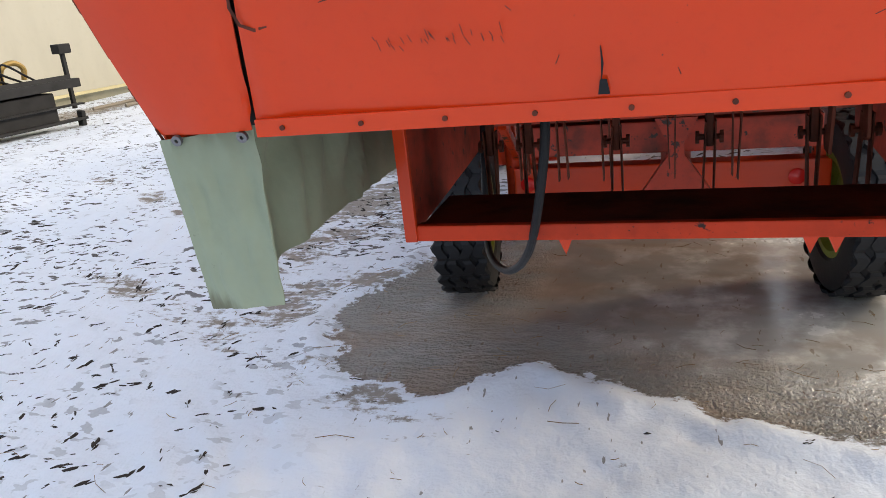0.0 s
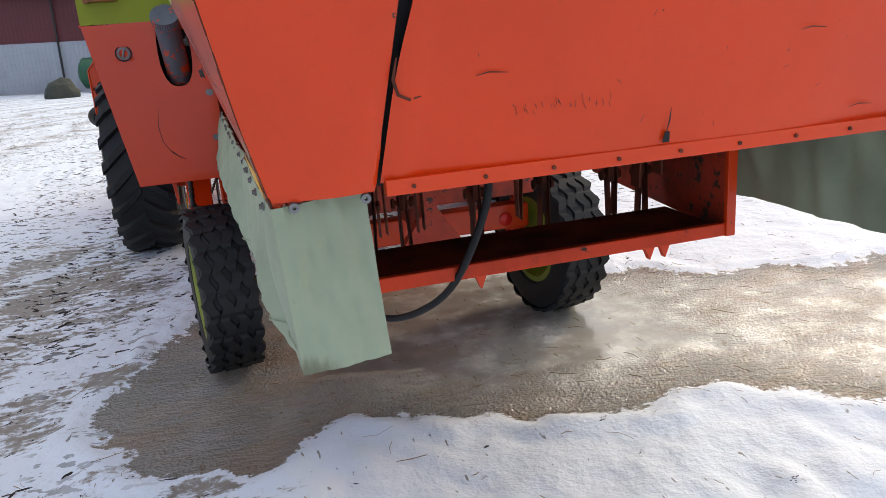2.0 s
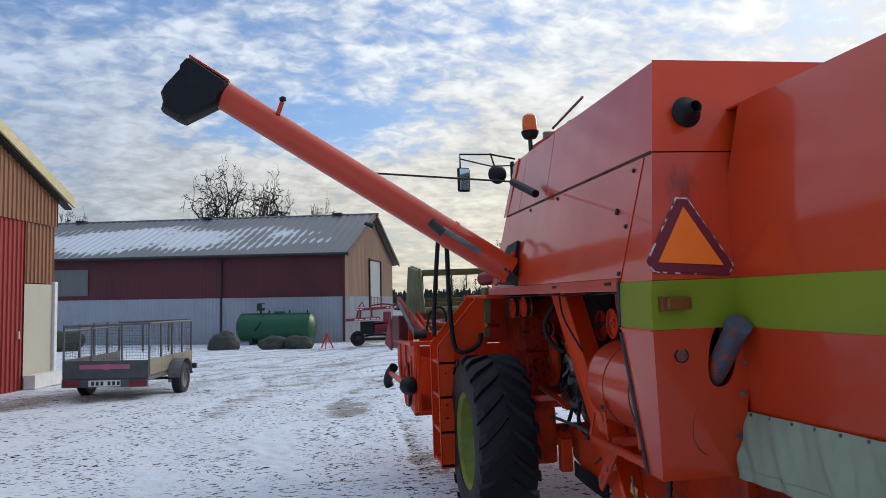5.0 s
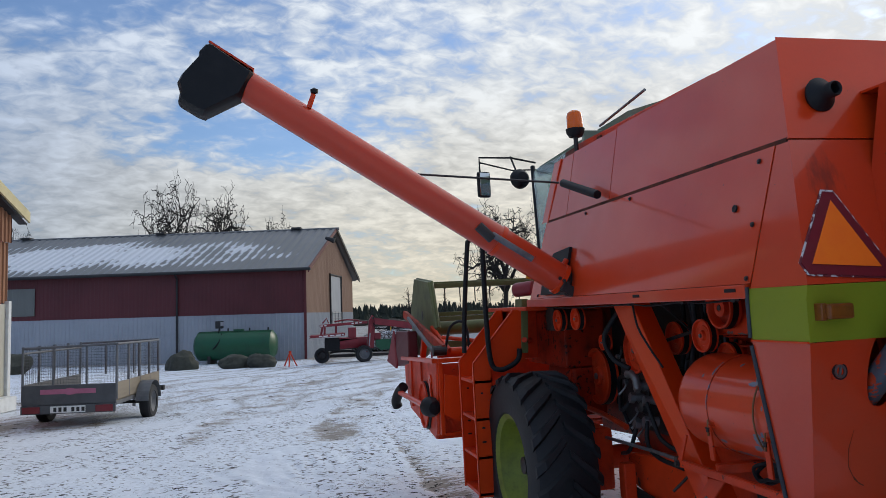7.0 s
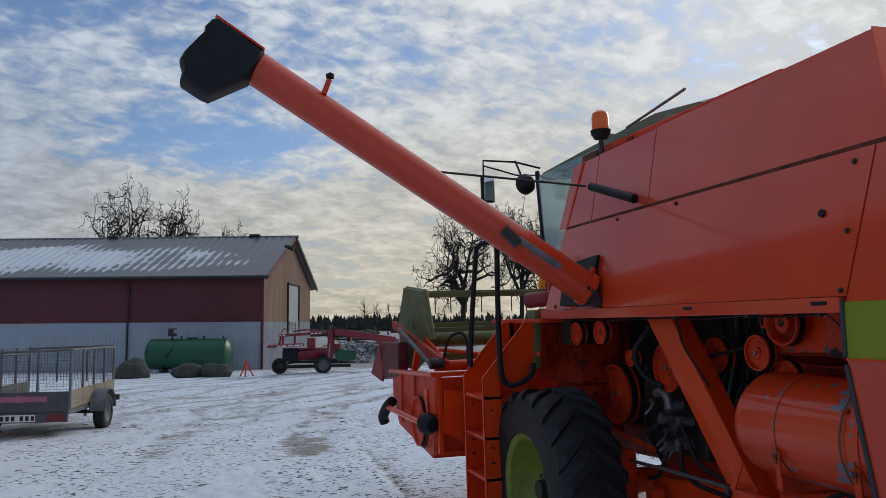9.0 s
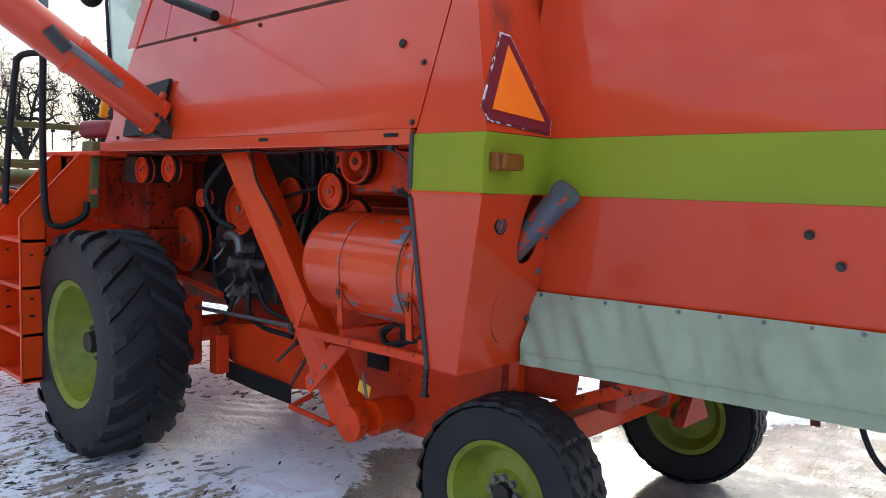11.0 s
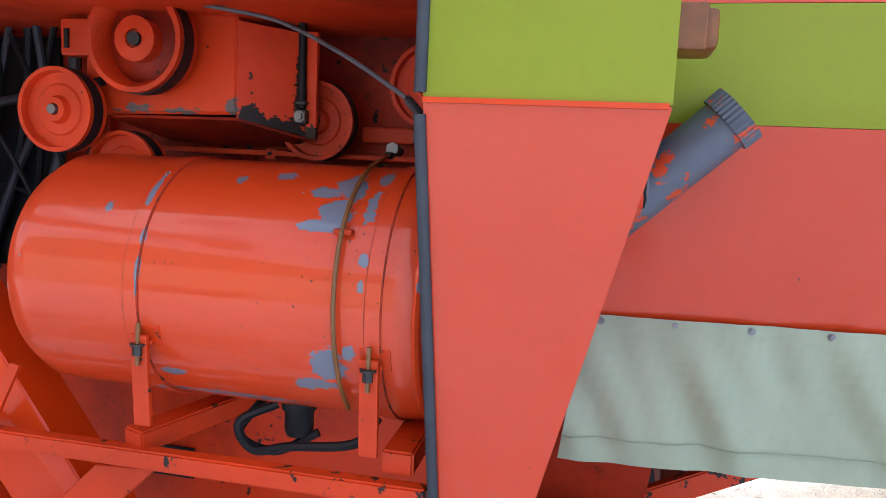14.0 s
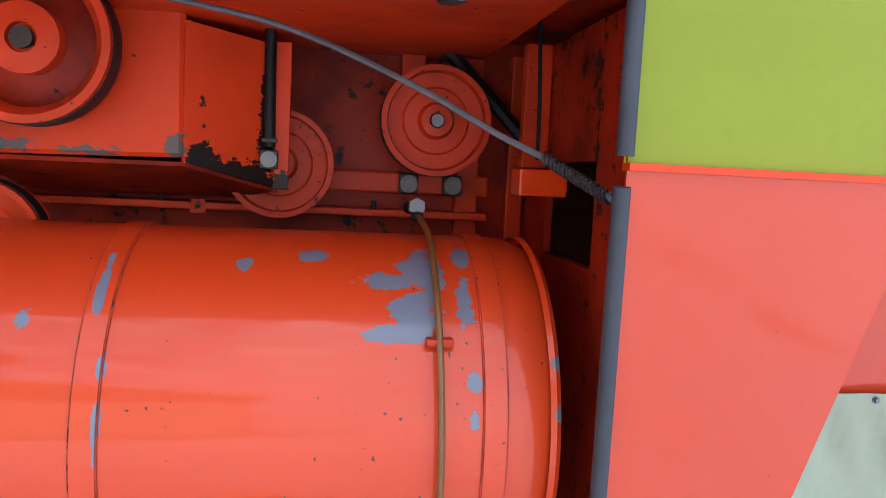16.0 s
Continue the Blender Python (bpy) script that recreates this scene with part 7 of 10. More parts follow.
def lower_bulk():
    """Orange panel below the stripe with the pipe's oblong hole through it."""
    b = bmesh.new()
    hc, hz, hw, hh = -0.935, 1.375, 0.062, 0.135
    hole = []
    for k in range(24):
        a = 2 * math.pi * k / 24
        hole.append((hc + hw * (abs(math.cos(a)) ** 0.8) * math.copysign(1, math.cos(a)), hz + hh * (abs(math.sin(a)) ** 0.8) * math.copysign(1, math.sin(a))))
    outer = []
    for k in range(24):
        a = 2 * math.pi * k / 24
        ca, sa = math.cos(a), math.sin(a)
        z = hz + (min(0.115, 1e9) if sa > 0 else 0.535) * max(-1, min(1, sa * 1.4142))
        xl = edge_x(z)
        x = hc + (-0.80 - hc if ca > 0 else hc - xl) * max(-1, min(1, ca * 1.4142))
        outer.append((x, z))
    hv = [b.verts.new((x, edge_y(z), z)) for x, z in hole]
    ov = [b.verts.new((x, edge_y(z), z)) for x, z in outer]
    for k in range(24):
        b.faces.new((hv[k], hv[(k + 1) % 24], ov[(k + 1) % 24], ov[k]))
    bmesh.ops.recalc_face_normals(b, faces=b.faces[:])
    bmesh.ops.solidify(b, geom=b.faces[:], thickness=0.004)
    return b


part("bulkhead_lower_panel", lower_bulk(), M_ORANGE_SHEEN, combine, "orange lower bulkhead panel, scraped")
FRONT_Y = 3.468


def side_panel(z0, z1, name, mat, label):
    def fn(i, j):
        z = z0 + (z1 - z0) * j
        return (edge_x(z), edge_y(z) + (FRONT_Y - 0.03 * (1.49 - min(z, 1.49)) / 0.65 - edge_y(z)) * i, z)
    return part(name, sheet(fn, 4, 4, 0.004), mat, combine, label)


side_panel(Z_GR0, Z_GR1, "corner_stripe_panel", M_GREEN, "olive-green corner panel")
side_panel(0.84, Z_GR0 - 0.002, "corner_lower_panel", M_ORANGE_SHEEN, "tapering orange corner panel")
lip = bmesh.new()
span((-1.256, 3.14, 1.486), (-1.236, FRONT_Y, 1.494), 0.001, bm=lip)
part("panel_lip", lip, M_ORANGE, combine)
part("edge_rubber", tube([(-1.252, FRONT_Y + 0.004, 1.50), (-1.252, FRONT_Y + 0.004, 1.70)], 0.009, 14, curve=0), M_EDGE, combine, "blue-black rubber edge strip", smooth=True)
part("edge_rubber", tube([(-1.250, FRONT_Y + 0.004, 1.47), (-1.170, FRONT_Y - 0.026, 0.84)], 0.009, 14, curve=0), M_EDGE, combine, "blue-black rubber edge strip", smooth=True)
part("panel_foot", plate([(-1.166, 3.30, 0.84), (-1.166, 3.44, 0.84), (-1.02, 3.44, 0.84), (-0.80, 3.30, 0.84)], 0.004), M_ORANGE_OLD, combine)

# triangle
def bulk_pt(x, z, off=0.004):
    return Vector((x, edge_y(z) - off, z))


def tri_plate(name, size, off, mat, parent, label, cut=0.0):
    cx, cz = -1.060, 1.842
    pts = []
    for k in range(3):
        a = radians(90 + 120 * k - 4)
        v = Vector((math.cos(a), math.sin(a))) * size / math.sqrt(3)
        if cut:
            for s in (-1, 1):
                d = radians(90 + 120 * k - 4 + s * 90)
                w = v * (1 - cut) + Vector((math.cos(d), math.sin(d))) * size * cut * 0.5
                pts.append(w)
        else:
            pts.append(v)
    if cut:
        pts = [pts[i] for i in (0, 1, 2, 3, 4, 5)]
    poly = [bulk_pt(cx + p.x, cz + p.y, off) for p in pts]
    return part(name, plate(poly, 0.003, flip=False), mat, parent, label)


tri = tri_plate("warning_triangle", 0.412, 0.010, M_SILVER, combine, "slow-vehicle triangle with flaked silver edge", 0.13)
tri_plate("red_border", 0.392, 0.0135, M_DARKRED, tri, "dark red border", 0.12)
tri_plate("orange_field", 0.285, 0.017, M_REFLECT, tri, "fluorescent orange field")
# lamp, catch, pipe, funnel
lampo = part("marker_lamp_base", span((-1.222, 3.098, 1.567), (-1.20, 3.138, 1.628), 0.004), M_AMBERBROWN, combine)
part("marker_lamp", span((-1.205, 3.082, 1.570), (-1.10, 3.136, 1.625), 0.010), M_AMBERBROWN, combine, "amber-brown marker lamp", smooth=False)
cat = bmesh.new()
span((-1.150, 3.160, 1.352), (-1.090, 3.172, 1.412), 0.003, bm=cat)
cl_ = part("catch", cat, M_ORANGE_OLD, combine, "recessed round catch")
part("catch_rim", lathe([(0.026, -0.003), (0.031, -0.003), (0.031, 0.004), (0.026, 0.004)], (-1.120, 3.161, 1.382), (0, -1, 0), 20), M_BLACK, cl_)
part("catch_ring", lathe([(0.016, -0.004), (0.024, -0.004), (0.024, 0.006), (0.016, 0.006)], (-1.120, 3.161, 1.382), (0, -1, 0), 20), M_STEEL, cl_)
part("catch_key", box((-1.120, 3.157, 1.382), (0.008, 0.008, 0.034), (0, 15, 0), 0.002), M_STEEL, cl_)
# black sheet added for the darkness behind the pipe's hole
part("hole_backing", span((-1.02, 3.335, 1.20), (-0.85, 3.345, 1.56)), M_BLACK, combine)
p0, p1 = Vector((-0.93, 3.30, 1.235)), Vector((-0.942, 3.032, 1.488))
pdir = (p1 - p0).normalized()
pipe = part("exhaust_pipe", cyl(p0, p1, 0.046, seg=28), M_EXH, combine, "blue-grey pipe with flaking orange paint", smooth=True)
q = pdir.to_track_quat("Z", "Y").to_matrix()
cap = plate([p1 + q @ Vector((r * math.cos(a), r * math.sin(a), 0.030)) for a, r in ((2 * math.pi * k / 72, 0.0525 if k % 2 else 0.0500) for k in range(72))], 0.032)
if sum((v.co - p1).dot(pdir) for v in cap.verts) / len(cap.verts) > 0.030:
    bmesh.ops.translate(cap, vec=-0.032 * pdir, verts=cap.verts)
part("pipe_cap", cap, M_EXH, pipe, "grey ribbed cap")
fb = lathe([(0.001, 0.0), (0.066, 0.0), (0.070, 0.012), (0.044, 0.035), (0.030, 0.055), (0.031, 0.088), (0.027, 0.095), (0.021, 0.088), (0.021, 0.04), (0.001, 0.035)], (-0.945, 3.345, 2.446), (0.05, -1, 0.05), 28)
part("air_funnel", fb, M_BLACK, combine, "black rubber air outlet funnel", smooth=True)

# -- upper body side --


def upper_side(sign, z0, z1, y0, y1, nu=10, nv=3, off=0.0):
    def fn(i, j):
        z = z0 + (z1 - z0) * j
        a = y0(z) if callable(y0) else y0
        c = y1(z) if callable(y1) else y1
        y = a + (c - a) * i
        p = (side_x(z) - off, y, z)
        return p if sign < 0 else mirror_x(p)
    return sheet(fn, nu, nv, 0.004)


front_edge = lambda z: 6.07 - 0.30 * (z - 1.70)
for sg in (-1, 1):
    part("side_corner_post", upper_side(sg, Z_GR1 + 0.001, 2.25, bulk_y, lambda z: bulk_y(z) + 0.32 - 0.45 * (z - 1.70), 2, 4), M_ORANGE_SHEEN, combine, "orange corner panel")
    part("side_panel_lower", upper_side(sg, 1.715, 2.250, lambda z: bulk_y(z) + 0.323 - 0.45 * (z - 1.70), front_edge, 16, 6, 0.004), M_ORANGE_SHEEN, combine,
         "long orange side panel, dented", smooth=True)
    part("side_panel_rear", upper_side(sg, 2.262, 2.705, bulk_y, 4.885), M_ORANGE_SHEEN, combine, "orange hinged side cover")
    part("side_panel_middle", upper_side(sg, 2.262, 2.695, 4.893, 5.545), M_ORANGE_SHEEN, combine)
    part("side_panel_front", upper_side(sg, 2.262, 2.69, 5.553, lambda z: 6.02 - 0.25 * (z - 2.25)), M_ORANGE_SHEEN, combine)
    b = bmesh.new()
    xs_ = -1.252 if sg < 0 else 2 * XC + 1.252
    span((xs_ - 0.012, 3.47, 1.655), (xs_ + 0.05, 6.10, 1.712), 0.005, bm=b)
    part("deck_rail", b, M_ORANGE_SHEEN, combine, "orange deck rail")
    gap = bmesh.new()
    xx_ = side_x(2.256) if sg < 0 else 2 * XC - side_x(2.256)
    span((xx_ - 0.001, 3.31, 2.240), (xx_ + 0.02, 5.88, 2.268), bm=gap)
    part("seam_backing", gap, M_RUSTY, combine)
    for y in (4.889, 5.549):
        q0, q1 = (side_x(2.262) + 0.012, y, 2.262), (side_x(2.69) + 0.012, y, 2.69)
        if sg > 0:
            q0, q1 = mirror_x(q0), mirror_x(q1)
        part("panel_gap", tube([q0, q1], 0.008, 6, curve=0), M_RUSTY, combine)
part("body_roof", plate([(-1.045, 3.44, 2.705), mirror_x((-1.045, 3.44, 2.705)), mirror_x((-1.045, 5.75, 2.69)), (-1.045, 5.75, 2.69)], 0.02), M_ORANGE, combine)
part("deck_floor", span((-1.22, 3.5, 1.67), (2 * XC + 1.22, 6.05, 1.70)), M_ORANGE_OLD, combine)
part("body_front", plate([(-1.24, 6.06, 1.70), mirror_x((-1.24, 6.06, 1.70)), mirror_x((-1.06, 5.76, 2.69)), (-1.06, 5.76, 2.69)], 0.02), M_ORANGE, combine)
hb = bmesh.new()
lathe([(0.001, 0.0), (0.016, 0.0), (0.016, 0.006), (0.001, 0.006)], (side_x(2.031) - 0.007, 3.597, 2.031), (-1, 0, 0.2), 18, bm=hb)
part("side_plug", hb, M_BLACK, combine, "black round plug")
for y, z in ((3.478, 1.735), (3.462, 2.205), (3.47, 1.95), (5.35, 1.735), (5.9, 1.735), (4.6, 2.228), (5.2, 2.228)):
    part("panel_bolt", bolt((side_x(z) - 0.006, y, z), (-1, 0, 0.2), 0.0075, 0.005), M_DARKSTEEL, combine)


# -- dents, scratches and edge wear of the hood --
def rear_pt(x, z, off=0.0095):
    i = (x - SLOT_L) / (SLOT_R - SLOT_L)
    return (x, hood_rear(z) - 0.012 * math.sin(math.pi * min(max(i, 0), 1)) - off, z)


def side_pt(y, z, off=0.006):
    return (hood_x(y, z) - off, y, z)


rng = random.Random(8)
RN, SN = (0, -1, -0.28), (-1, 0, -0.2)
sc = bmesh.new()
for k in range(26):
    x, z = -0.385 + 0.0065 * k + rng.uniform(-.006, .006), 1.262 + rng.uniform(-0.006, 0.012)
    ln = rng.uniform(0.004, 0.014)
    ribbon([rear_pt(x, z), rear_pt(x - ln * rng.uniform(0.1, 0.6), z + ln)], 0.0024, RN, sc)
for k in range(10):
    x, z = rng.uniform(-0.55, 0.3), rng.uniform(1.2, 1.46)
    ribbon([rear_pt(x, z), rear_pt(x + rng.uniform(-.012, .012), z + rng.uniform(0.004, 0.014))], 0.0026, RN, sc)
tagged(part("scratches", sc, M_SCRATCH, combine, "fine dark scratches in the paint"), kind="stuff")
bm_ = bmesh.new()
ribbon([rear_pt(-0.118, 1.246), rear_pt(-0.117, 1.225), rear_pt(-0.119, 1.206)], 0.003, RN, bm_)
part("torn_mark", bm_, M_BLACK, combine)
part("torn_mark", plate([rear_pt(-0.124, 1.188), rear_pt(-0.110, 1.188), rear_pt(-0.113, 1.206), rear_pt(-0.121, 1.206)], 0.001), M_BLACK, combine, "small dark torn mark")
pits = bmesh.new()
for k in range(12):
    a, r = rng.uniform(0, 6.28), 0.018 * math.sqrt(rng.random())
    x, z = -0.715 + r * math.cos(a), 1.262 + r * math.sin(a) * 1.3
    yy = hood_rear(z)
    cyl((x, yy - 0.001, z), (x, yy - 0.0075, z), 0.0024, seg=7, bm=pits)
tagged(part("pits", pits, M_SCRATCH, combine, "cluster of small rusty pits"), kind="stuff")
# torn lip beside the slot, its bolt and curl
lip_ = bmesh.new()
ribbon([rear_pt(-0.566, 1.36, 0.010), rear_pt(-0.572, 1.33, 0.012), rear_pt(-0.565, 1.308, 0.012), rear_pt(-0.548, 1.300, 0.010), rear_pt(-0.53, 1.303, 0.007)], 0.005, RN, lip_)
part("torn_lip", lip_, M_RUSTY, combine, "curled torn edge beside the slot")
part("panel_screw", bolt(rear_pt(-0.475, 1.472, 0.005), (0, -1, 0), 0.010, 0.008), M_STEEL, combine)
cr = bmesh.new()
ribbon([rear_pt(-0.45, 1.468), rear_pt(-0.40, 1.474), rear_pt(-0.36, 1.470), rear_pt(-0.33, 1.474)], 0.004, RN, cr)
part("crack", cr, M_RUSTY, combine, "short dark crack in the paint")
for k, (x, z) in enumerate(((-0.45, 1.325), (0.1, 1.35), (0.25, 1.21))):
    part("scuff", ribbon([rear_pt(x, z), rear_pt(x + 0.02, z + 0.004), rear_pt(x + 0.05, z + 0.001)], 0.0025, RN, bmesh.new()), M_RUSTY, combine)
edge = bmesh.new()
for k in range(16):
    z0, z1 = 1.155 + 0.021 * k, 1.155 + 0.021 * (k + 1)
    w = rng.choice((0.0006, 0.0012, 0.0022))
    p0_, p1_ = [Vector((hood_x(hood_rear(z), z) - 0.002, hood_rear(z) - 0.002, z)) for z in (z0, z1)]
    tube([p0_, p1_], w, 5, bm=edge, curve=0)
part("corner_edge", edge, M_RUSTY, combine, "rust-brown worn corner edge")
hs = bmesh.new()
ribbon([side_pt(1.305, 1.332), side_pt(1.20, 1.334), side_pt(1.03, 1.331)], 0.003, SN, hs)
ribbon([side_pt(1.571, 1.211), side_pt(1.40, 1.216), side_pt(1.20, 1.224), side_pt(1.06, 1.229)], 0.003, SN, hs)
ribbon([side_pt(1.391, 1.257), side_pt(1.365, 1.266), side_pt(1.33, 1.265), side_pt(1.304, 1.251)], 0.0025, SN, hs)
for k in range(14):
    y, z = 1.04 + rng.random() * 0.05, 1.20 + 0.012 * k
    ribbon([side_pt(y + rng.uniform(0.02, 0.06), z + 0.003), side_pt(y, z)], 0.0022, SN, hs)
for y, z in ((1.217, 1.312), (1.205, 1.303), (1.19, 1.294), (1.18, 1.285)):
    ribbon([side_pt(y + 0.02, z), side_pt(y - 0.02, z + 0.002)], 0.002, SN, hs)
tagged(part("side_scuffing", hs, M_SCRATCH, combine, "dark scrapes along the hood side"), kind="stuff")
for y, z in ((2.245, 1.405), (2.164, 1.32)):
    part("panel_screw", bolt(side_pt(y, z, 0.004), (-1, 0, -0.2), 0.010, 0.008), M_DARKSTEEL, combine)
for x, z in ((-0.828, 1.207), (-0.828, 1.34), (-0.828, 1.02)):
    part("panel_screw", bolt((x, edge_y(z) - 0.004, z), (0, -1, 0), 0.010, 0.008), M_STEEL, combine)
bs = bmesh.new()
ribbon([bulk_pt(-1.032, 1.16, 0.0046), bulk_pt(-1.047, 1.09, 0.0046), bulk_pt(-1.04, 1.02, 0.0046), bulk_pt(-1.01, 0.97, 0.0046), bulk_pt(-0.98, 0.945, 0.0046)], 0.003, (0, -1, 0.2), bs)
ribbon([bulk_pt(-1.02, 0.985, 0.0048), bulk_pt(-0.99, 0.955, 0.0048), bulk_pt(-0.965, 0.94, 0.0048)], 0.007, (0, -1, 0.2), bs)
part("curved_scrape", bs, M_RUSTY, combine, "curved dark scrape on the bulkhead")
for y0, y1 in ((4.42, 4.35), (3.605, 3.527)):
    part("latch_slot", span((-1.267, y1, 1.683), (-1.255, y0, 1.698), 0.002), M_BLACK, combine, "black latch slot under the side panel")
part("corner_lid", span((-1.22, 3.18, 1.703), (0.45, 3.56, 1.711)), M_GRIME_SHADE, combine)


# -- straw tray, tines and rear underside --
tray = bmesh.new()
span((-0.575, 1.63, 0.818), (0.435, 1.88, 0.828), bm=tray)
span((-0.575, 1.61, 0.808), (0.435, 1.638, 0.838), 0.004, bm=tray)
part("straw_tray", tray, M_RUSTY, combine, "dark rusty straw tray with orange lip")
part("tray_lip", span((-0.59, 1.592, 0.806), (0.45, 1.612, 0.842), 0.004), M_ORANGE_OLD, combine, "orange tray lip")
for x, s in ((-0.585, -1), (0.445, 1)):
    w = plate([(x, 1.60, 0.812), (x, 2.35, 0.86), (x, 2.45, 1.30), (x, 1.70, 1.30), (x, 1.60, 1.12)], 0.006)
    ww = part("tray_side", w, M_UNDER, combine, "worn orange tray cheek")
    part("cheek_flange", span((x - 0.014, 1.585, 0.806), (x + 0.014, 1.60, 1.14), 0.003), M_ORANGE, ww)
    for z in (0.86, 0.98, 1.1):
        part("cheek_bolt", bolt((x + s * 0.004, 1.66, z), (s, 0, 0), 0.009, 0.006), M_RUSTY, ww)
for x in (-0.27, 0.20, 0.245):
    part("hook", plate([(x, 1.63, 0.81), (x + 0.035, 1.63, 0.81), (x + 0.018, 1.63, 0.768)], 0.02), M_ORANGE, combine)
rk = part("side_rack", tube([(0.47, 1.95, 0.72), (0.655, 1.95, 0.72), (0.655, 1.95, 0.92), (0.47, 1.95, 0.95)], 0.012, 8, curve=0), M_ORANGE, combine)
part("rack_pin", tube([(0.655, 1.95, 0.84), (0.71, 1.95, 0.84)], 0.006, 6, curve=0), M_ORANGE, rk)
rng = random.Random(4)
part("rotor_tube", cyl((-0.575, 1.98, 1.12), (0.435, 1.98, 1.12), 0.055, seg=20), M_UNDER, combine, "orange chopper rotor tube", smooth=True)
for y, z, low, places in ((1.90, 0.954, 0.794, [-0.462, -0.368, -0.16, 0.046, 0.261, 0.363]), (2.32, 1.06, 0.745, [-0.461, -0.346, -0.218, -0.035, 0.139])):
    for x in places:
        hang = part("knife_hanger", box((x, y, z + 0.012), (0.017, 0.03, 0.085), (0, 0, rng.uniform(-8, 8)), 0.005), M_RUSTY, combine, "rusty knife hanger")
        part("hanger_bolt", cyl((x - 0.030, y, z - 0.01), (x + 0.030, y, z - 0.01), 0.007, seg=6), M_RUSTY, hang)
        for dx in (-0.026, 0.026):
            part("hanger_washer", cyl((x + dx - 0.004, y, z - 0.01), (x + dx + 0.004, y, z - 0.01), 0.015, seg=10), M_RUSTY, hang)
        for dx in (-0.011, 0.011):
            end = low + rng.uniform(-0.015, 0.03)
            part("knife", box((x + dx, y - 0.006, (z + 0.03 + end) / 2), (0.004, 0.032, z + 0.03 - end), (rng.uniform(-4, 4), rng.uniform(-2.5, 2.5), 0), 0.0012), M_RUSTY, hang)
for k, x in enumerate((0.27, 0.33)):
    part("hanging_blade", box((x, 1.76, 1.06), (0.007, 0.044, 0.26 - 0.06 * (k % 2)), (rng.uniform(-3, 3), rng.uniform(-3, 3), 0), 0.002), M_RUSTY, combine, "wide rusty hanging blade")
part("walker_body", span((-0.56, 2.75, 0.98), (0.42, 5.6, 1.62), 0.02), M_RUSTY, combine)
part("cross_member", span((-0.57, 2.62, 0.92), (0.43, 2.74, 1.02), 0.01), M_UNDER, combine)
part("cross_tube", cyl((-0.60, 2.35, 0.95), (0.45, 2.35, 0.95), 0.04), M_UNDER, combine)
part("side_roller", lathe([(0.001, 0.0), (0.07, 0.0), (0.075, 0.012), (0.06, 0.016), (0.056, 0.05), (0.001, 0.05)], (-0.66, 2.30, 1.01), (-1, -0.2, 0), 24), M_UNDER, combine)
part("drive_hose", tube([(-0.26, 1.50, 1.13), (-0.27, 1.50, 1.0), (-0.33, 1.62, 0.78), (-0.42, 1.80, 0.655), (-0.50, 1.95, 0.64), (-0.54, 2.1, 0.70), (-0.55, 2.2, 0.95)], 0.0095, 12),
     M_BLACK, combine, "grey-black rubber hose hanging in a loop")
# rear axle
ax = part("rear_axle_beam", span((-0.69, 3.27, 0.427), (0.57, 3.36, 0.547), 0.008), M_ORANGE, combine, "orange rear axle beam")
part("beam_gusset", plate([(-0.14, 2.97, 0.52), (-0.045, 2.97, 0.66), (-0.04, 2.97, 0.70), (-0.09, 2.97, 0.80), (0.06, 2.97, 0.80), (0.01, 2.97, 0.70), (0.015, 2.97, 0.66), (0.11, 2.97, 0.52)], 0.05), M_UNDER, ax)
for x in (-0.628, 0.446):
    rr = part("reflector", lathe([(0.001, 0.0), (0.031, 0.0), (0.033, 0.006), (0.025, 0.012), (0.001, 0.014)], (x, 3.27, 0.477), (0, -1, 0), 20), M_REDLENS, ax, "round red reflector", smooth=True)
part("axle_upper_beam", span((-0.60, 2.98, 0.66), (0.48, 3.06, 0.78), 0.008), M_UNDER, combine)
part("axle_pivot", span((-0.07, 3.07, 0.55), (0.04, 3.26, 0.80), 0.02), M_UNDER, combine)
for x in (-0.66, 0.5):
    s = -1 if x < 0 else 1
    part("kingpin", cyl((x + s * 0.04, 3.34, 0.34), (x + s * 0.04, 3.34, 0.64), 0.035), M_ORANGE_OLD, combine)
    part("stub_axle", cyl((x, 3.26, REAR_R), (x + s * 0.15, 3.25, REAR_R), 0.03), M_DARKSTEEL, combine)
    part("beam_drop", span((x - 0.03, 3.29, 0.36), (x + 0.03, 3.34, 0.44), 0.006), M_ORANGE_OLD, ax)
part("tie_rod", tube([(-0.62, 3.42, 0.40), (0.46, 3.42, 0.40)], 0.014, 8, curve=0), M_DARKSTEEL, combine)
part("ram", cyl((0.0, 3.45, 0.46), (0.40, 3.45, 0.47), 0.03), M_ORANGE_OLD, combine)
for x in (-0.70, 0.53):
    zt = 1.10 if x < 0 else 1.65
    b = plate([(x, 3.10, 0.70), (x, 5.3, 0.55), (x, 5.6, 0.75), (x, 5.6, zt), (x, 3.30, zt), (x, 3.05, 1.06)], 0.012)
    part("chassis_cheek", b, M_GRIME_SHADE, combine, "greasy orange chassis side plate, darkened for shade")
part("shoe_bottom", plate([(-0.66, 3.2, 0.80), (0.5, 3.2, 0.80), (0.5, 5.4, 0.62), (-0.66, 5.4, 0.62)], 0.02), M_GRIME_SHADE, combine)
part("axle_drop", beam((-0.72, 3.36, 0.55), (-0.72, 3.36, 0.86), 0.07, 0.05, up=(0, 1, 0)), M_ORANGE_CHIP, combine, "orange axle drop leg")
part("axle_brace", beam((-0.68, 3.32, 0.60), (-0.62, 2.78, 0.84), 0.03, 0.05), M_ORANGE_CHIP, combine, "orange diagonal axle brace")
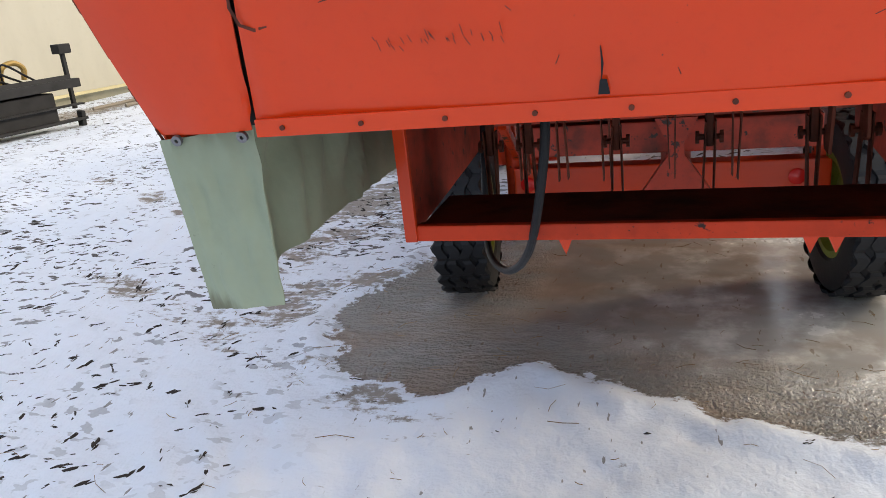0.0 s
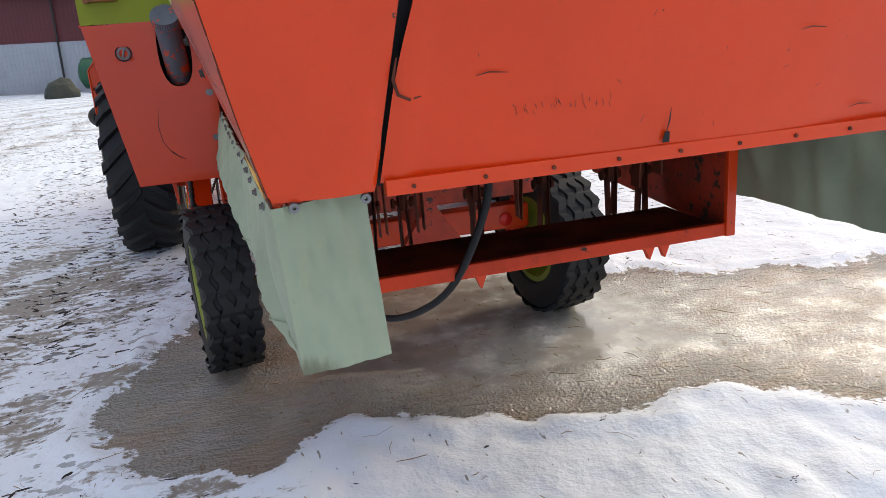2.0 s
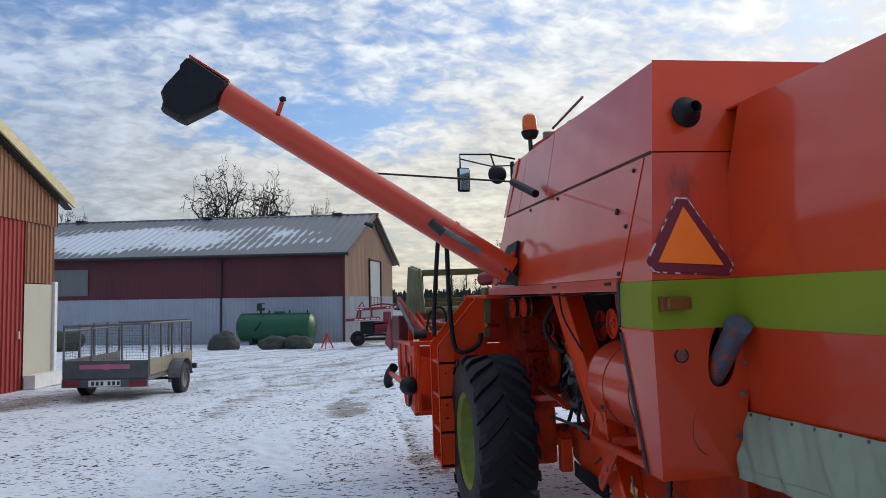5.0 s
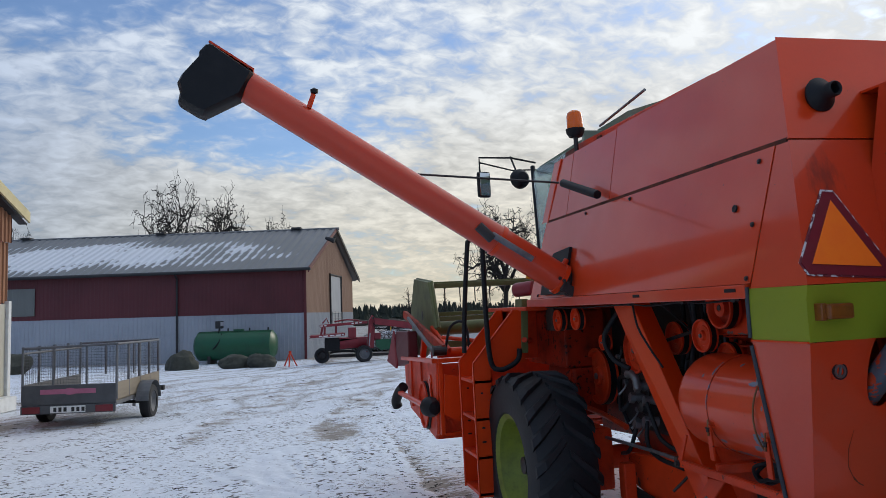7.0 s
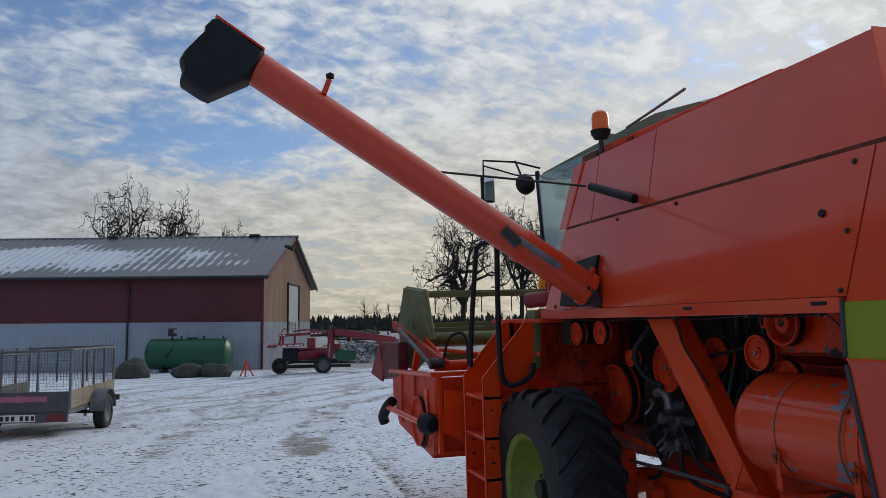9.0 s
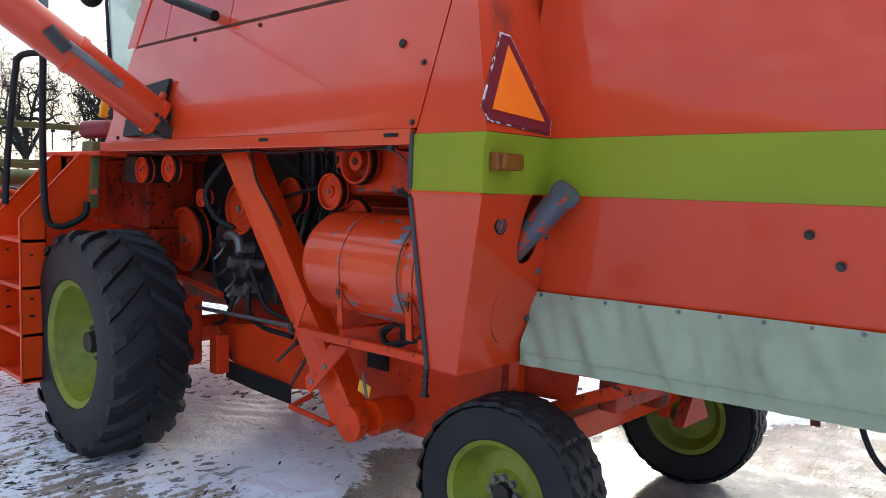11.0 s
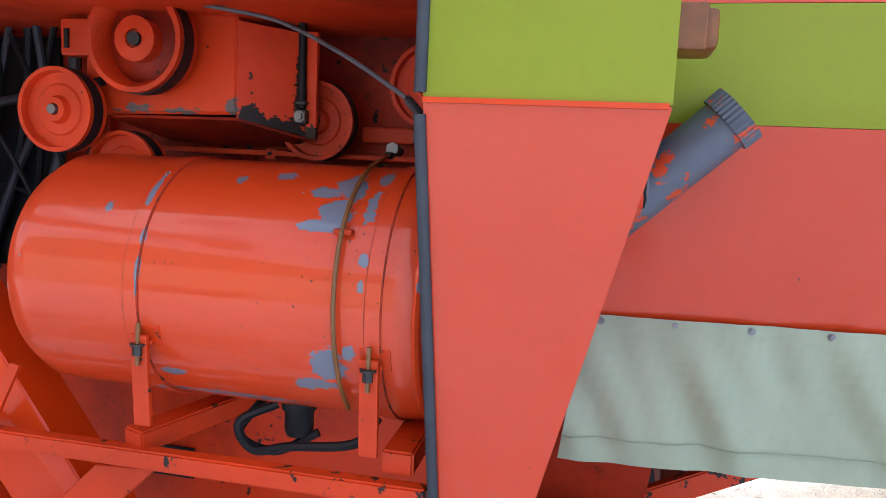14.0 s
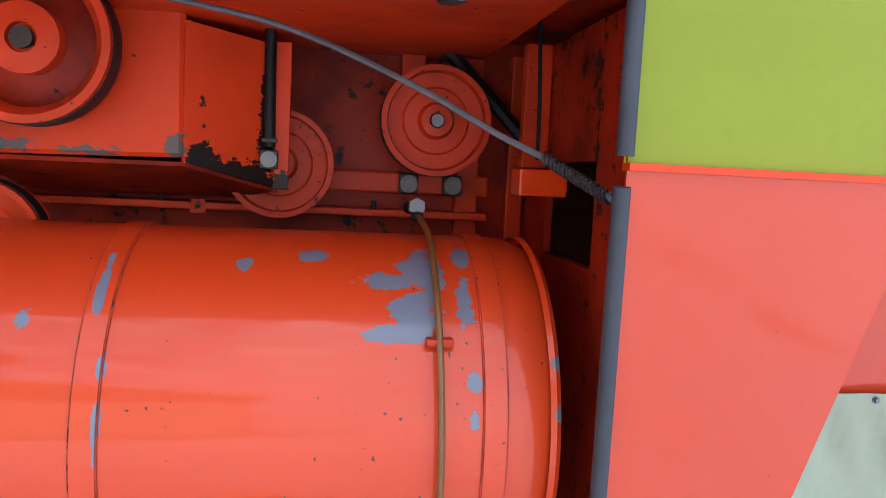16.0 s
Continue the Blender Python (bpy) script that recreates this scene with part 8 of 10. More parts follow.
part("sill_pipe", tube([(-0.66, 2.60, 0.845), (-0.68, 3.3, 0.815)], 0.024, 10, curve=0), M_ORANGE_CHIP, combine)
part("lower_skirt", plate([(-0.715, 3.45, 0.98), (-0.715, 4.75, 0.98), (-0.715, 4.70, 0.52), (-0.715, 4.30, 0.36), (-0.715, 3.80, 0.36), (-0.715, 3.56, 0.50), (-0.715, 3.45, 0.66)], 0.008), M_ORANGE_OLD, combine,
     "greasy orange lower side plate")
# flat black plate paints the shaded depth of an opening
part("skirt_opening", span((-0.730, 4.13, 0.625), (-0.722, 4.28, 0.70), 0.003), M_BLACK, combine, "black plate for the dark opening in the side plate")
# black strip stands in for the shade between drum and side plate
part("shadow_gap", span((-0.735, 3.48, 0.90), (-0.721, 4.40, 1.0), 0.003), M_BLACK, combine, "black strip for the shaded gap behind the drum")
part("skirt_fold", beam((-0.722, 3.56, 0.50), (-0.722, 3.80, 0.36), 0.02, 0.014), M_ORANGE_CHIP, combine)
# inside lining of the hood, so that slots and holes look into the dark
part("hood_lining", span((-0.70, 2.45, 1.18), (0.53, 2.47, 2.4)), M_RUSTY, combine)
for x, y in ((-0.71, 0), (0.54, 0)):
    part("hood_lining_side", span((x - 0.005, 1.12, 1.18), (x + 0.005, 3.3, 2.4)), M_RUSTY, combine)
part("hood_baffle", sheet(lambda i, j: (-0.69 + 1.21 * i, 1.075 + 0.0 * j + (hood_rear(1.19 + 0.8 * j) - 1.05) + 0.02, 1.19 + 0.8 * j), 1, 6, 0.004), M_RUSTY, combine)

# plain unseen covers added to close the far flank against the sun
part("unseen_flank_cover", span((0.90, 3.40, 0.86), (0.92, 5.05, 1.66), 0.004), M_ORANGE_OLD, combine)
part("unseen_flank_cover", span((0.90, 5.06, 0.95), (0.92, 6.3, 1.66), 0.004), M_ORANGE_OLD, combine)

# -- engine bay --
part("bay_wall", plate([(-0.625, 3.40, 0.85), (-0.625, 6.3, 0.70), (-0.625, 6.3, 1.72), (-0.625, 3.40, 1.72)], 0.012), M_GRIME_SHADE, combine, "greasy orange inner wall, darkened for shade")
b = bmesh.new()
span((-1.16, 3.405, 0.86), (-1.02, 3.417, 1.68), 0.002, bm=b)
span((-1.02, 3.405, 1.50), (-0.625, 3.417, 1.68), bm=b)
span((-1.02, 3.405, 0.86), (-0.625, 3.417, 1.36), bm=b)
span((-0.80, 3.405, 1.36), (-0.625, 3.417, 1.50), bm=b)
part("bay_end_plate", b, M_GRIME_SHADE, combine, "orange bay end plate with opening")
part("bay_end_frame", span((-0.93, 3.424, 1.449), (-0.88, 3.494, 1.487), 0.004), M_ORANGE, combine, "orange box bracket")
part("bay_end_flange", span((-0.80, 3.418, 1.49), (-0.775, 3.46, 1.68), 0.003), M_ORANGE_OLD, combine)
part("yellow_tag", span((-1.204, 3.4435, 1.492), (-1.198, 3.452, 1.546), 0.001), M_YELLOW, combine, "yellow tape with dark ticks")
for k in range(4):
    part("tape_tick", span((-1.2055, 3.4475, 1.498 + 0.012 * k), (-1.2035, 3.4515, 1.5 + 0.012 * k)), M_BLACKPRINT, combine)
for y0, y1, z0, z1 in ((3.50, 3.54, 1.30, 1.68), (3.60, 3.64, 1.52, 1.68), (3.482, 3.76, 1.437, 1.472), (3.42, 3.45, 0.9, 1.68), (4.4, 4.44, 1.0, 1.68)):
    part("wall_rib", span((-0.665, y0, z0), (-0.625, y1, z1), 0.004), M_ORANGE_OLD, combine)
part("ledge", span((-0.705, 3.49, 1.398), (-0.626, 4.5, 1.410), 0.003), M_ORANGE_OLD, combine)
for y in (3.68, 3.80, 4.02):
    part("ledge_stud", cyl((-0.69, y, 1.41), (-0.69, y, 1.424), 0.005, seg=8), M_BLACK, combine)
# black sheet added to paint the deep shade inside the bay
part("bay_back_dark", span((-0.65, 4.55, 0.92), (-0.638, 6.0, 1.66)), M_BLACK, combine, "black sheet for the shaded depth of the bay")


def pulley(c, r, w, name="pulley", groove=True, mat=None, spokes=0, label="", axis=(-1, 0, 0), parent=None):
    """A belt pulley with rim flanges, dished web, hub and bore; spokes cut openings."""
    mat = mat or M_ORANGE_OLD
    prof = [(r * 0.90, -w / 2), (r, -w / 2), (r, -w * 0.3), (r * 0.93, 0), (r, w * 0.3), (r, w / 2), (r * 0.90, w / 2), (r * 0.87, w * 0.16), (r * 0.62, w * 0.14),
            (r * 0.58, w * 0.21), (r * 0.34, w * 0.23), (r * 0.28, w * 0.5), (r * 0.14, w * 0.52), (r * 0.12, w * 0.3), (0.001, w * 0.3), (0.001, -w * 0.3), (r * 0.87, -w * 0.2)]
    pu = part(name, lathe(prof, c, axis, 40), mat, parent or combine, label, smooth=True)
    b = lathe([(r * 0.955, -w * 0.26), (r * 1.012, -w * 0.26), (r * 1.012, w * 0.26), (r * 0.955, w * 0.26)], c, axis, 40)
    part("belt", b, M_BLACK, pu, smooth=True)
    a = Vector(axis).normalized()
    part("shaft_end", cyl(Vector(c) + a * w * 0.25, Vector(c) + a * (w * 0.5 + 0.008), r * 0.115, seg=14), M_STEEL, pu)
    return pu


def big_pulley(c, r, w):
    """An open pulley: deep rim, three arms and a round hub."""
    rim = lathe([(r * 0.82, -w / 2), (r, -w / 2), (r, -w * 0.28), (r * 0.94, 0), (r, w * 0.28), (r, w / 2), (r * 0.90, w * 0.5), (r * 0.80, w * 0.25)], c, (-1, 0, 0), 44)
    pu = part("open_pulley", rim, M_ORANGE_OLD, combine, "orange open-armed belt pulley", smooth=True)
    hub = lathe([(0.001, -w * 0.4), (r * 0.40, -w * 0.4), (r * 0.42, w * 0.42), (r * 0.18, w * 0.46), (r * 0.17, w * 0.3), (0.001, w * 0.3)], c, (-1, 0, 0), 30)
    part("hub", hub, M_ORANGE_OLD, pu, smooth=True)
    part("belt", lathe([(r * 0.96, -w * 0.25), (r * 1.02, -w * 0.25), (r * 1.02, w * 0.25), (r * 0.96, w * 0.25)], c, (-1, 0, 0), 44), M_BLACK, pu, smooth=True)
    part("bore", cyl(Vector(c) + Vector((-w * 0.36, 0, 0)), Vector(c) + Vector((-w * 0.48, 0, 0)), r * 0.13, seg=16), M_DARKSTEEL, pu)
    part("disc_back", cyl(Vector(c) + Vector((w * 0.3, 0, 0)), Vector(c) + Vector((w * 0.42, 0, 0)), r * 0.85, seg=30), M_GRIME_SHADE, pu)
    part("web", lathe([(r * 0.38, -w * 0.1), (r * 0.82, -w * 0.3), (r * 0.82, -w * 0.36), (r * 0.38, -w * 0.16)], c, (-1, 0, 0), 40), M_GRIME_SHADE, pu, smooth=True)


big_pulley((-0.935, 4.125, 1.612), 0.103, 0.06)
pulley((-0.935, 4.308, 1.472), 0.085, 0.05, label="orange belt pulley")
pulley((-0.715, 3.587, 1.558), 0.089, 0.05, label="flat orange pulley")
pulley((-0.735, 3.832, 1.477), 0.084, 0.05)
pulley((-0.86, 4.211, 1.355), 0.082, 0.05)
pulley((-0.82, 4.775, 1.440), 0.095, 0.06, label="dark orange idler")
pulley((-1.13, 5.48, 1.565), 0.072, 0.05)
pulley((-1.13, 5.80, 1.555), 0.075, 0.05)
pulley((-1.02, 5.32, 1.41), 0.05, 0.05)
pulley((-0.90, 5.12, 1.36), 0.14, 0.06, label="large dark orange pulley")
pulley((-0.80, 5.90, 1.14), 0.20, 0.08, label="large orange variator disc")
# gear box beside the open pulley
gb = plate([(-0.877, 3.952, 1.478), (-0.877, 4.30, 1.470), (-0.877, 4.30, 1.68), (-0.877, 3.952, 1.69)], 0.25, bevel=0.006, flip=False)
bmesh.ops.recalc_face_normals(gb, faces=gb.faces[:])
if sum(v.co.x for v in gb.verts) / len(gb.verts) < -0.88:
    bmesh.ops.translate(gb, vec=(0.25, 0, 0), verts=gb.verts)
part("gear_housing", gb, M_HOUSING, combine, "orange gear housing with worn grey foot")
part("housing_flange", span((-0.797, 3.815, 1.438), (-0.783, 3.838, 1.655), 0.002), M_HOUSING, combine)
part("housing_wing_side", plate([(-0.877, 3.951, 1.472), (-0.79, 3.838, 1.442), (-0.79, 3.838, 1.65), (-0.877, 3.951, 1.662)], 0.006), M_HOUSING, combine, "orange housing wing smeared with black grease")
part("housing_underside", plate([(-0.874, 4.24, 1.470), (-0.874, 3.951, 1.472), (-0.786, 3.84, 1.440), (-0.70, 3.90, 1.425), (-0.70, 4.20, 1.425)], 0.006), M_GRIME_SHADE, combine, "dark underside of the gear housing")
part("bracket_slot", span((-0.906, 4.318, 1.60), (-0.899, 4.328, 1.64), 0.002), M_BLACK, combine)
part("wall_tab", plate([(-0.705, 3.972, 1.392), (-0.705, 3.948, 1.392), (-0.705, 3.950, 1.414), (-0.705, 3.970, 1.414)], 0.004), M_ORANGE_OLD, combine)
part("tab_hole", cyl((-0.7055, 3.96, 1.403), (-0.711, 3.96, 1.403), 0.004, seg=8), M_BLACK, combine)
part("bracket", span((-0.90, 4.26, 1.585), (-0.86, 4.34, 1.66), 0.006), M_ORANGE_OLD, combine)
part("tension_rod", tube([(-0.803, 3.846, 1.70), (-0.803, 3.843, 1.50)], 0.0085, 10, curve=0), M_BLACK, combine, "black greasy tension rod", smooth=True)
nut = part("rod_nut", box((-0.803, 3.843, 1.482), (0.024, 0.026, 0.028), (0, 0, 0), 0.003), M_DARKSTEEL, combine)
part("nut_bolt", bolt((-0.815, 3.843, 1.482), (-1, 0, 0), 0.008, 0.006), M_STEEL, nut)
part("rod_lock", box((-0.803, 3.843, 1.51), (0.02, 0.022, 0.006), (0, 0, 0), 0.001), M_DARKSTEEL, combine)
for y, z in ((3.622, 1.454), (3.547, 1.454)):
    p_ = part("bearing_block", box((-0.672, y, z), (0.02, 0.032, 0.034), (0, 0, 0), 0.004), M_DARKSTEEL, combine)
    part("bearing_bolt", bolt((-0.683, y, z), (-1, 0, 0), 0.010, 0.008), M_STEEL, p_)
part("control_cable", tube([(-0.92, 4.12, 1.70), (-0.98, 3.93, 1.665), (-1.0, 3.80, 1.637), (-1.06, 3.66, 1.575), (-1.10, 3.565, 1.522), (-1.16, 3.50, 1.485), (-1.215, 3.465, 1.455)], 0.0038, 8), M_CABLE, combine,
     "grey control cable")
spr = bmesh.new()
pts = []
for k in range(120):
    t = k / 119
    p = Vector((-1.14, 3.52, 1.497)).lerp(Vector((-1.21, 3.468, 1.457)), t)
    a = t * 2 * math.pi * 16
    pts.append(p + Vector((0, 0, 1)) * 0.0065 * math.cos(a) + Vector((-0.6, 0.7, 0)).normalized() * 0.0065 * math.sin(a))
tube(pts, 0.0018, 5, bm=spr, curve=0)
part("cable_spring", spr, M_DARKSTEEL, combine)
part("black_belt", tube([(-0.90, 4.90, 1.405), (-0.90, 4.24, 1.535)], 0.0105, 8, curve=0), M_BLACK, combine)
part("black_belt", tube([(-0.69, 3.63, 1.742), (-0.69, 3.415, 1.524)], 0.0125, 8, curve=0), M_BLACK, combine, smooth=True)
for k, pth in enumerate(([(-1.15, 4.66, 1.66), (-1.14, 4.63, 1.52), (-1.10, 4.58, 1.40), (-1.05, 4.55, 1.30)], [(-0.95, 4.75, 1.66), (-0.80, 4.62, 1.45), (-0.75, 4.50, 1.20)],
                         [(-0.75, 4.60, 1.65), (-0.72, 4.50, 1.40), (-0.72, 4.45, 1.10)], [(-0.70, 4.9, 1.3), (-0.70, 4.6, 1.28), (-0.68, 4.45, 1.15)],
                         [(-0.90, 3.47, 1.70), (-0.905, 3.465, 1.58), (-0.90, 3.462, 1.50)])):
    part("wire", tube(pth, 0.006 if k < 4 else 0.003, 6), M_BLACK, combine)
part("wiring_loom", tube([(-1.19, 5.9, 1.648), (-1.195, 5.3, 1.640), (-1.195, 4.62, 1.648), (-1.19, 4.4, 1.638), (-1.19, 4.06, 1.650), (-1.19, 3.9, 1.643), (-1.20, 3.6, 1.652)], 0.0048, 8), M_BLACK, combine, "dark cable run under the deck rail")
for y in (4.60, 4.05, 3.64):
    part("loom_clip", box((-1.195, y, 1.650), (0.03, 0.022, 0.018), (0, 0, 20), 0.005), M_DARKSTEEL, combine, "grey cable clip")
for k in range(11):
    y0, y1, x = 4.40 + 0.045 * k, 4.58 + 0.05 * k, -0.66 - 0.012 * (k % 4)
    part("bay_hose", tube([(x - 0.05, y0, 1.69), (x - 0.03, y0 + 0.03 * (k % 3), 1.50), (x - 0.01, 0.5 * (y0 + y1) + 0.02 * (k % 2), 1.28), (x - 0.02, y1, 1.05)], (0.010, 0.014, 0.008)[k % 3], 8), M_EDGE if k % 2 else M_BLACK, combine, "dark rubber hose")

# -- fuel drum on its rail --
TC, TR, TY0 = (-0.925, 0, 1.158), 0.231, 3.462
prof = [(0.001, 0.0), (TR * 0.70, 0.004), (TR * 0.93, 0.018), (TR * 0.995, 0.05), (TR, 0.07), (TR, 0.745), (TR * 0.995, 0.77), (TR * 0.93, 0.797), (TR * 0.7, 0.811), (0.001, 0.815)]
drum = part("fuel_drum", lathe(prof, (TC[0], TY0, TC[2]), (0, 1, 0), 72), M_TANKPAINT, combine, "glossy orange drum tank with grey paint chips", smooth=True)
for y, yh in ((3.560, 3.562), (3.995, 3.976)):
    st = part("drum_strap", lathe([(TR + 0.0005, -0.0125), (TR + 0.004, -0.0125), (TR + 0.004, 0.0125), (TR + 0.0005, 0.0125)], (TC[0], y, TC[2]), (0, 1, 0), 64), M_TANKPAINT, drum,
              "orange drum strap", smooth=True)
    for o in (-0.0132, 0.0132):
        part("strap_edge", lathe([(TR, o - 0.0013), (TR + 0.0024, o - 0.0013), (TR + 0.0024, o + 0.0013), (TR, o + 0.0013)], (TC[0], y, TC[2]), (0, 1, 0), 64), M_DIRTLINE, st, "worn dirty strap edge")
    hg = bmesh.new()
    box((-1.152, yh, 1.005), (0.010, 0.032, 0.165), (0, -4, 0), 0.002, bm=hg)
    box((-1.128, yh, 1.078), (0.05, 0.040, 0.007), (0, -12, 0), 0.002, bm=hg)
    hgp = part("strap_hanger", hg, M_ORANGE_CHIP, combine, "orange strap hanger")
    part("hanger_plate", box((-1.143, yh - 0.006, 1.085), (0.006, 0.052, 0.038), (0, -18, 0), 0.002), M_ORANGE_CHIP, hgp)
    part("strap_bolt", tube([(-1.161, yh, 1.108), (-1.164, yh, 1.035)], 0.0042, 8, curve=0), M_FUELHOSE, hgp)
    part("strap_nut", cyl((-1.1635, yh, 1.052), (-1.1625, yh, 1.068), 0.009, seg=6), M_DARKSTEEL, hgp)
    part("strap_washer", cyl((-1.162, yh, 1.069), (-1.162, yh, 1.073), 0.014, seg=12), M_DARKSTEEL, hgp)
for y in (3.490,):
    part("drum_bead", lathe([(TR, -0.006), (TR + 0.004, 0.0), (TR, 0.006)], (TC[0], y, TC[2]), (0, 1, 0), 64), M_TANKPAINT, drum, smooth=True)
lev = [(TC[0] - (TR + 0.012) * math.cos(radians(a)), 3.622 + 0.003 * math.sin(radians(a * 2)), TC[2] + (TR + 0.012) * math.sin(radians(a))) for a in range(78, -62, -14)]
lev = [(-0.845, 3.628, 1.418)] + lev
part("level_tube", tube(lev, 0.0042, 10, curve=4), M_FUELHOSE, combine, "brown clear fuel level hose")
part("level_clip", box((-1.125, 3.624, 1.285), (0.016, 0.032, 0.010), (0, 0, 0), 0.003), M_ORANGE_OLD, combine)
part("hose_elbow", cyl((-0.80, 3.632, 1.420), (-0.858, 3.627, 1.424), 0.010, seg=12), M_DARKSTEEL, combine, smooth=True)
part("elbow_nut", cyl((-0.852, 3.6275, 1.423), (-0.866, 3.627, 1.425), 0.013, seg=6), M_STEEL, combine)
part("elbow_clip", lathe([(0.005, -0.005), (0.009, -0.005), (0.009, 0.005), (0.005, 0.005)], (-0.88, 3.628, 1.411), (0.3, 0, 1), 12), M_BLACK, combine)


rail = part("drum_rail", beam((-1.085, 4.375, 0.832), (-1.135, 3.46, 0.862), 0.032, 0.036), M_ORANGE_CHIP, combine, "orange angle rail with chipped paint")
part("rail_lug", plate([(-1.102, 4.392, 0.826), (-1.102, 4.352, 0.826), (-1.102, 4.272, 0.985), (-1.102, 4.292, 0.988)], 0.008), M_ORANGE_CHIP, combine)
part("rail_joint", bolt((-1.104, 4.375, 0.832), (-1, 0, 0), 0.013, 0.012), M_DARKSTEEL, combine)
part("rod_clevis", box((-1.085, 4.405, 0.842), (0.03, 0.03, 0.034), (0, 0, 0), 0.005), M_DARKSTEEL, combine)
part("cross_channel", beam((-1.10, 4.03, 0.870), (-0.66, 3.86, 0.90), 0.055, 0.042), M_ORANGE_CHIP, combine)
part("cross_channel", beam((-1.12, 3.52, 0.905), (-0.66, 3.52, 0.93), 0.055, 0.042), M_ORANGE_CHIP, combine)
part("fuel_filter", lathe([(0.001, 0.0), (0.024, 0.0), (0.028, 0.012), (0.028, 0.05), (0.034, 0.052), (0.034, 0.07), (0.001, 0.074)], (-0.97, 3.76, 0.872), (0, 0, 1), 20), M_BLACK, combine, "black fuel filter bowl", smooth=True)
for k, pth in enumerate(([(-0.98, 3.80, 0.93), (-1.02, 3.86, 0.90), (-1.02, 3.83, 0.85), (-1.03, 3.75, 0.87), (-1.05, 3.62, 0.90), (-1.04, 3.58, 0.95)],
                         [(-0.95, 3.84, 0.93), (-1.0, 3.87, 0.87), (-0.99, 3.80, 0.84), (-0.97, 3.72, 0.88)])):
    part("fuel_hose", tube(pth, 0.009, 8), M_BLACK, combine, "black fuel hose")
# strut, its foot and the support axle
sp = [(-1.075, 5.085, 1.66), (-1.045, 4.885, 1.66), (-1.02, 3.985, 0.42), (-1.02, 4.19, 0.42)]
strut = plate(sp, 0.12, bevel=0.004, flip=False)
if sum(v.co.x for v in strut.verts) / len(strut.verts) < -1.05:
    bmesh.ops.translate(strut, vec=(0.12, 0, 0), verts=strut.verts)
part("diagonal_strut", strut, M_ORANGE, combine, "thick orange diagonal strut")
part("strut_clamp", plate([(-1.078, 4.118, 0.808), (-1.078, 3.990, 0.816), (-1.078, 4.255, 0.560), (-1.078, 4.285, 0.575), (-1.078, 4.298, 0.625)], 0.012, bevel=0.002), M_ORANGE_CHIP, combine, "orange clamp plate")
for p in ((-1.080, 4.150, 0.702), (-1.080, 4.245, 0.618)):
    part("clamp_bolt", bolt(p, (-1, 0, 0), 0.016, 0.012), M_STEEL, combine)
hubp = lathe([(0.001, -0.02), (0.075, -0.02), (0.08, 0.0), (0.08, 0.03), (0.03, 0.032), (0.001, 0.045)], (-1.03, 4.02, 0.468), (-1, 0, 0), 28)
part("strut_boss", hubp, M_ORANGE_CHIP, combine, "worn round boss at the strut foot", smooth=True)
part("support_axle", cyl((-0.92, 4.02, 0.468), (-0.60, 4.02, 0.468), 0.066, seg=24), M_ORANGE_OLD, combine, "orange cross tube", smooth=True)
part("axle_collar", cyl((-0.93, 4.02, 0.468), (-0.80, 4.02, 0.468), 0.08, seg=24), M_ORANGE, combine, smooth=True)
part("yellow_tag", box((-1.025, 3.955, 0.632), (0.006, 0.075, 0.05), (14, 0, 0)), M_YELLOW, combine, "yellow label with a grease gun clip")
part("tag_clip", box((-1.03, 3.948, 0.65), (0.008, 0.014, 0.11), (-14, 0, 0), 0.003), M_STEEL, combine)
part("lever", lathe([(0.001, 0.0), (0.010, 0.0), (0.014, 0.015), (0.010, 0.03), (0.015, 0.045), (0.010, 0.06), (0.015, 0.075), (0.010, 0.09), (0.013, 0.115), (0.024, 0.128), (0.001, 0.132)],
     (-0.98, 3.63, 0.79), (-0.03, 0.02, -1), 14), M_DARKSTEEL, combine, "dark notched steel lever", smooth=True)
part("adjuster_rod", tube([(-1.08, 4.41, 0.842), (-1.0, 4.84, 0.808), (-1.0, 5.6, 0.785)], 0.011, 8, curve=0), M_STEEL, combine, "grey adjuster rod")
# lower gear case with black flap
case = plate([(-0.86, 4.62, 0.78), (-0.86, 5.45, 0.68), (-0.86, 5.40, 0.50), (-0.86, 4.95, 0.40), (-0.86, 4.55, 0.47)], 0.2, bevel=0.01, flip=False)
if sum(v.co.x for v in case.verts) / len(case.verts) < -0.86:
    bmesh.ops.translate(case, vec=(0.2, 0, 0), verts=case.verts)
part("lower_case", case, M_ORANGE_CHIP, combine, "angular orange lower case")
part("mud_flap", sheet(lambda i, j: (-0.88 - 0.01 * math.sin(3 * i), 4.70 + 0.62 * i, 0.47 - 0.10 * j + 0.02 * i), 8, 3, 0.008), M_BLACK, combine, "black rubber flap")
for p, q in (((-0.87, 4.66, 0.70), (-0.95, 4.72, 0.60)), ((-0.87, 4.58, 0.63), (-0.93, 4.62, 0.50))):
    hd = part("handle", tube([p, lerp(p, q, 0.5), q], 0.008, 8), M_DARKSTEEL, combine)
    part("knob", lathe([(0.001, -0.014), (0.014, -0.008), (0.016, 0.004), (0.001, 0.014)], p, (-1, 0, 0.3), 14), M_BLACK, hd, smooth=True)
part("foot_step", tube([(-0.80, 4.62, 0.42), (-0.96, 4.58, 0.40), (-0.96, 4.27, 0.385), (-0.80, 4.25, 0.40)], 0.014, 6, curve=0), M_ORANGE_OLD, combine)
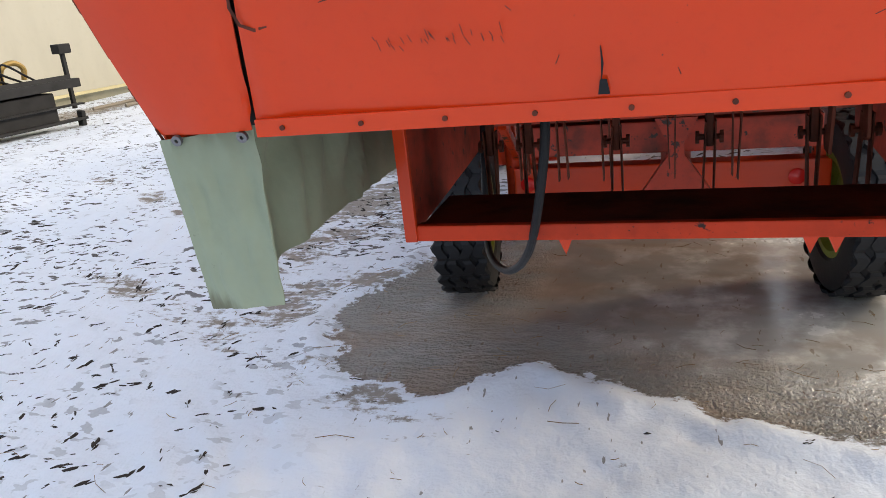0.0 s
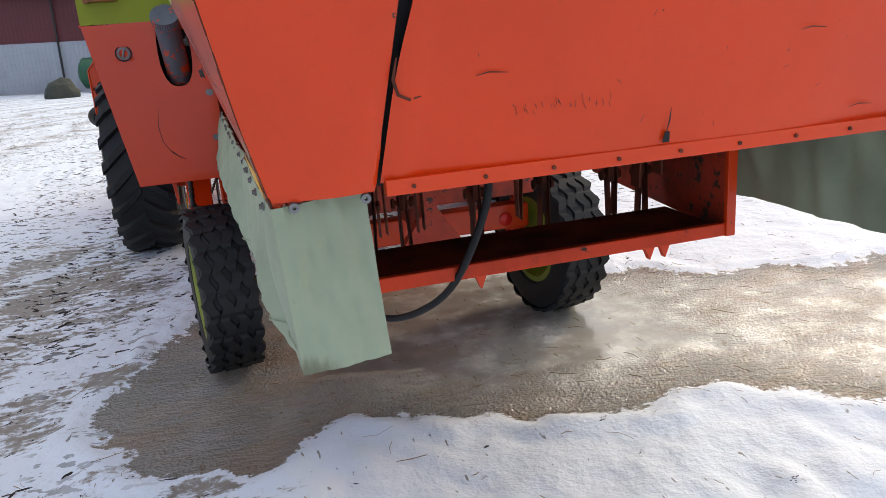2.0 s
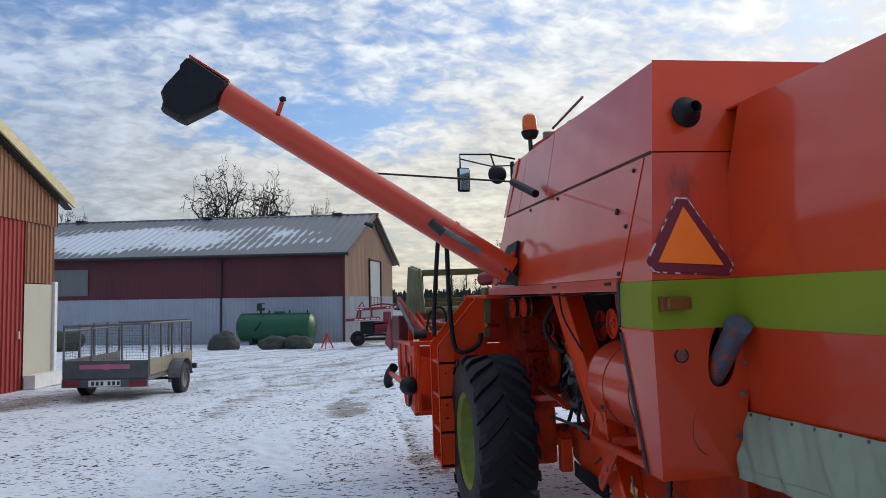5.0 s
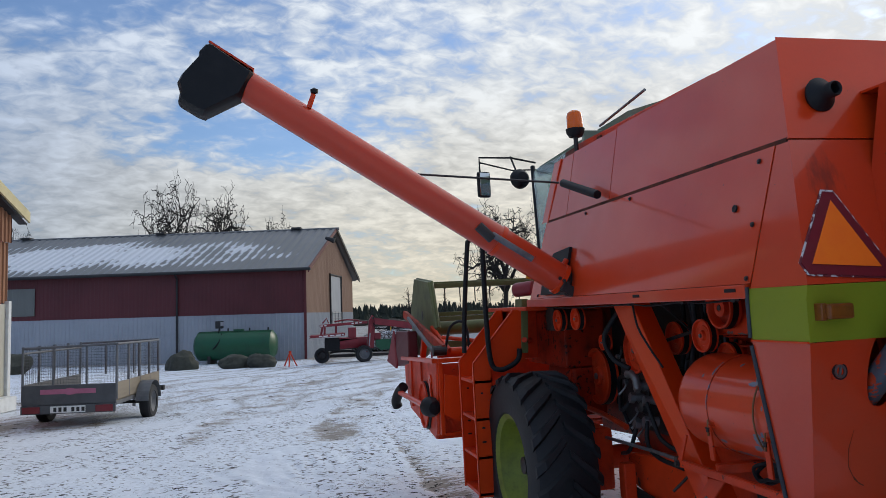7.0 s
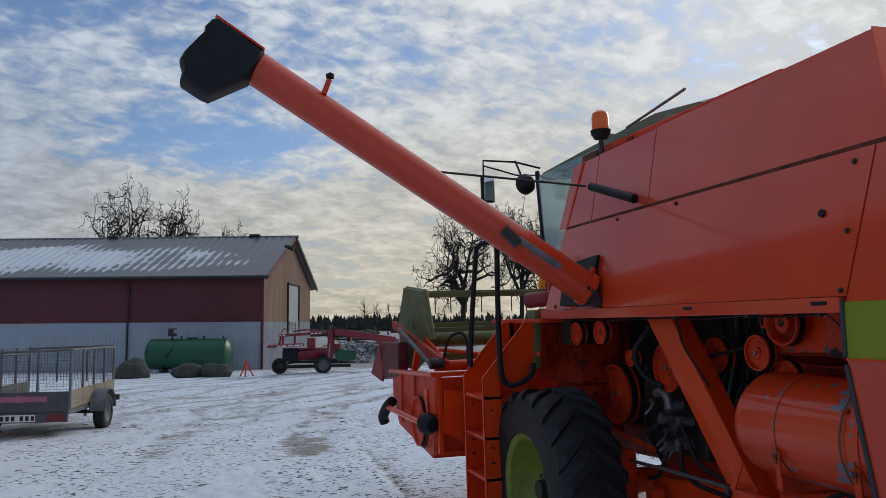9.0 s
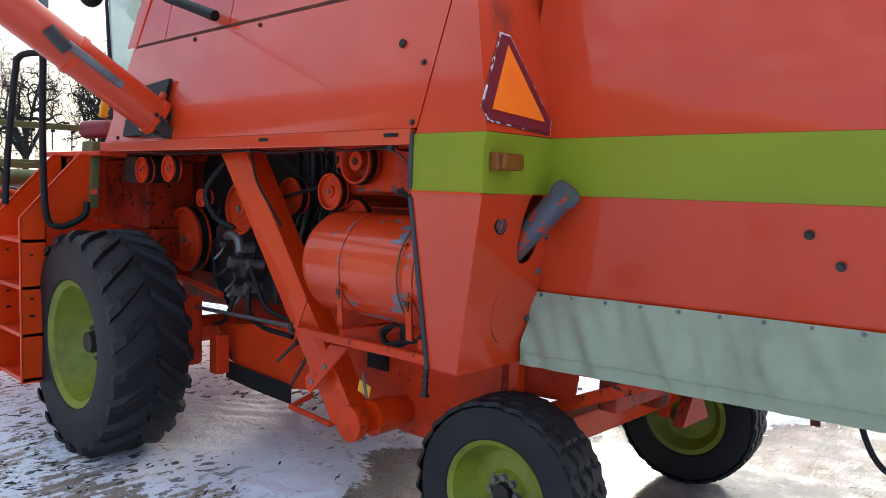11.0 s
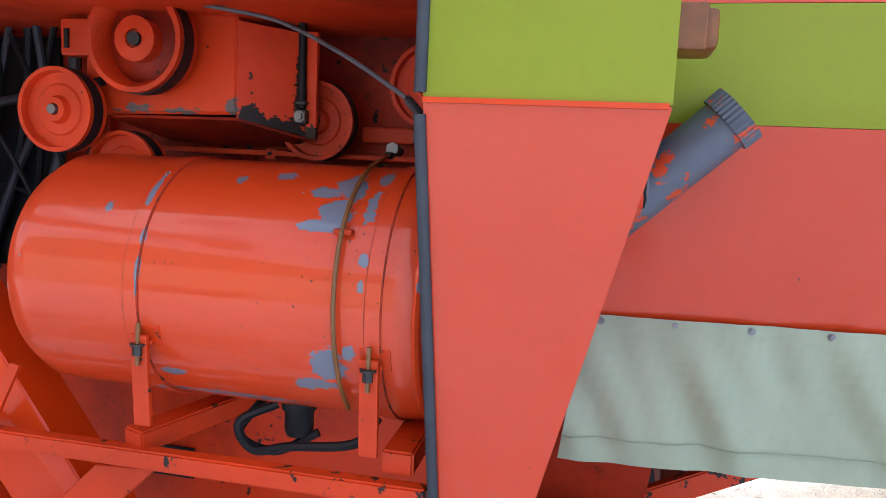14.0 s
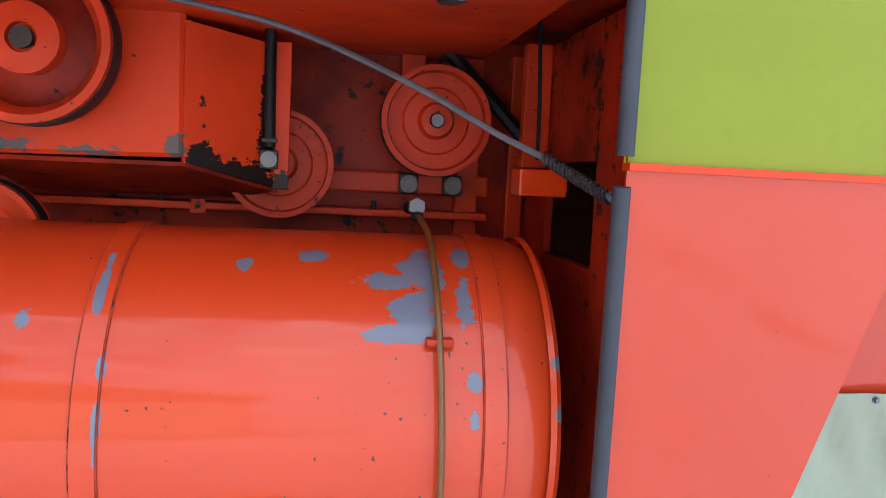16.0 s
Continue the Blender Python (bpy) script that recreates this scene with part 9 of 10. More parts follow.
# hydraulic pump cluster
pm = part("hydraulic_pump", lathe([(0.001, -0.05), (0.06, -0.05), (0.065, 0.0), (0.05, 0.03), (0.03, 0.07), (0.001, 0.075)], (-0.86, 5.10, 1.02), (-1, -0.2, 0), 22), M_DARKSTEEL, combine,
          "oily grey hydraulic pump with fittings", smooth=True)
for k, (y, z, r) in enumerate(((5.12, 1.14, 0.035), (5.04, 0.93, 0.032), (5.16, 0.90, 0.03), (5.02, 1.06, 0.028), (5.20, 1.06, 0.03))):
    part("fitting", cyl((-0.84, y, z), (-0.92, y + 0.02, z + 0.01), r, r * 0.8, 12), M_STEEL, pm)
    part("fitting_nut", cyl((-0.90, y + 0.01, z), (-0.93, y + 0.015, z + 0.005), r * 1.15, seg=6), M_STEEL, pm)
part("elbow_pipe", tube([(-0.90, 5.28, 1.20), (-0.93, 5.20, 1.215), (-0.93, 5.13, 1.20), (-0.92, 5.12, 1.13)], 0.026, 12), M_STEEL, combine, "grey steel elbow pipe", smooth=True)
for k, pth in enumerate(([(-0.92, 5.03, 0.94), (-0.95, 4.98, 0.82), (-0.95, 4.86, 0.76), (-0.93, 4.62, 0.74)], [(-0.92, 5.16, 0.90), (-0.96, 5.20, 0.75), (-0.94, 5.35, 0.70)],
                         [(-0.90, 5.30, 1.20), (-0.86, 5.50, 1.14), (-0.82, 5.55, 0.95), (-0.82, 5.40, 0.80)], [(-0.92, 5.02, 1.06), (-0.93, 4.93, 0.95), (-0.92, 4.85, 0.85), (-0.9, 4.6, 0.80)],
                         [(-0.88, 5.45, 1.05), (-0.95, 5.30, 0.98), (-0.90, 5.22, 1.06)], [(-1.02, 5.12, 1.60), (-1.08, 5.20, 1.45), (-1.06, 5.14, 1.32), (-1.0, 5.05, 1.26)])):
    part("hydraulic_hose", tube(pth, 0.013 if k < 5 else 0.016, 10), M_BLACK, combine, "black hydraulic hose")
rng = random.Random(12)
for k in range(16):
    y, z = rng.uniform(4.86, 5.5), rng.uniform(0.80, 1.30)
    a = (-0.80 - 0.10 * rng.random(), y, z)
    q = (a[0] - rng.uniform(-0.02, 0.06), y + rng.uniform(-0.12, 0.12), z + rng.uniform(-0.12, 0.12))
    pp = part("steel_pipe", tube([a, lerp(a, q, 0.5), (q[0] - 0.02, q[1], q[2])], rng.uniform(0.005, 0.010), 8), M_STEEL if k % 2 else M_DARKSTEEL, combine, smooth=True)
    part("union_nut", cyl(a, (a[0] - 0.022, a[1], a[2]), 0.017, seg=6), M_STEEL, pp)
part("engine_block", span((-0.80, 4.95, 0.84), (-0.64, 5.6, 1.25), 0.03), M_DARKSTEEL, combine, "oily dark gear block")
part("front_gear_case", span((-1.02, 6.02, 1.20), (-0.70, 6.85, 1.62), 0.02), M_GRIME_SHADE, combine)
part("front_gear_case", span((-0.98, 6.0, 0.85), (-0.72, 6.5, 1.20), 0.03), M_GRIME_SHADE, combine)
part("final_drive", span((-1.16, 5.45, 0.45), (-0.95, 5.82, 0.85), 0.03), M_ORANGE_OLD, combine)
part("front_axle", cyl((-1.15, 5.79, FRONT_R - 0.035), (0.98, 5.79, FRONT_R - 0.035), 0.08), M_ORANGE_OLD, combine)
part("axle_leg", span((-1.0, 5.22, 0.44), (-0.92, 5.30, 0.66), 0.01), M_ORANGE_OLD, combine)
part("oil_cooler", span((-1.14, 5.90, 1.48), (-0.95, 6.05, 1.64), 0.01), M_DARKSTEEL, combine)
part("lower_links", tube([(-0.9, 5.35, 0.86), (-0.9, 5.7, 0.90), (-0.9, 6.1, 0.92)], 0.02, 8), M_ORANGE_OLD, combine)

# -- unloading auger --
A0, A1 = Vector((-1.20, 5.36, 1.775)), Vector((-3.20, 5.40, 3.075))
ad = (A1 - A0).normalized()
aug = part("unloading_auger", cyl(A0 + ad * 0.085, A1, 0.096, seg=36), M_ORANGE_SHEEN, combine, "long orange unloading auger tube", smooth=True)
for t in (0.036, 0.235):
    p = A0 + ad * 2.385 * t
    part("tube_collar", cyl(p, p + ad * 0.03, 0.104, seg=36), M_ORANGE, aug, smooth=True)
part("elbow", tube([(-1.10, 5.42, 1.74), (-1.17, 5.41, 1.77), A0 + Vector((0, 0.03, 0.02)), A0 + ad * 0.12], 0.078, 20), M_DARKSTEEL, combine, "dark oily auger swivel", smooth=True)
part("swivel_bracket", box((-1.235, 5.44, 1.745), (0.05, 0.26, 0.035), (0, 0, 0), 0.008), M_DARKSTEEL, combine, "dark swivel bracket")
part("swivel_arm", tube([(-1.235, 5.36, 1.95), (-1.27, 5.34, 1.90), (-1.31, 5.29, 1.87)], 0.018, 8), M_ORANGE_OLD, combine)
part("swivel_pin", cyl((-1.25, 5.335, 1.72), (-1.25, 5.335, 1.80), 0.022, seg=12), M_DARKSTEEL, combine)
part("hinge_plate", box(A0 + ad * 0.06 + Vector((0, -0.09, -0.06)), (0.14, 0.03, 0.06), (0, 33, 0), 0.006), M_DARKSTEEL, combine)
# black plate on the panel stands in for a shaded recess
part("hinge_recess", plate([(side_x(z) - 0.012, y, z) for y, z in ((5.345, 2.03), (5.385, 1.735), (5.78, 1.735), (5.78, 1.88), (5.62, 2.01))], 0.02), M_BLACK, combine, "black plate for the shaded recess round the auger hinge")
for k in range(3):
    part("hinge_bolt", bolt(A0 + ad * (0.095 + 0.030 * k) + Vector((0, -0.118, -0.03)), (0, -1, 0), 0.008, 0.008), M_DARKSTEEL, aug)
ram_p = A0 + ad * 0.36 + Vector((-0.0, -0.115, -0.015))
part("swing_ram", cyl(ram_p, ram_p + ad * 0.30, 0.020, seg=14), M_STEEL, combine, "steel swing ram", smooth=True)
part("ram_eye", cyl(ram_p + ad * 0.30 + Vector((0, 0, -.03)), ram_p + ad * 0.40 + Vector((0, 0, .0)), 0.032, seg=14), M_DARKSTEEL, combine)
part("hook_eye", box(A1 - ad * 1.165 + Vector((0, 0.10, 0.075)), (0.035, 0.03, 0.05), (0, 30, 0), 0.005), M_ORANGE, combine)
kn = A1 - ad * 0.40
part("rest_pin", tube([kn + Vector((0.03, -0.06, 0.07)), kn + Vector((0.06, -0.07, 0.15))], 0.016, 8, curve=0), M_ORANGE, aug)
part("rest_knob", lathe([(0.001, -0.02), (0.022, -0.012), (0.024, 0.008), (0.001, 0.022)], kn + Vector((0.065, -0.07, 0.17)), (0, 0, 1), 14), M_BLACK, aug, smooth=True)
up = Vector((ad.z, 0, -ad.x)).normalized()
if up.z < 0:
    up = -up
part("end_hood", plate([A1 + up * 0.096 + Vector((0, -0.09, 0)), A1 + up * 0.096 + Vector((0, 0.09, 0)), A1 + ad * 0.30 + up * 0.10 + Vector((0, 0.09, 0)), A1 + ad * 0.30 + up * 0.10 + Vector((0, -0.09, 0))], 0.012),
     M_ORANGE, aug)


bp_ = [(-3.150, 3.128), (-3.388, 3.302), (-3.420, 3.296), (-3.458, 3.252), (-3.462, 3.222), (-3.562, 3.108), (-3.586, 3.06), (-3.572, 3.003), (-3.584, 2.95), (-3.485, 2.886), (-3.446, 2.871), (-3.225, 2.985)]
spout = sheet(lambda i, j: tuple(lerp((bp_[round(i * 12) % 12][0], 5.38, bp_[round(i * 12) % 12][1]), (-3.37, 5.38, 3.08), 0.10 * (2 * j - 1) ** 4)[k] + (0.0, 0.115 * (2 * j - 1), 0.0)[k] for k in range(3)), 12, 6)
bmesh.ops.remove_doubles(spout, verts=spout.verts, dist=1e-5)
bmesh.ops.holes_fill(spout, edges=spout.edges, sides=0)
part("rubber_spout", spout, M_BLACK, combine, "black rubber spout on the auger end", smooth=True)
part("stay_rod", tube([A1 - ad * 1.165 + Vector((0, 0.10, 0.105)), (-1.235, 5.40, 2.46)], 0.007, 8), M_DARKSTEEL, combine, "thin black stay rod")
part("stay_damper", cyl((-1.222, 5.36, 2.45), (-1.187, 4.93, 2.305), 0.026, seg=16), M_BLACK, combine, "black damper sleeve", smooth=True)

# -- cab, beacon, mirrors --
ROOF = [(7.50, 2.985), (7.42, 3.01), (6.5, 3.035), (5.6, 3.05), (5.12, 2.99), (5.0, 2.95)]


def cab_roof_pt(i, j):
    y, z = ROOF[round(i * (len(ROOF) - 1))]
    x = -0.60 + 1.04 * j
    return (x, y, z - (0.03 if j in (0, 1) else 0) - 0.02 * abs(2 * j - 1) ** 2)


part("cab_roof", sheet(cab_roof_pt, len(ROOF) - 1, 8, 0.07), M_CABGREEN, combine, "pale green cab roof")
cabg = bmesh.new()
plate([(-0.80, 6.97, 2.0), (-0.68, 7.36, 2.90), (0.50, 7.36, 2.90), (0.62, 6.97, 2.0)], 0.012, bm=cabg)
part("windscreen", cabg, M_GLASS, combine, "tilted cab windscreen")
part("side_window", plate([(-0.80, 6.95, 2.05), (-0.69, 7.33, 2.90), (-0.69, 6.2, 2.90), (-0.84, 6.2, 2.05)], 0.01), M_GLASS, combine, "cab side window")
part("cab_rear_wall", span((-0.80, 5.92, 1.75), (0.62, 5.97, 2.94), 0.01), M_CABGREEN, combine)
part("cab_floor", span((-0.86, 5.95, 1.62), (0.68, 7.1, 1.74), 0.02), M_GRIME_SHADE, combine)
part("cab_front_wall", plate([(-0.82, 6.95, 1.70), (0.64, 6.95, 1.70), (0.62, 6.97, 2.0), (-0.80, 6.97, 2.0)], 0.03), M_ORANGE, combine)
for x in (-0.80, 0.62):
    part("cab_pillar", tube([(x, 6.97, 1.75), (x * 0.86, 7.36, 2.95)], 0.022, 8, curve=0), M_BLACK, combine)
part("seat_back", box((-0.1, 6.3, 2.2), (0.5, 0.12, 0.6), (0, 0, 0), 0.05), M_BLACK, combine)
part("grille_panel", box((-0.88, 6.05, 2.55), (0.03, 0.22, 0.55), (0, 8, 0), 0.004), M_RUSTY, combine)
bc = part("beacon", lathe([(0.001, 0.0), (0.045, 0.0), (0.062, 0.03), (0.066, 0.055), (0.001, 0.056)], (-1.012, 5.592, 2.81), (0, 0, 1), 24), M_BLACK, combine, "amber beacon on a black foot", smooth=True)
part("amber_dome", lathe([(0.001, 0.0), (0.055, 0.0), (0.055, 0.085), (0.048, 0.112), (0.026, 0.128), (0.001, 0.131)], (-1.012, 5.592, 2.866), (0, 0, 1), 24), M_AMBER, bc, "amber plastic dome", smooth=True)
part("beacon_stem", cyl((-1.012, 5.592, 2.68), (-1.012, 5.592, 2.815), 0.016), M_DARKSTEEL, bc)
part("roof_rod", tube([(-0.85, 5.54, 2.876), (-0.85, 4.89, 2.935)], 0.009, 8, curve=0), M_STEEL, combine, "grey rod raised on the roof")
part("roof_hatch", box((-0.72, 4.85, 2.74), (0.5, 1.7, 0.05), (1, 0, 0), 0.01), M_ORANGE_OLD, combine, "slightly raised hatch lid")
part("roof_clip", box((-0.95, 5.3, 2.73), (0.06, 0.07, 0.04), (0, 0, 0), 0.006), M_RUSTY, combine)
part("roof_clip", box((-0.93, 4.9, 2.75), (0.05, 0.05, 0.06), (0, 0, 0), 0.006), M_CABGREEN, combine)
arm = bmesh.new()
tube([(-0.66, 7.36, 2.985), (-0.92, 7.30, 3.02), (-1.23, 7.26, 3.015), (-1.23, 7.26, 2.88)], 0.009, 6, bm=arm, curve=0)
tube([(-1.23, 7.26, 2.97), (-0.92, 7.28, 2.90), (-0.66, 7.36, 2.92)], 0.007, 6, bm=arm, curve=0)
tube([(-0.92, 7.3, 3.03), (-0.90, 7.2, 2.86)], 0.009, 6, bm=arm, curve=0)
part("mirror_arm", arm, M_BLACK, combine)
mir = part("mirror", box((-1.205, 7.24, 2.765), (0.125, 0.05, 0.235), (0, 0, 12), 0.024), M_BLACK, combine, "black rounded wing mirror")
part("mirror_glass", box((-1.200, 7.212, 2.765), (0.10, 0.006, 0.205), (0, 0, 12), 0.002), M_MIRROR, mir)
part("work_lamp", lathe([(0.001, -0.05), (0.05, -0.045), (0.085, -0.01), (0.09, 0.03), (0.001, 0.035)], (-0.89, 7.14, 2.80), (-0.2, 1, -0.1), 20), M_BLACK, combine, "black round work lamp", smooth=True)

# -- ladder and hand rails --
LX0, LX1 = -1.675, -1.535
for y in (6.19, 6.60):
    prof = [(LX0, y, 0.305), (LX1, y, 0.305), (LX1, y, 1.22), (-1.27, y, 1.25), (-1.27, y, 1.64), (-1.345, y, 1.64), (LX0, y, 1.265)]
    lp = part("ladder_cheek", plate(prof, 0.008, flip=False), M_ORANGE, combine, "orange ladder side plate")
    part("cheek_edge", tube([(LX0, y, 0.305), (LX0, y, 1.265), (-1.345, y, 1.64)], 0.007, 6, curve=0), M_ORANGE, lp)
    for z, w in ((0.80, 0.022), (0.70, 0.030), (1.05, 0.016)):
        part("plate_slot", span((-1.62 - w / 2, y - 0.0125, z - 0.006), (-1.62 + w / 2, y - 0.0075, z + 0.006), 0.001), M_BLACK, lp)
for z in (0.325, 0.585, 0.86, 1.13):
    part("ladder_step", span((LX0 + 0.005, 6.19, z - 0.012), (LX1, 6.60, z + 0.012), 0.003), M_ORANGE_OLD, combine, "orange ladder tread")
part("ladder_back", span((LX1 - 0.006, 6.19, 0.305), (LX1, 6.60, 1.22)), M_ORANGE_OLD, combine)
part("platform", span((-1.30, 6.02, 1.63), (-0.80, 7.0, 1.66), 0.006), M_ORANGE_OLD, combine)
part("platform_skirt", span((-1.30, 6.60, 1.25), (-0.9, 6.64, 1.66)), M_ORANGE_OLD, combine)
part("green_post", box((-1.262, 6.25, 1.52), (0.05, 0.16, 0.40), (0, 3, 0), 0.006), M_GREEN_DULL, combine, "green post by the ladder")
part("hand_rail", tube([(-1.655, 6.50, 1.33), (-1.645, 6.48, 1.6), (-1.60, 6.46, 2.12), (-1.585, 6.45, 2.19), (-1.55, 6.40, 2.215), (-1.46, 6.32, 2.22)], 0.019, 12), M_BLACK, combine,
     "black bent hand rail")
part("hand_rail", tube([(-1.50, 6.05, 2.19), (-1.59, 6.02, 2.16), (-1.60, 6.02, 2.08), (-1.585, 6.08, 1.60), (-1.55, 6.14, 1.28), (-1.49, 6.13, 1.215), (-1.40, 6.12, 1.24), (-1.35, 6.10, 1.29), (-1.34, 6.10, 1.36)],
     0.019, 12), M_BLACK, combine, "black bent hand rail")
ext = part("extinguisher", cyl((-1.17, 6.16, 1.80), (-1.27, 6.32, 1.79), 0.055, seg=20, bevel=0.015), M_CRIMSON, combine, "dark red cylinder by the auger", smooth=True)
part("yellow_lever", box((-1.15, 6.30, 1.95), (0.05, 0.03, 0.16), (0, 10, 0), 0.01), M_YELLOW, combine)
part("beam_rail", tube([(-1.30, 6.10, 1.42), (-1.0, 6.8, 1.38), (-0.9, 7.3, 1.35)], 0.02, 8, curve=0), M_ORANGE_OLD, combine)

# -- cutting table and reel --
HX0, HX1 = -1.74, 2 * XC + 1.74
part("feeder_house", plate([(-0.62, 6.4, 1.45), (0.45, 6.4, 1.45), (0.45, 7.35, 1.05), (-0.62, 7.35, 1.05)], 0.45, bevel=0.01), M_ORANGE_OLD, combine)
part("table_back", span((HX0, 7.27, 0.56), (HX1, 7.31, 1.20), 0.006), M_ORANGE_OLD, combine, "orange back wall of the cutting table")
for z in (0.60, 0.86):
    part("back_flange", span((HX0, 7.24, z - 0.014), (HX1, 7.28, z + 0.014), 0.003), M_ORANGE, combine)
part("table_tube", cyl((HX0 + 0.08, 7.45, 1.285), (HX1 - 0.08, 7.45, 1.285), 0.045, seg=18), M_ORANGE, combine, smooth=True)
part("table_floor", plate([(HX0 + 0.02, 7.30, 0.60), (HX1 - 0.02, 7.30, 0.60), (HX1 - 0.02, 8.5, 0.76), (HX0 + 0.02, 8.5, 0.76)], 0.03), M_ORANGE_OLD, combine)
for x in (HX0, HX1):
    ch = part("table_cheek", plate([(x, 7.27, 0.575), (x, 8.42, 0.70), (x, 8.66, 0.95), (x, 8.66, 1.18), (x, 7.12, 1.235), (x, 7.20, 0.62)], 0.014), M_ORANGE_OLD, combine, "orange end plate of the table")
    part("cheek_rim", tube([(x, 8.42, 0.70), (x, 7.27, 0.575), (x, 7.20, 0.62), (x, 7.12, 1.235)], 0.012, 6, curve=0), M_ORANGE, ch)
    for y in (7.75, 8.25):
        part("cheek_rib", span((x - 0.03, y - 0.02, 0.64 + 0.10 * (y - 7.27)), (x + 0.012, y + 0.02, 1.20), 0.003), M_ORANGE_OLD, ch)
    part("cheek_rail", beam((x - 0.02, 8.68, 1.185), (x - 0.02, 7.10, 1.24), 0.06, 0.035), M_ORANGE, ch, "orange top rail, worn pale")
part("back_rail", span((HX0, 7.08, 1.222), (HX1, 7.15, 1.258), 0.004), M_ORANGE, combine, "orange rear top rail")
part("rear_frame", plate([(-1.72, 7.02, 0.80), (-1.56, 7.02, 0.72), (-1.55, 7.02, 1.10), (-1.70, 7.02, 1.13)], 0.02), M_ORANGE, combine, "orange drive bracket plate")
part("frame_post", span((-1.735, 7.10, 0.62), (-1.70, 7.16, 1.22), 0.004), M_ORANGE, combine)
part("link_plate", lathe([(0.001, -0.008), (0.05, -0.008), (0.05, 0.008), (0.001, 0.008)], (-1.76, 7.36, 1.06), (-1, 0, 0), 18), M_ORANGE, combine)
part("link_arm", beam((-1.765, 7.36, 1.07), (-1.765, 7.30, 0.84), 0.012, 0.05, up=(0, 1, 0.2)), M_ORANGE, combine)
dd = pulley((-1.765, 7.58, 0.825), 0.208, 0.055, "drive_disc", label="orange drive disc on the table end")
part("joint_guard", lathe([(0.001, -0.10), (0.055, -0.09), (0.085, -0.03), (0.085, 0.03), (0.05, 0.07), (0.001, 0.075)], (-1.80, 7.20, 0.85), (-0.25, 1, 0.02), 18), M_BLACK, combine, "black drive joint guard", smooth=True)
part("drive_shaft", cyl((-1.82, 7.26, 0.845), (-1.86, 8.42, 0.86), 0.026, seg=14), M_ORANGE, combine, "pale orange drive shaft", smooth=True)
part("shaft_guard", tube([(-1.83, 8.36, 0.92), (-1.86, 8.46, 0.86), (-1.88, 8.56, 0.76), (-1.86, 8.58, 0.70)], 0.05, 12), M_BLACK, combine, "black shaft end guard", smooth=True)
part("loose_strap", tube([(-1.80, 7.20, 0.77), (-1.79, 7.33, 0.66), (-1.78, 7.46, 0.63)], 0.010, 6), M_BLACK, combine)
dv = part("crop_divider", plate([(-1.76, 8.40, 1.14), (-1.76, 8.38, 1.47), (-1.76, 9.10, 1.46), (-1.80, 9.38, 1.12), (-1.78, 9.0, 1.08)], 0.10, bevel=0.01), M_BARNRED, combine, "dark red crop divider")
part("divider_edge", plate([(-1.79, 9.12, 1.46), (-1.83, 9.40, 1.12), (-1.80, 8.98, 1.06), (-1.785, 8.95, 1.14)], 0.02), M_CRIMSON, dv, "pale scraped divider flank")
for x in (-1.56, 2 * XC + 1.56):
    sdp = plate([(x, 8.80, 2.01), (x, 8.06, 1.945), (x, 7.83, 1.50), (x, 7.89, 1.36), (x, 8.40, 1.20), (x, 8.94, 1.20), (x, 9.03, 1.38), (x, 9.06, 1.67)], 0.03, bevel=0.004)
    ep = part("reel_end_plate", sdp, M_GREEN_DULL, combine, "dull green reel end plate")
    part("plate_flange", tube([(x + 0.01, 8.80, 2.01), (x + 0.01, 8.06, 1.945), (x + 0.01, 7.83, 1.50)], 0.016, 6, curve=0), M_GREEN_DULL, ep)
    part("bearing", lathe([(0.001, -0.03), (0.07, -0.03), (0.075, 0.0), (0.05, 0.03), (0.001, 0.035)], (x, 8.42, 1.62), (-1, 0, 0), 16), M_DARKSTEEL, ep)
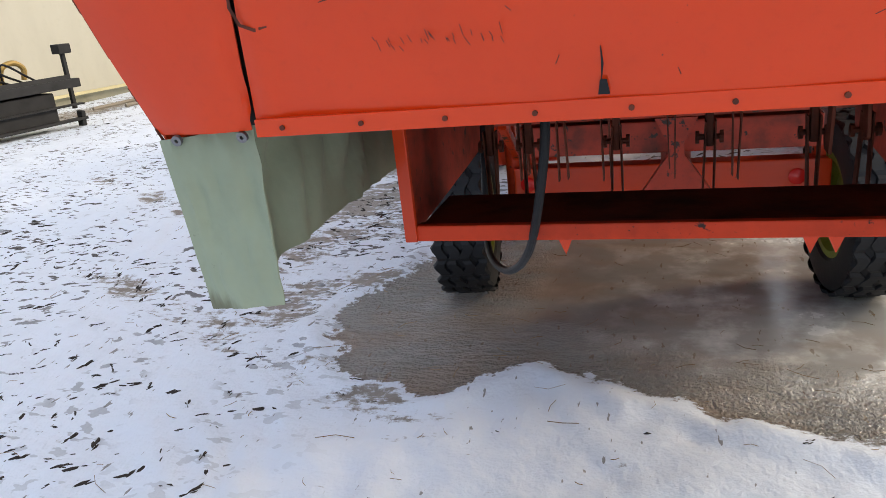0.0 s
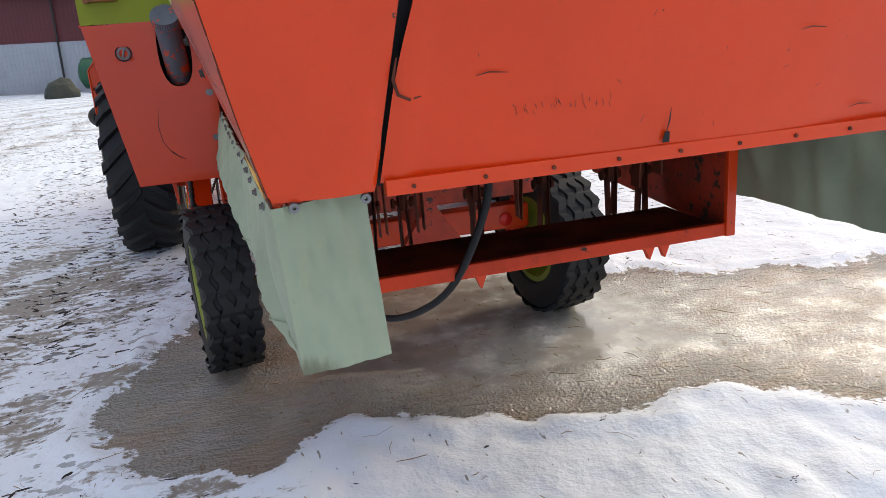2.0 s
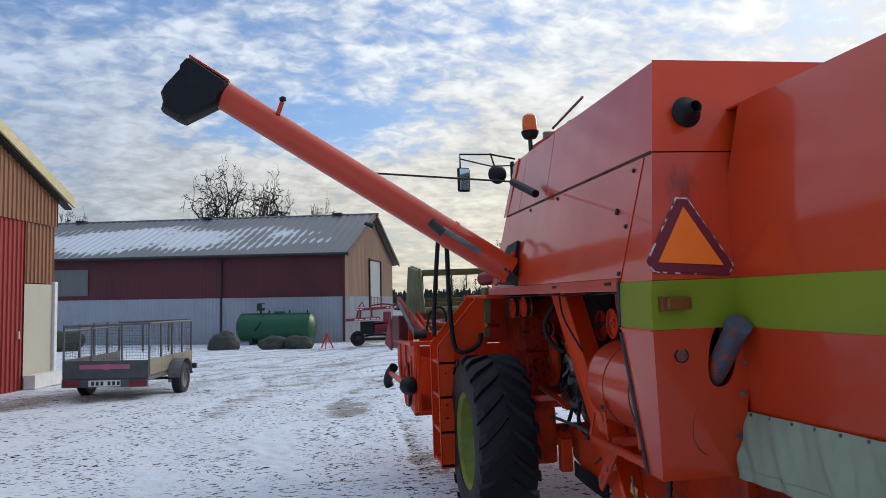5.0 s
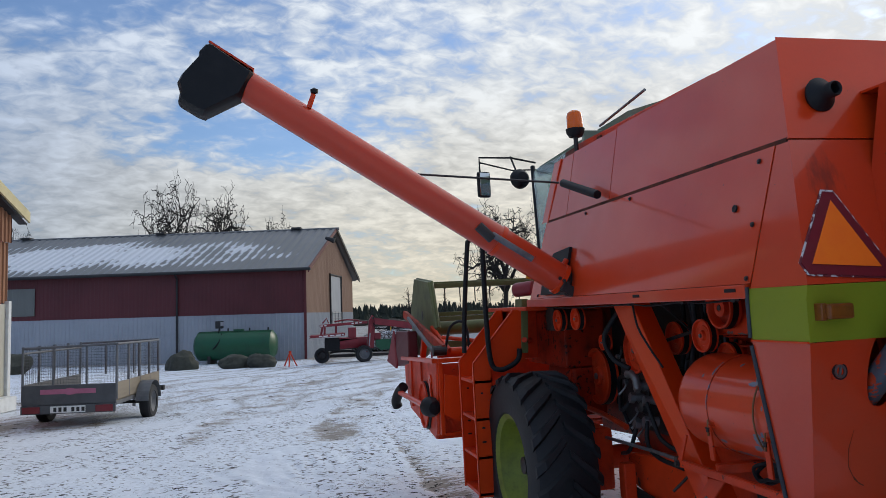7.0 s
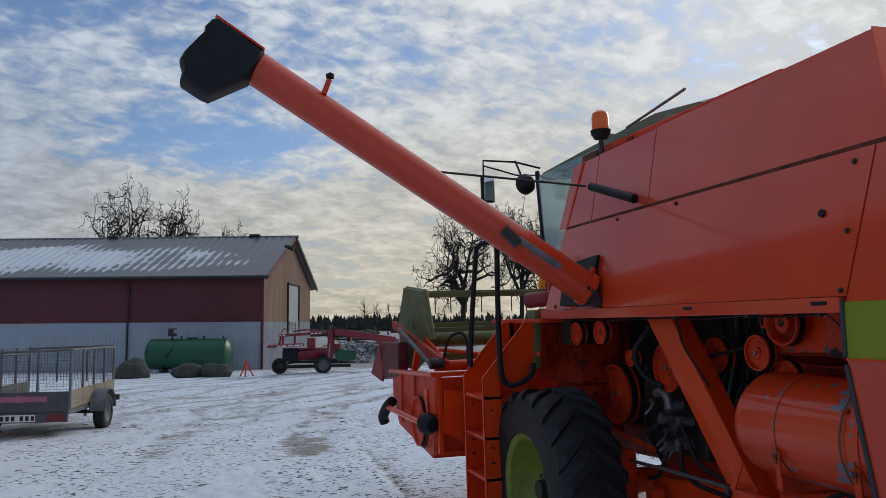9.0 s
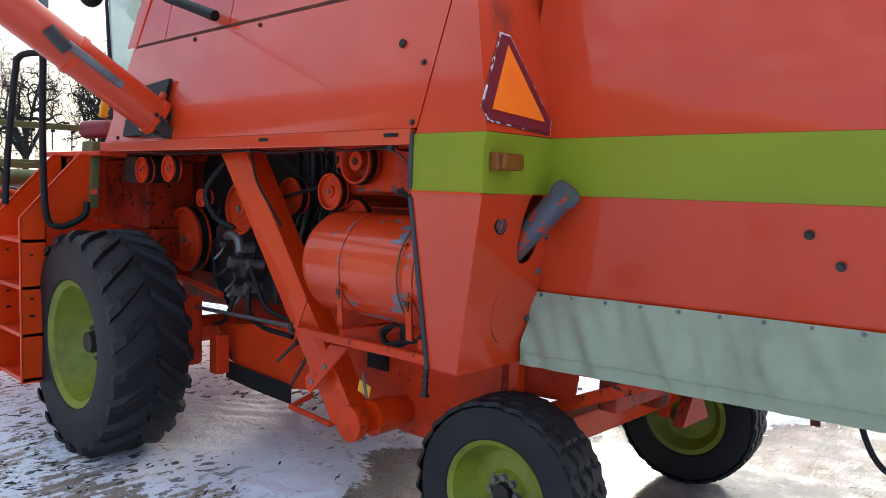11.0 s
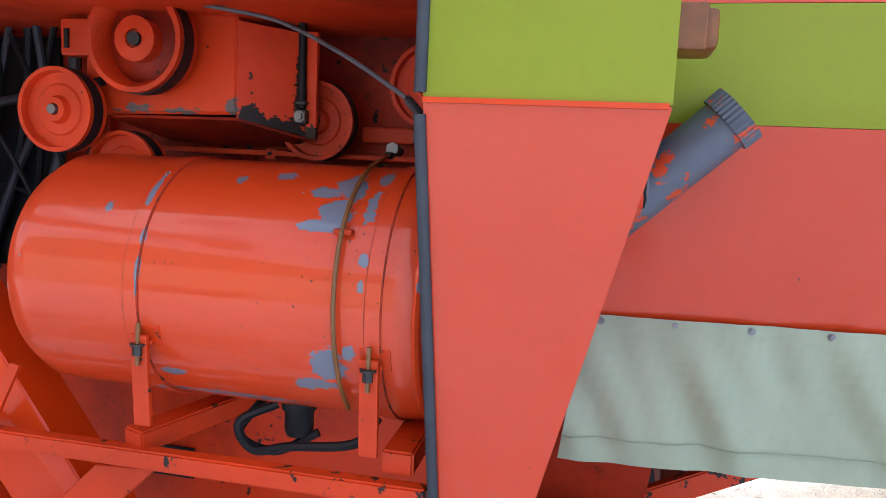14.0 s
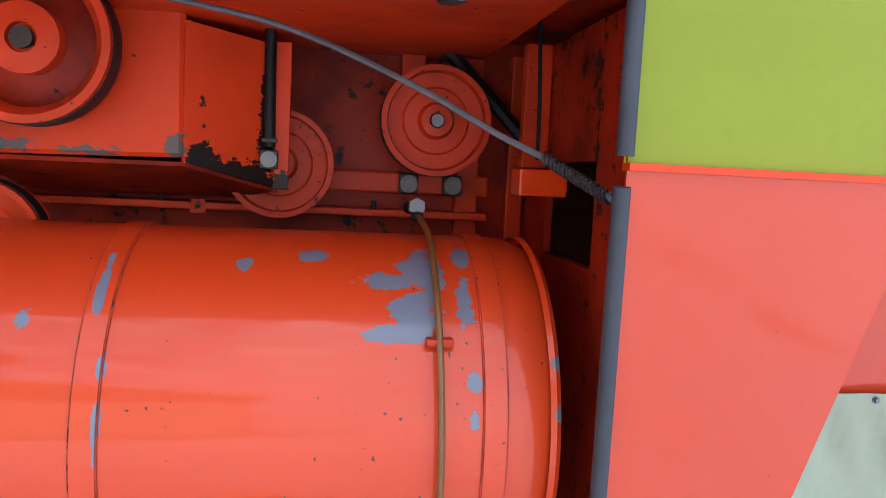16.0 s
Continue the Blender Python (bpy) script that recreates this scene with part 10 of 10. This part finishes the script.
for y, z, r in ((8.10, 1.905, 0.024), (8.82, 1.95, 0.022), (8.90, 1.62, 0.022), (7.92, 1.58, 0.022), (8.02, 1.34, 0.022), (8.75, 1.28, 0.022)):
    part("reel_bar", span((-1.55, y - r, z - r), (2 * XC + 1.55, y + r, z + r), 0.005), M_GREEN_DULL, combine, "dull green reel bar")
part("reel_tube", cyl((-1.55, 8.40, 1.48), (2 * XC + 1.55, 8.40, 1.48), 0.072, seg=20), M_GREEN_DULL, combine, "green reel centre tube", smooth=True)
for k in range(16):
    x = -1.42 + k * 0.17
    part("reel_tine", tube([(x, 8.82, 1.95), (x, 8.83, 1.90), (x + 0.006, 8.85, 1.74)], 0.0065, 5, curve=0), M_DARKSTEEL, combine)
    part("tine_clip", box((x, 8.81, 1.915), (0.026, 0.04, 0.04), (0, 0, 0), 0.006), M_BLACK, combine)
part("reel_support", beam((-1.72, 8.70, 1.64), (-1.62, 7.36, 1.32), 0.04, 0.075), M_UNDER, combine, "weathered orange reel arm")
part("reel_ram", cyl((-1.75, 8.35, 1.60), (-1.70, 7.42, 1.30), 0.018, seg=12), M_CAGE, combine, smooth=True)
part("arm_stay", beam((-1.60, 7.95, 1.50), (-1.56, 7.40, 1.30), 0.03, 0.05), M_ORANGE_OLD, combine)
part("arm_foot", beam((-1.66, 8.15, 1.22), (-1.66, 7.98, 1.44), 0.05, 0.06, up=(0, 1, 0.3)), M_ORANGE, combine)
part("arm_pivot", cyl((-1.60, 7.38, 1.31), (-1.72, 7.38, 1.31), 0.045, seg=14), M_DARKSTEEL, combine)
part("table_hose", tube([(-1.60, 7.40, 1.30), (-1.56, 7.36, 1.50), (-1.48, 7.30, 1.56), (-1.42, 7.30, 1.50), (-1.40, 7.32, 1.28)], 0.012, 8), M_BLACK, combine, "black hydraulic hose")
part("cross_lever", tube([(-1.60, 7.5, 1.42), (-1.2, 7.2, 1.36), (-0.9, 7.0, 1.34)], 0.018, 8, curve=0), M_ORANGE_OLD, combine)
part("table_auger", cyl((HX0 + 0.05, 7.85, 0.84), (HX1 - 0.05, 7.85, 0.84), 0.16, seg=24), M_ORANGE_OLD, combine, smooth=True)
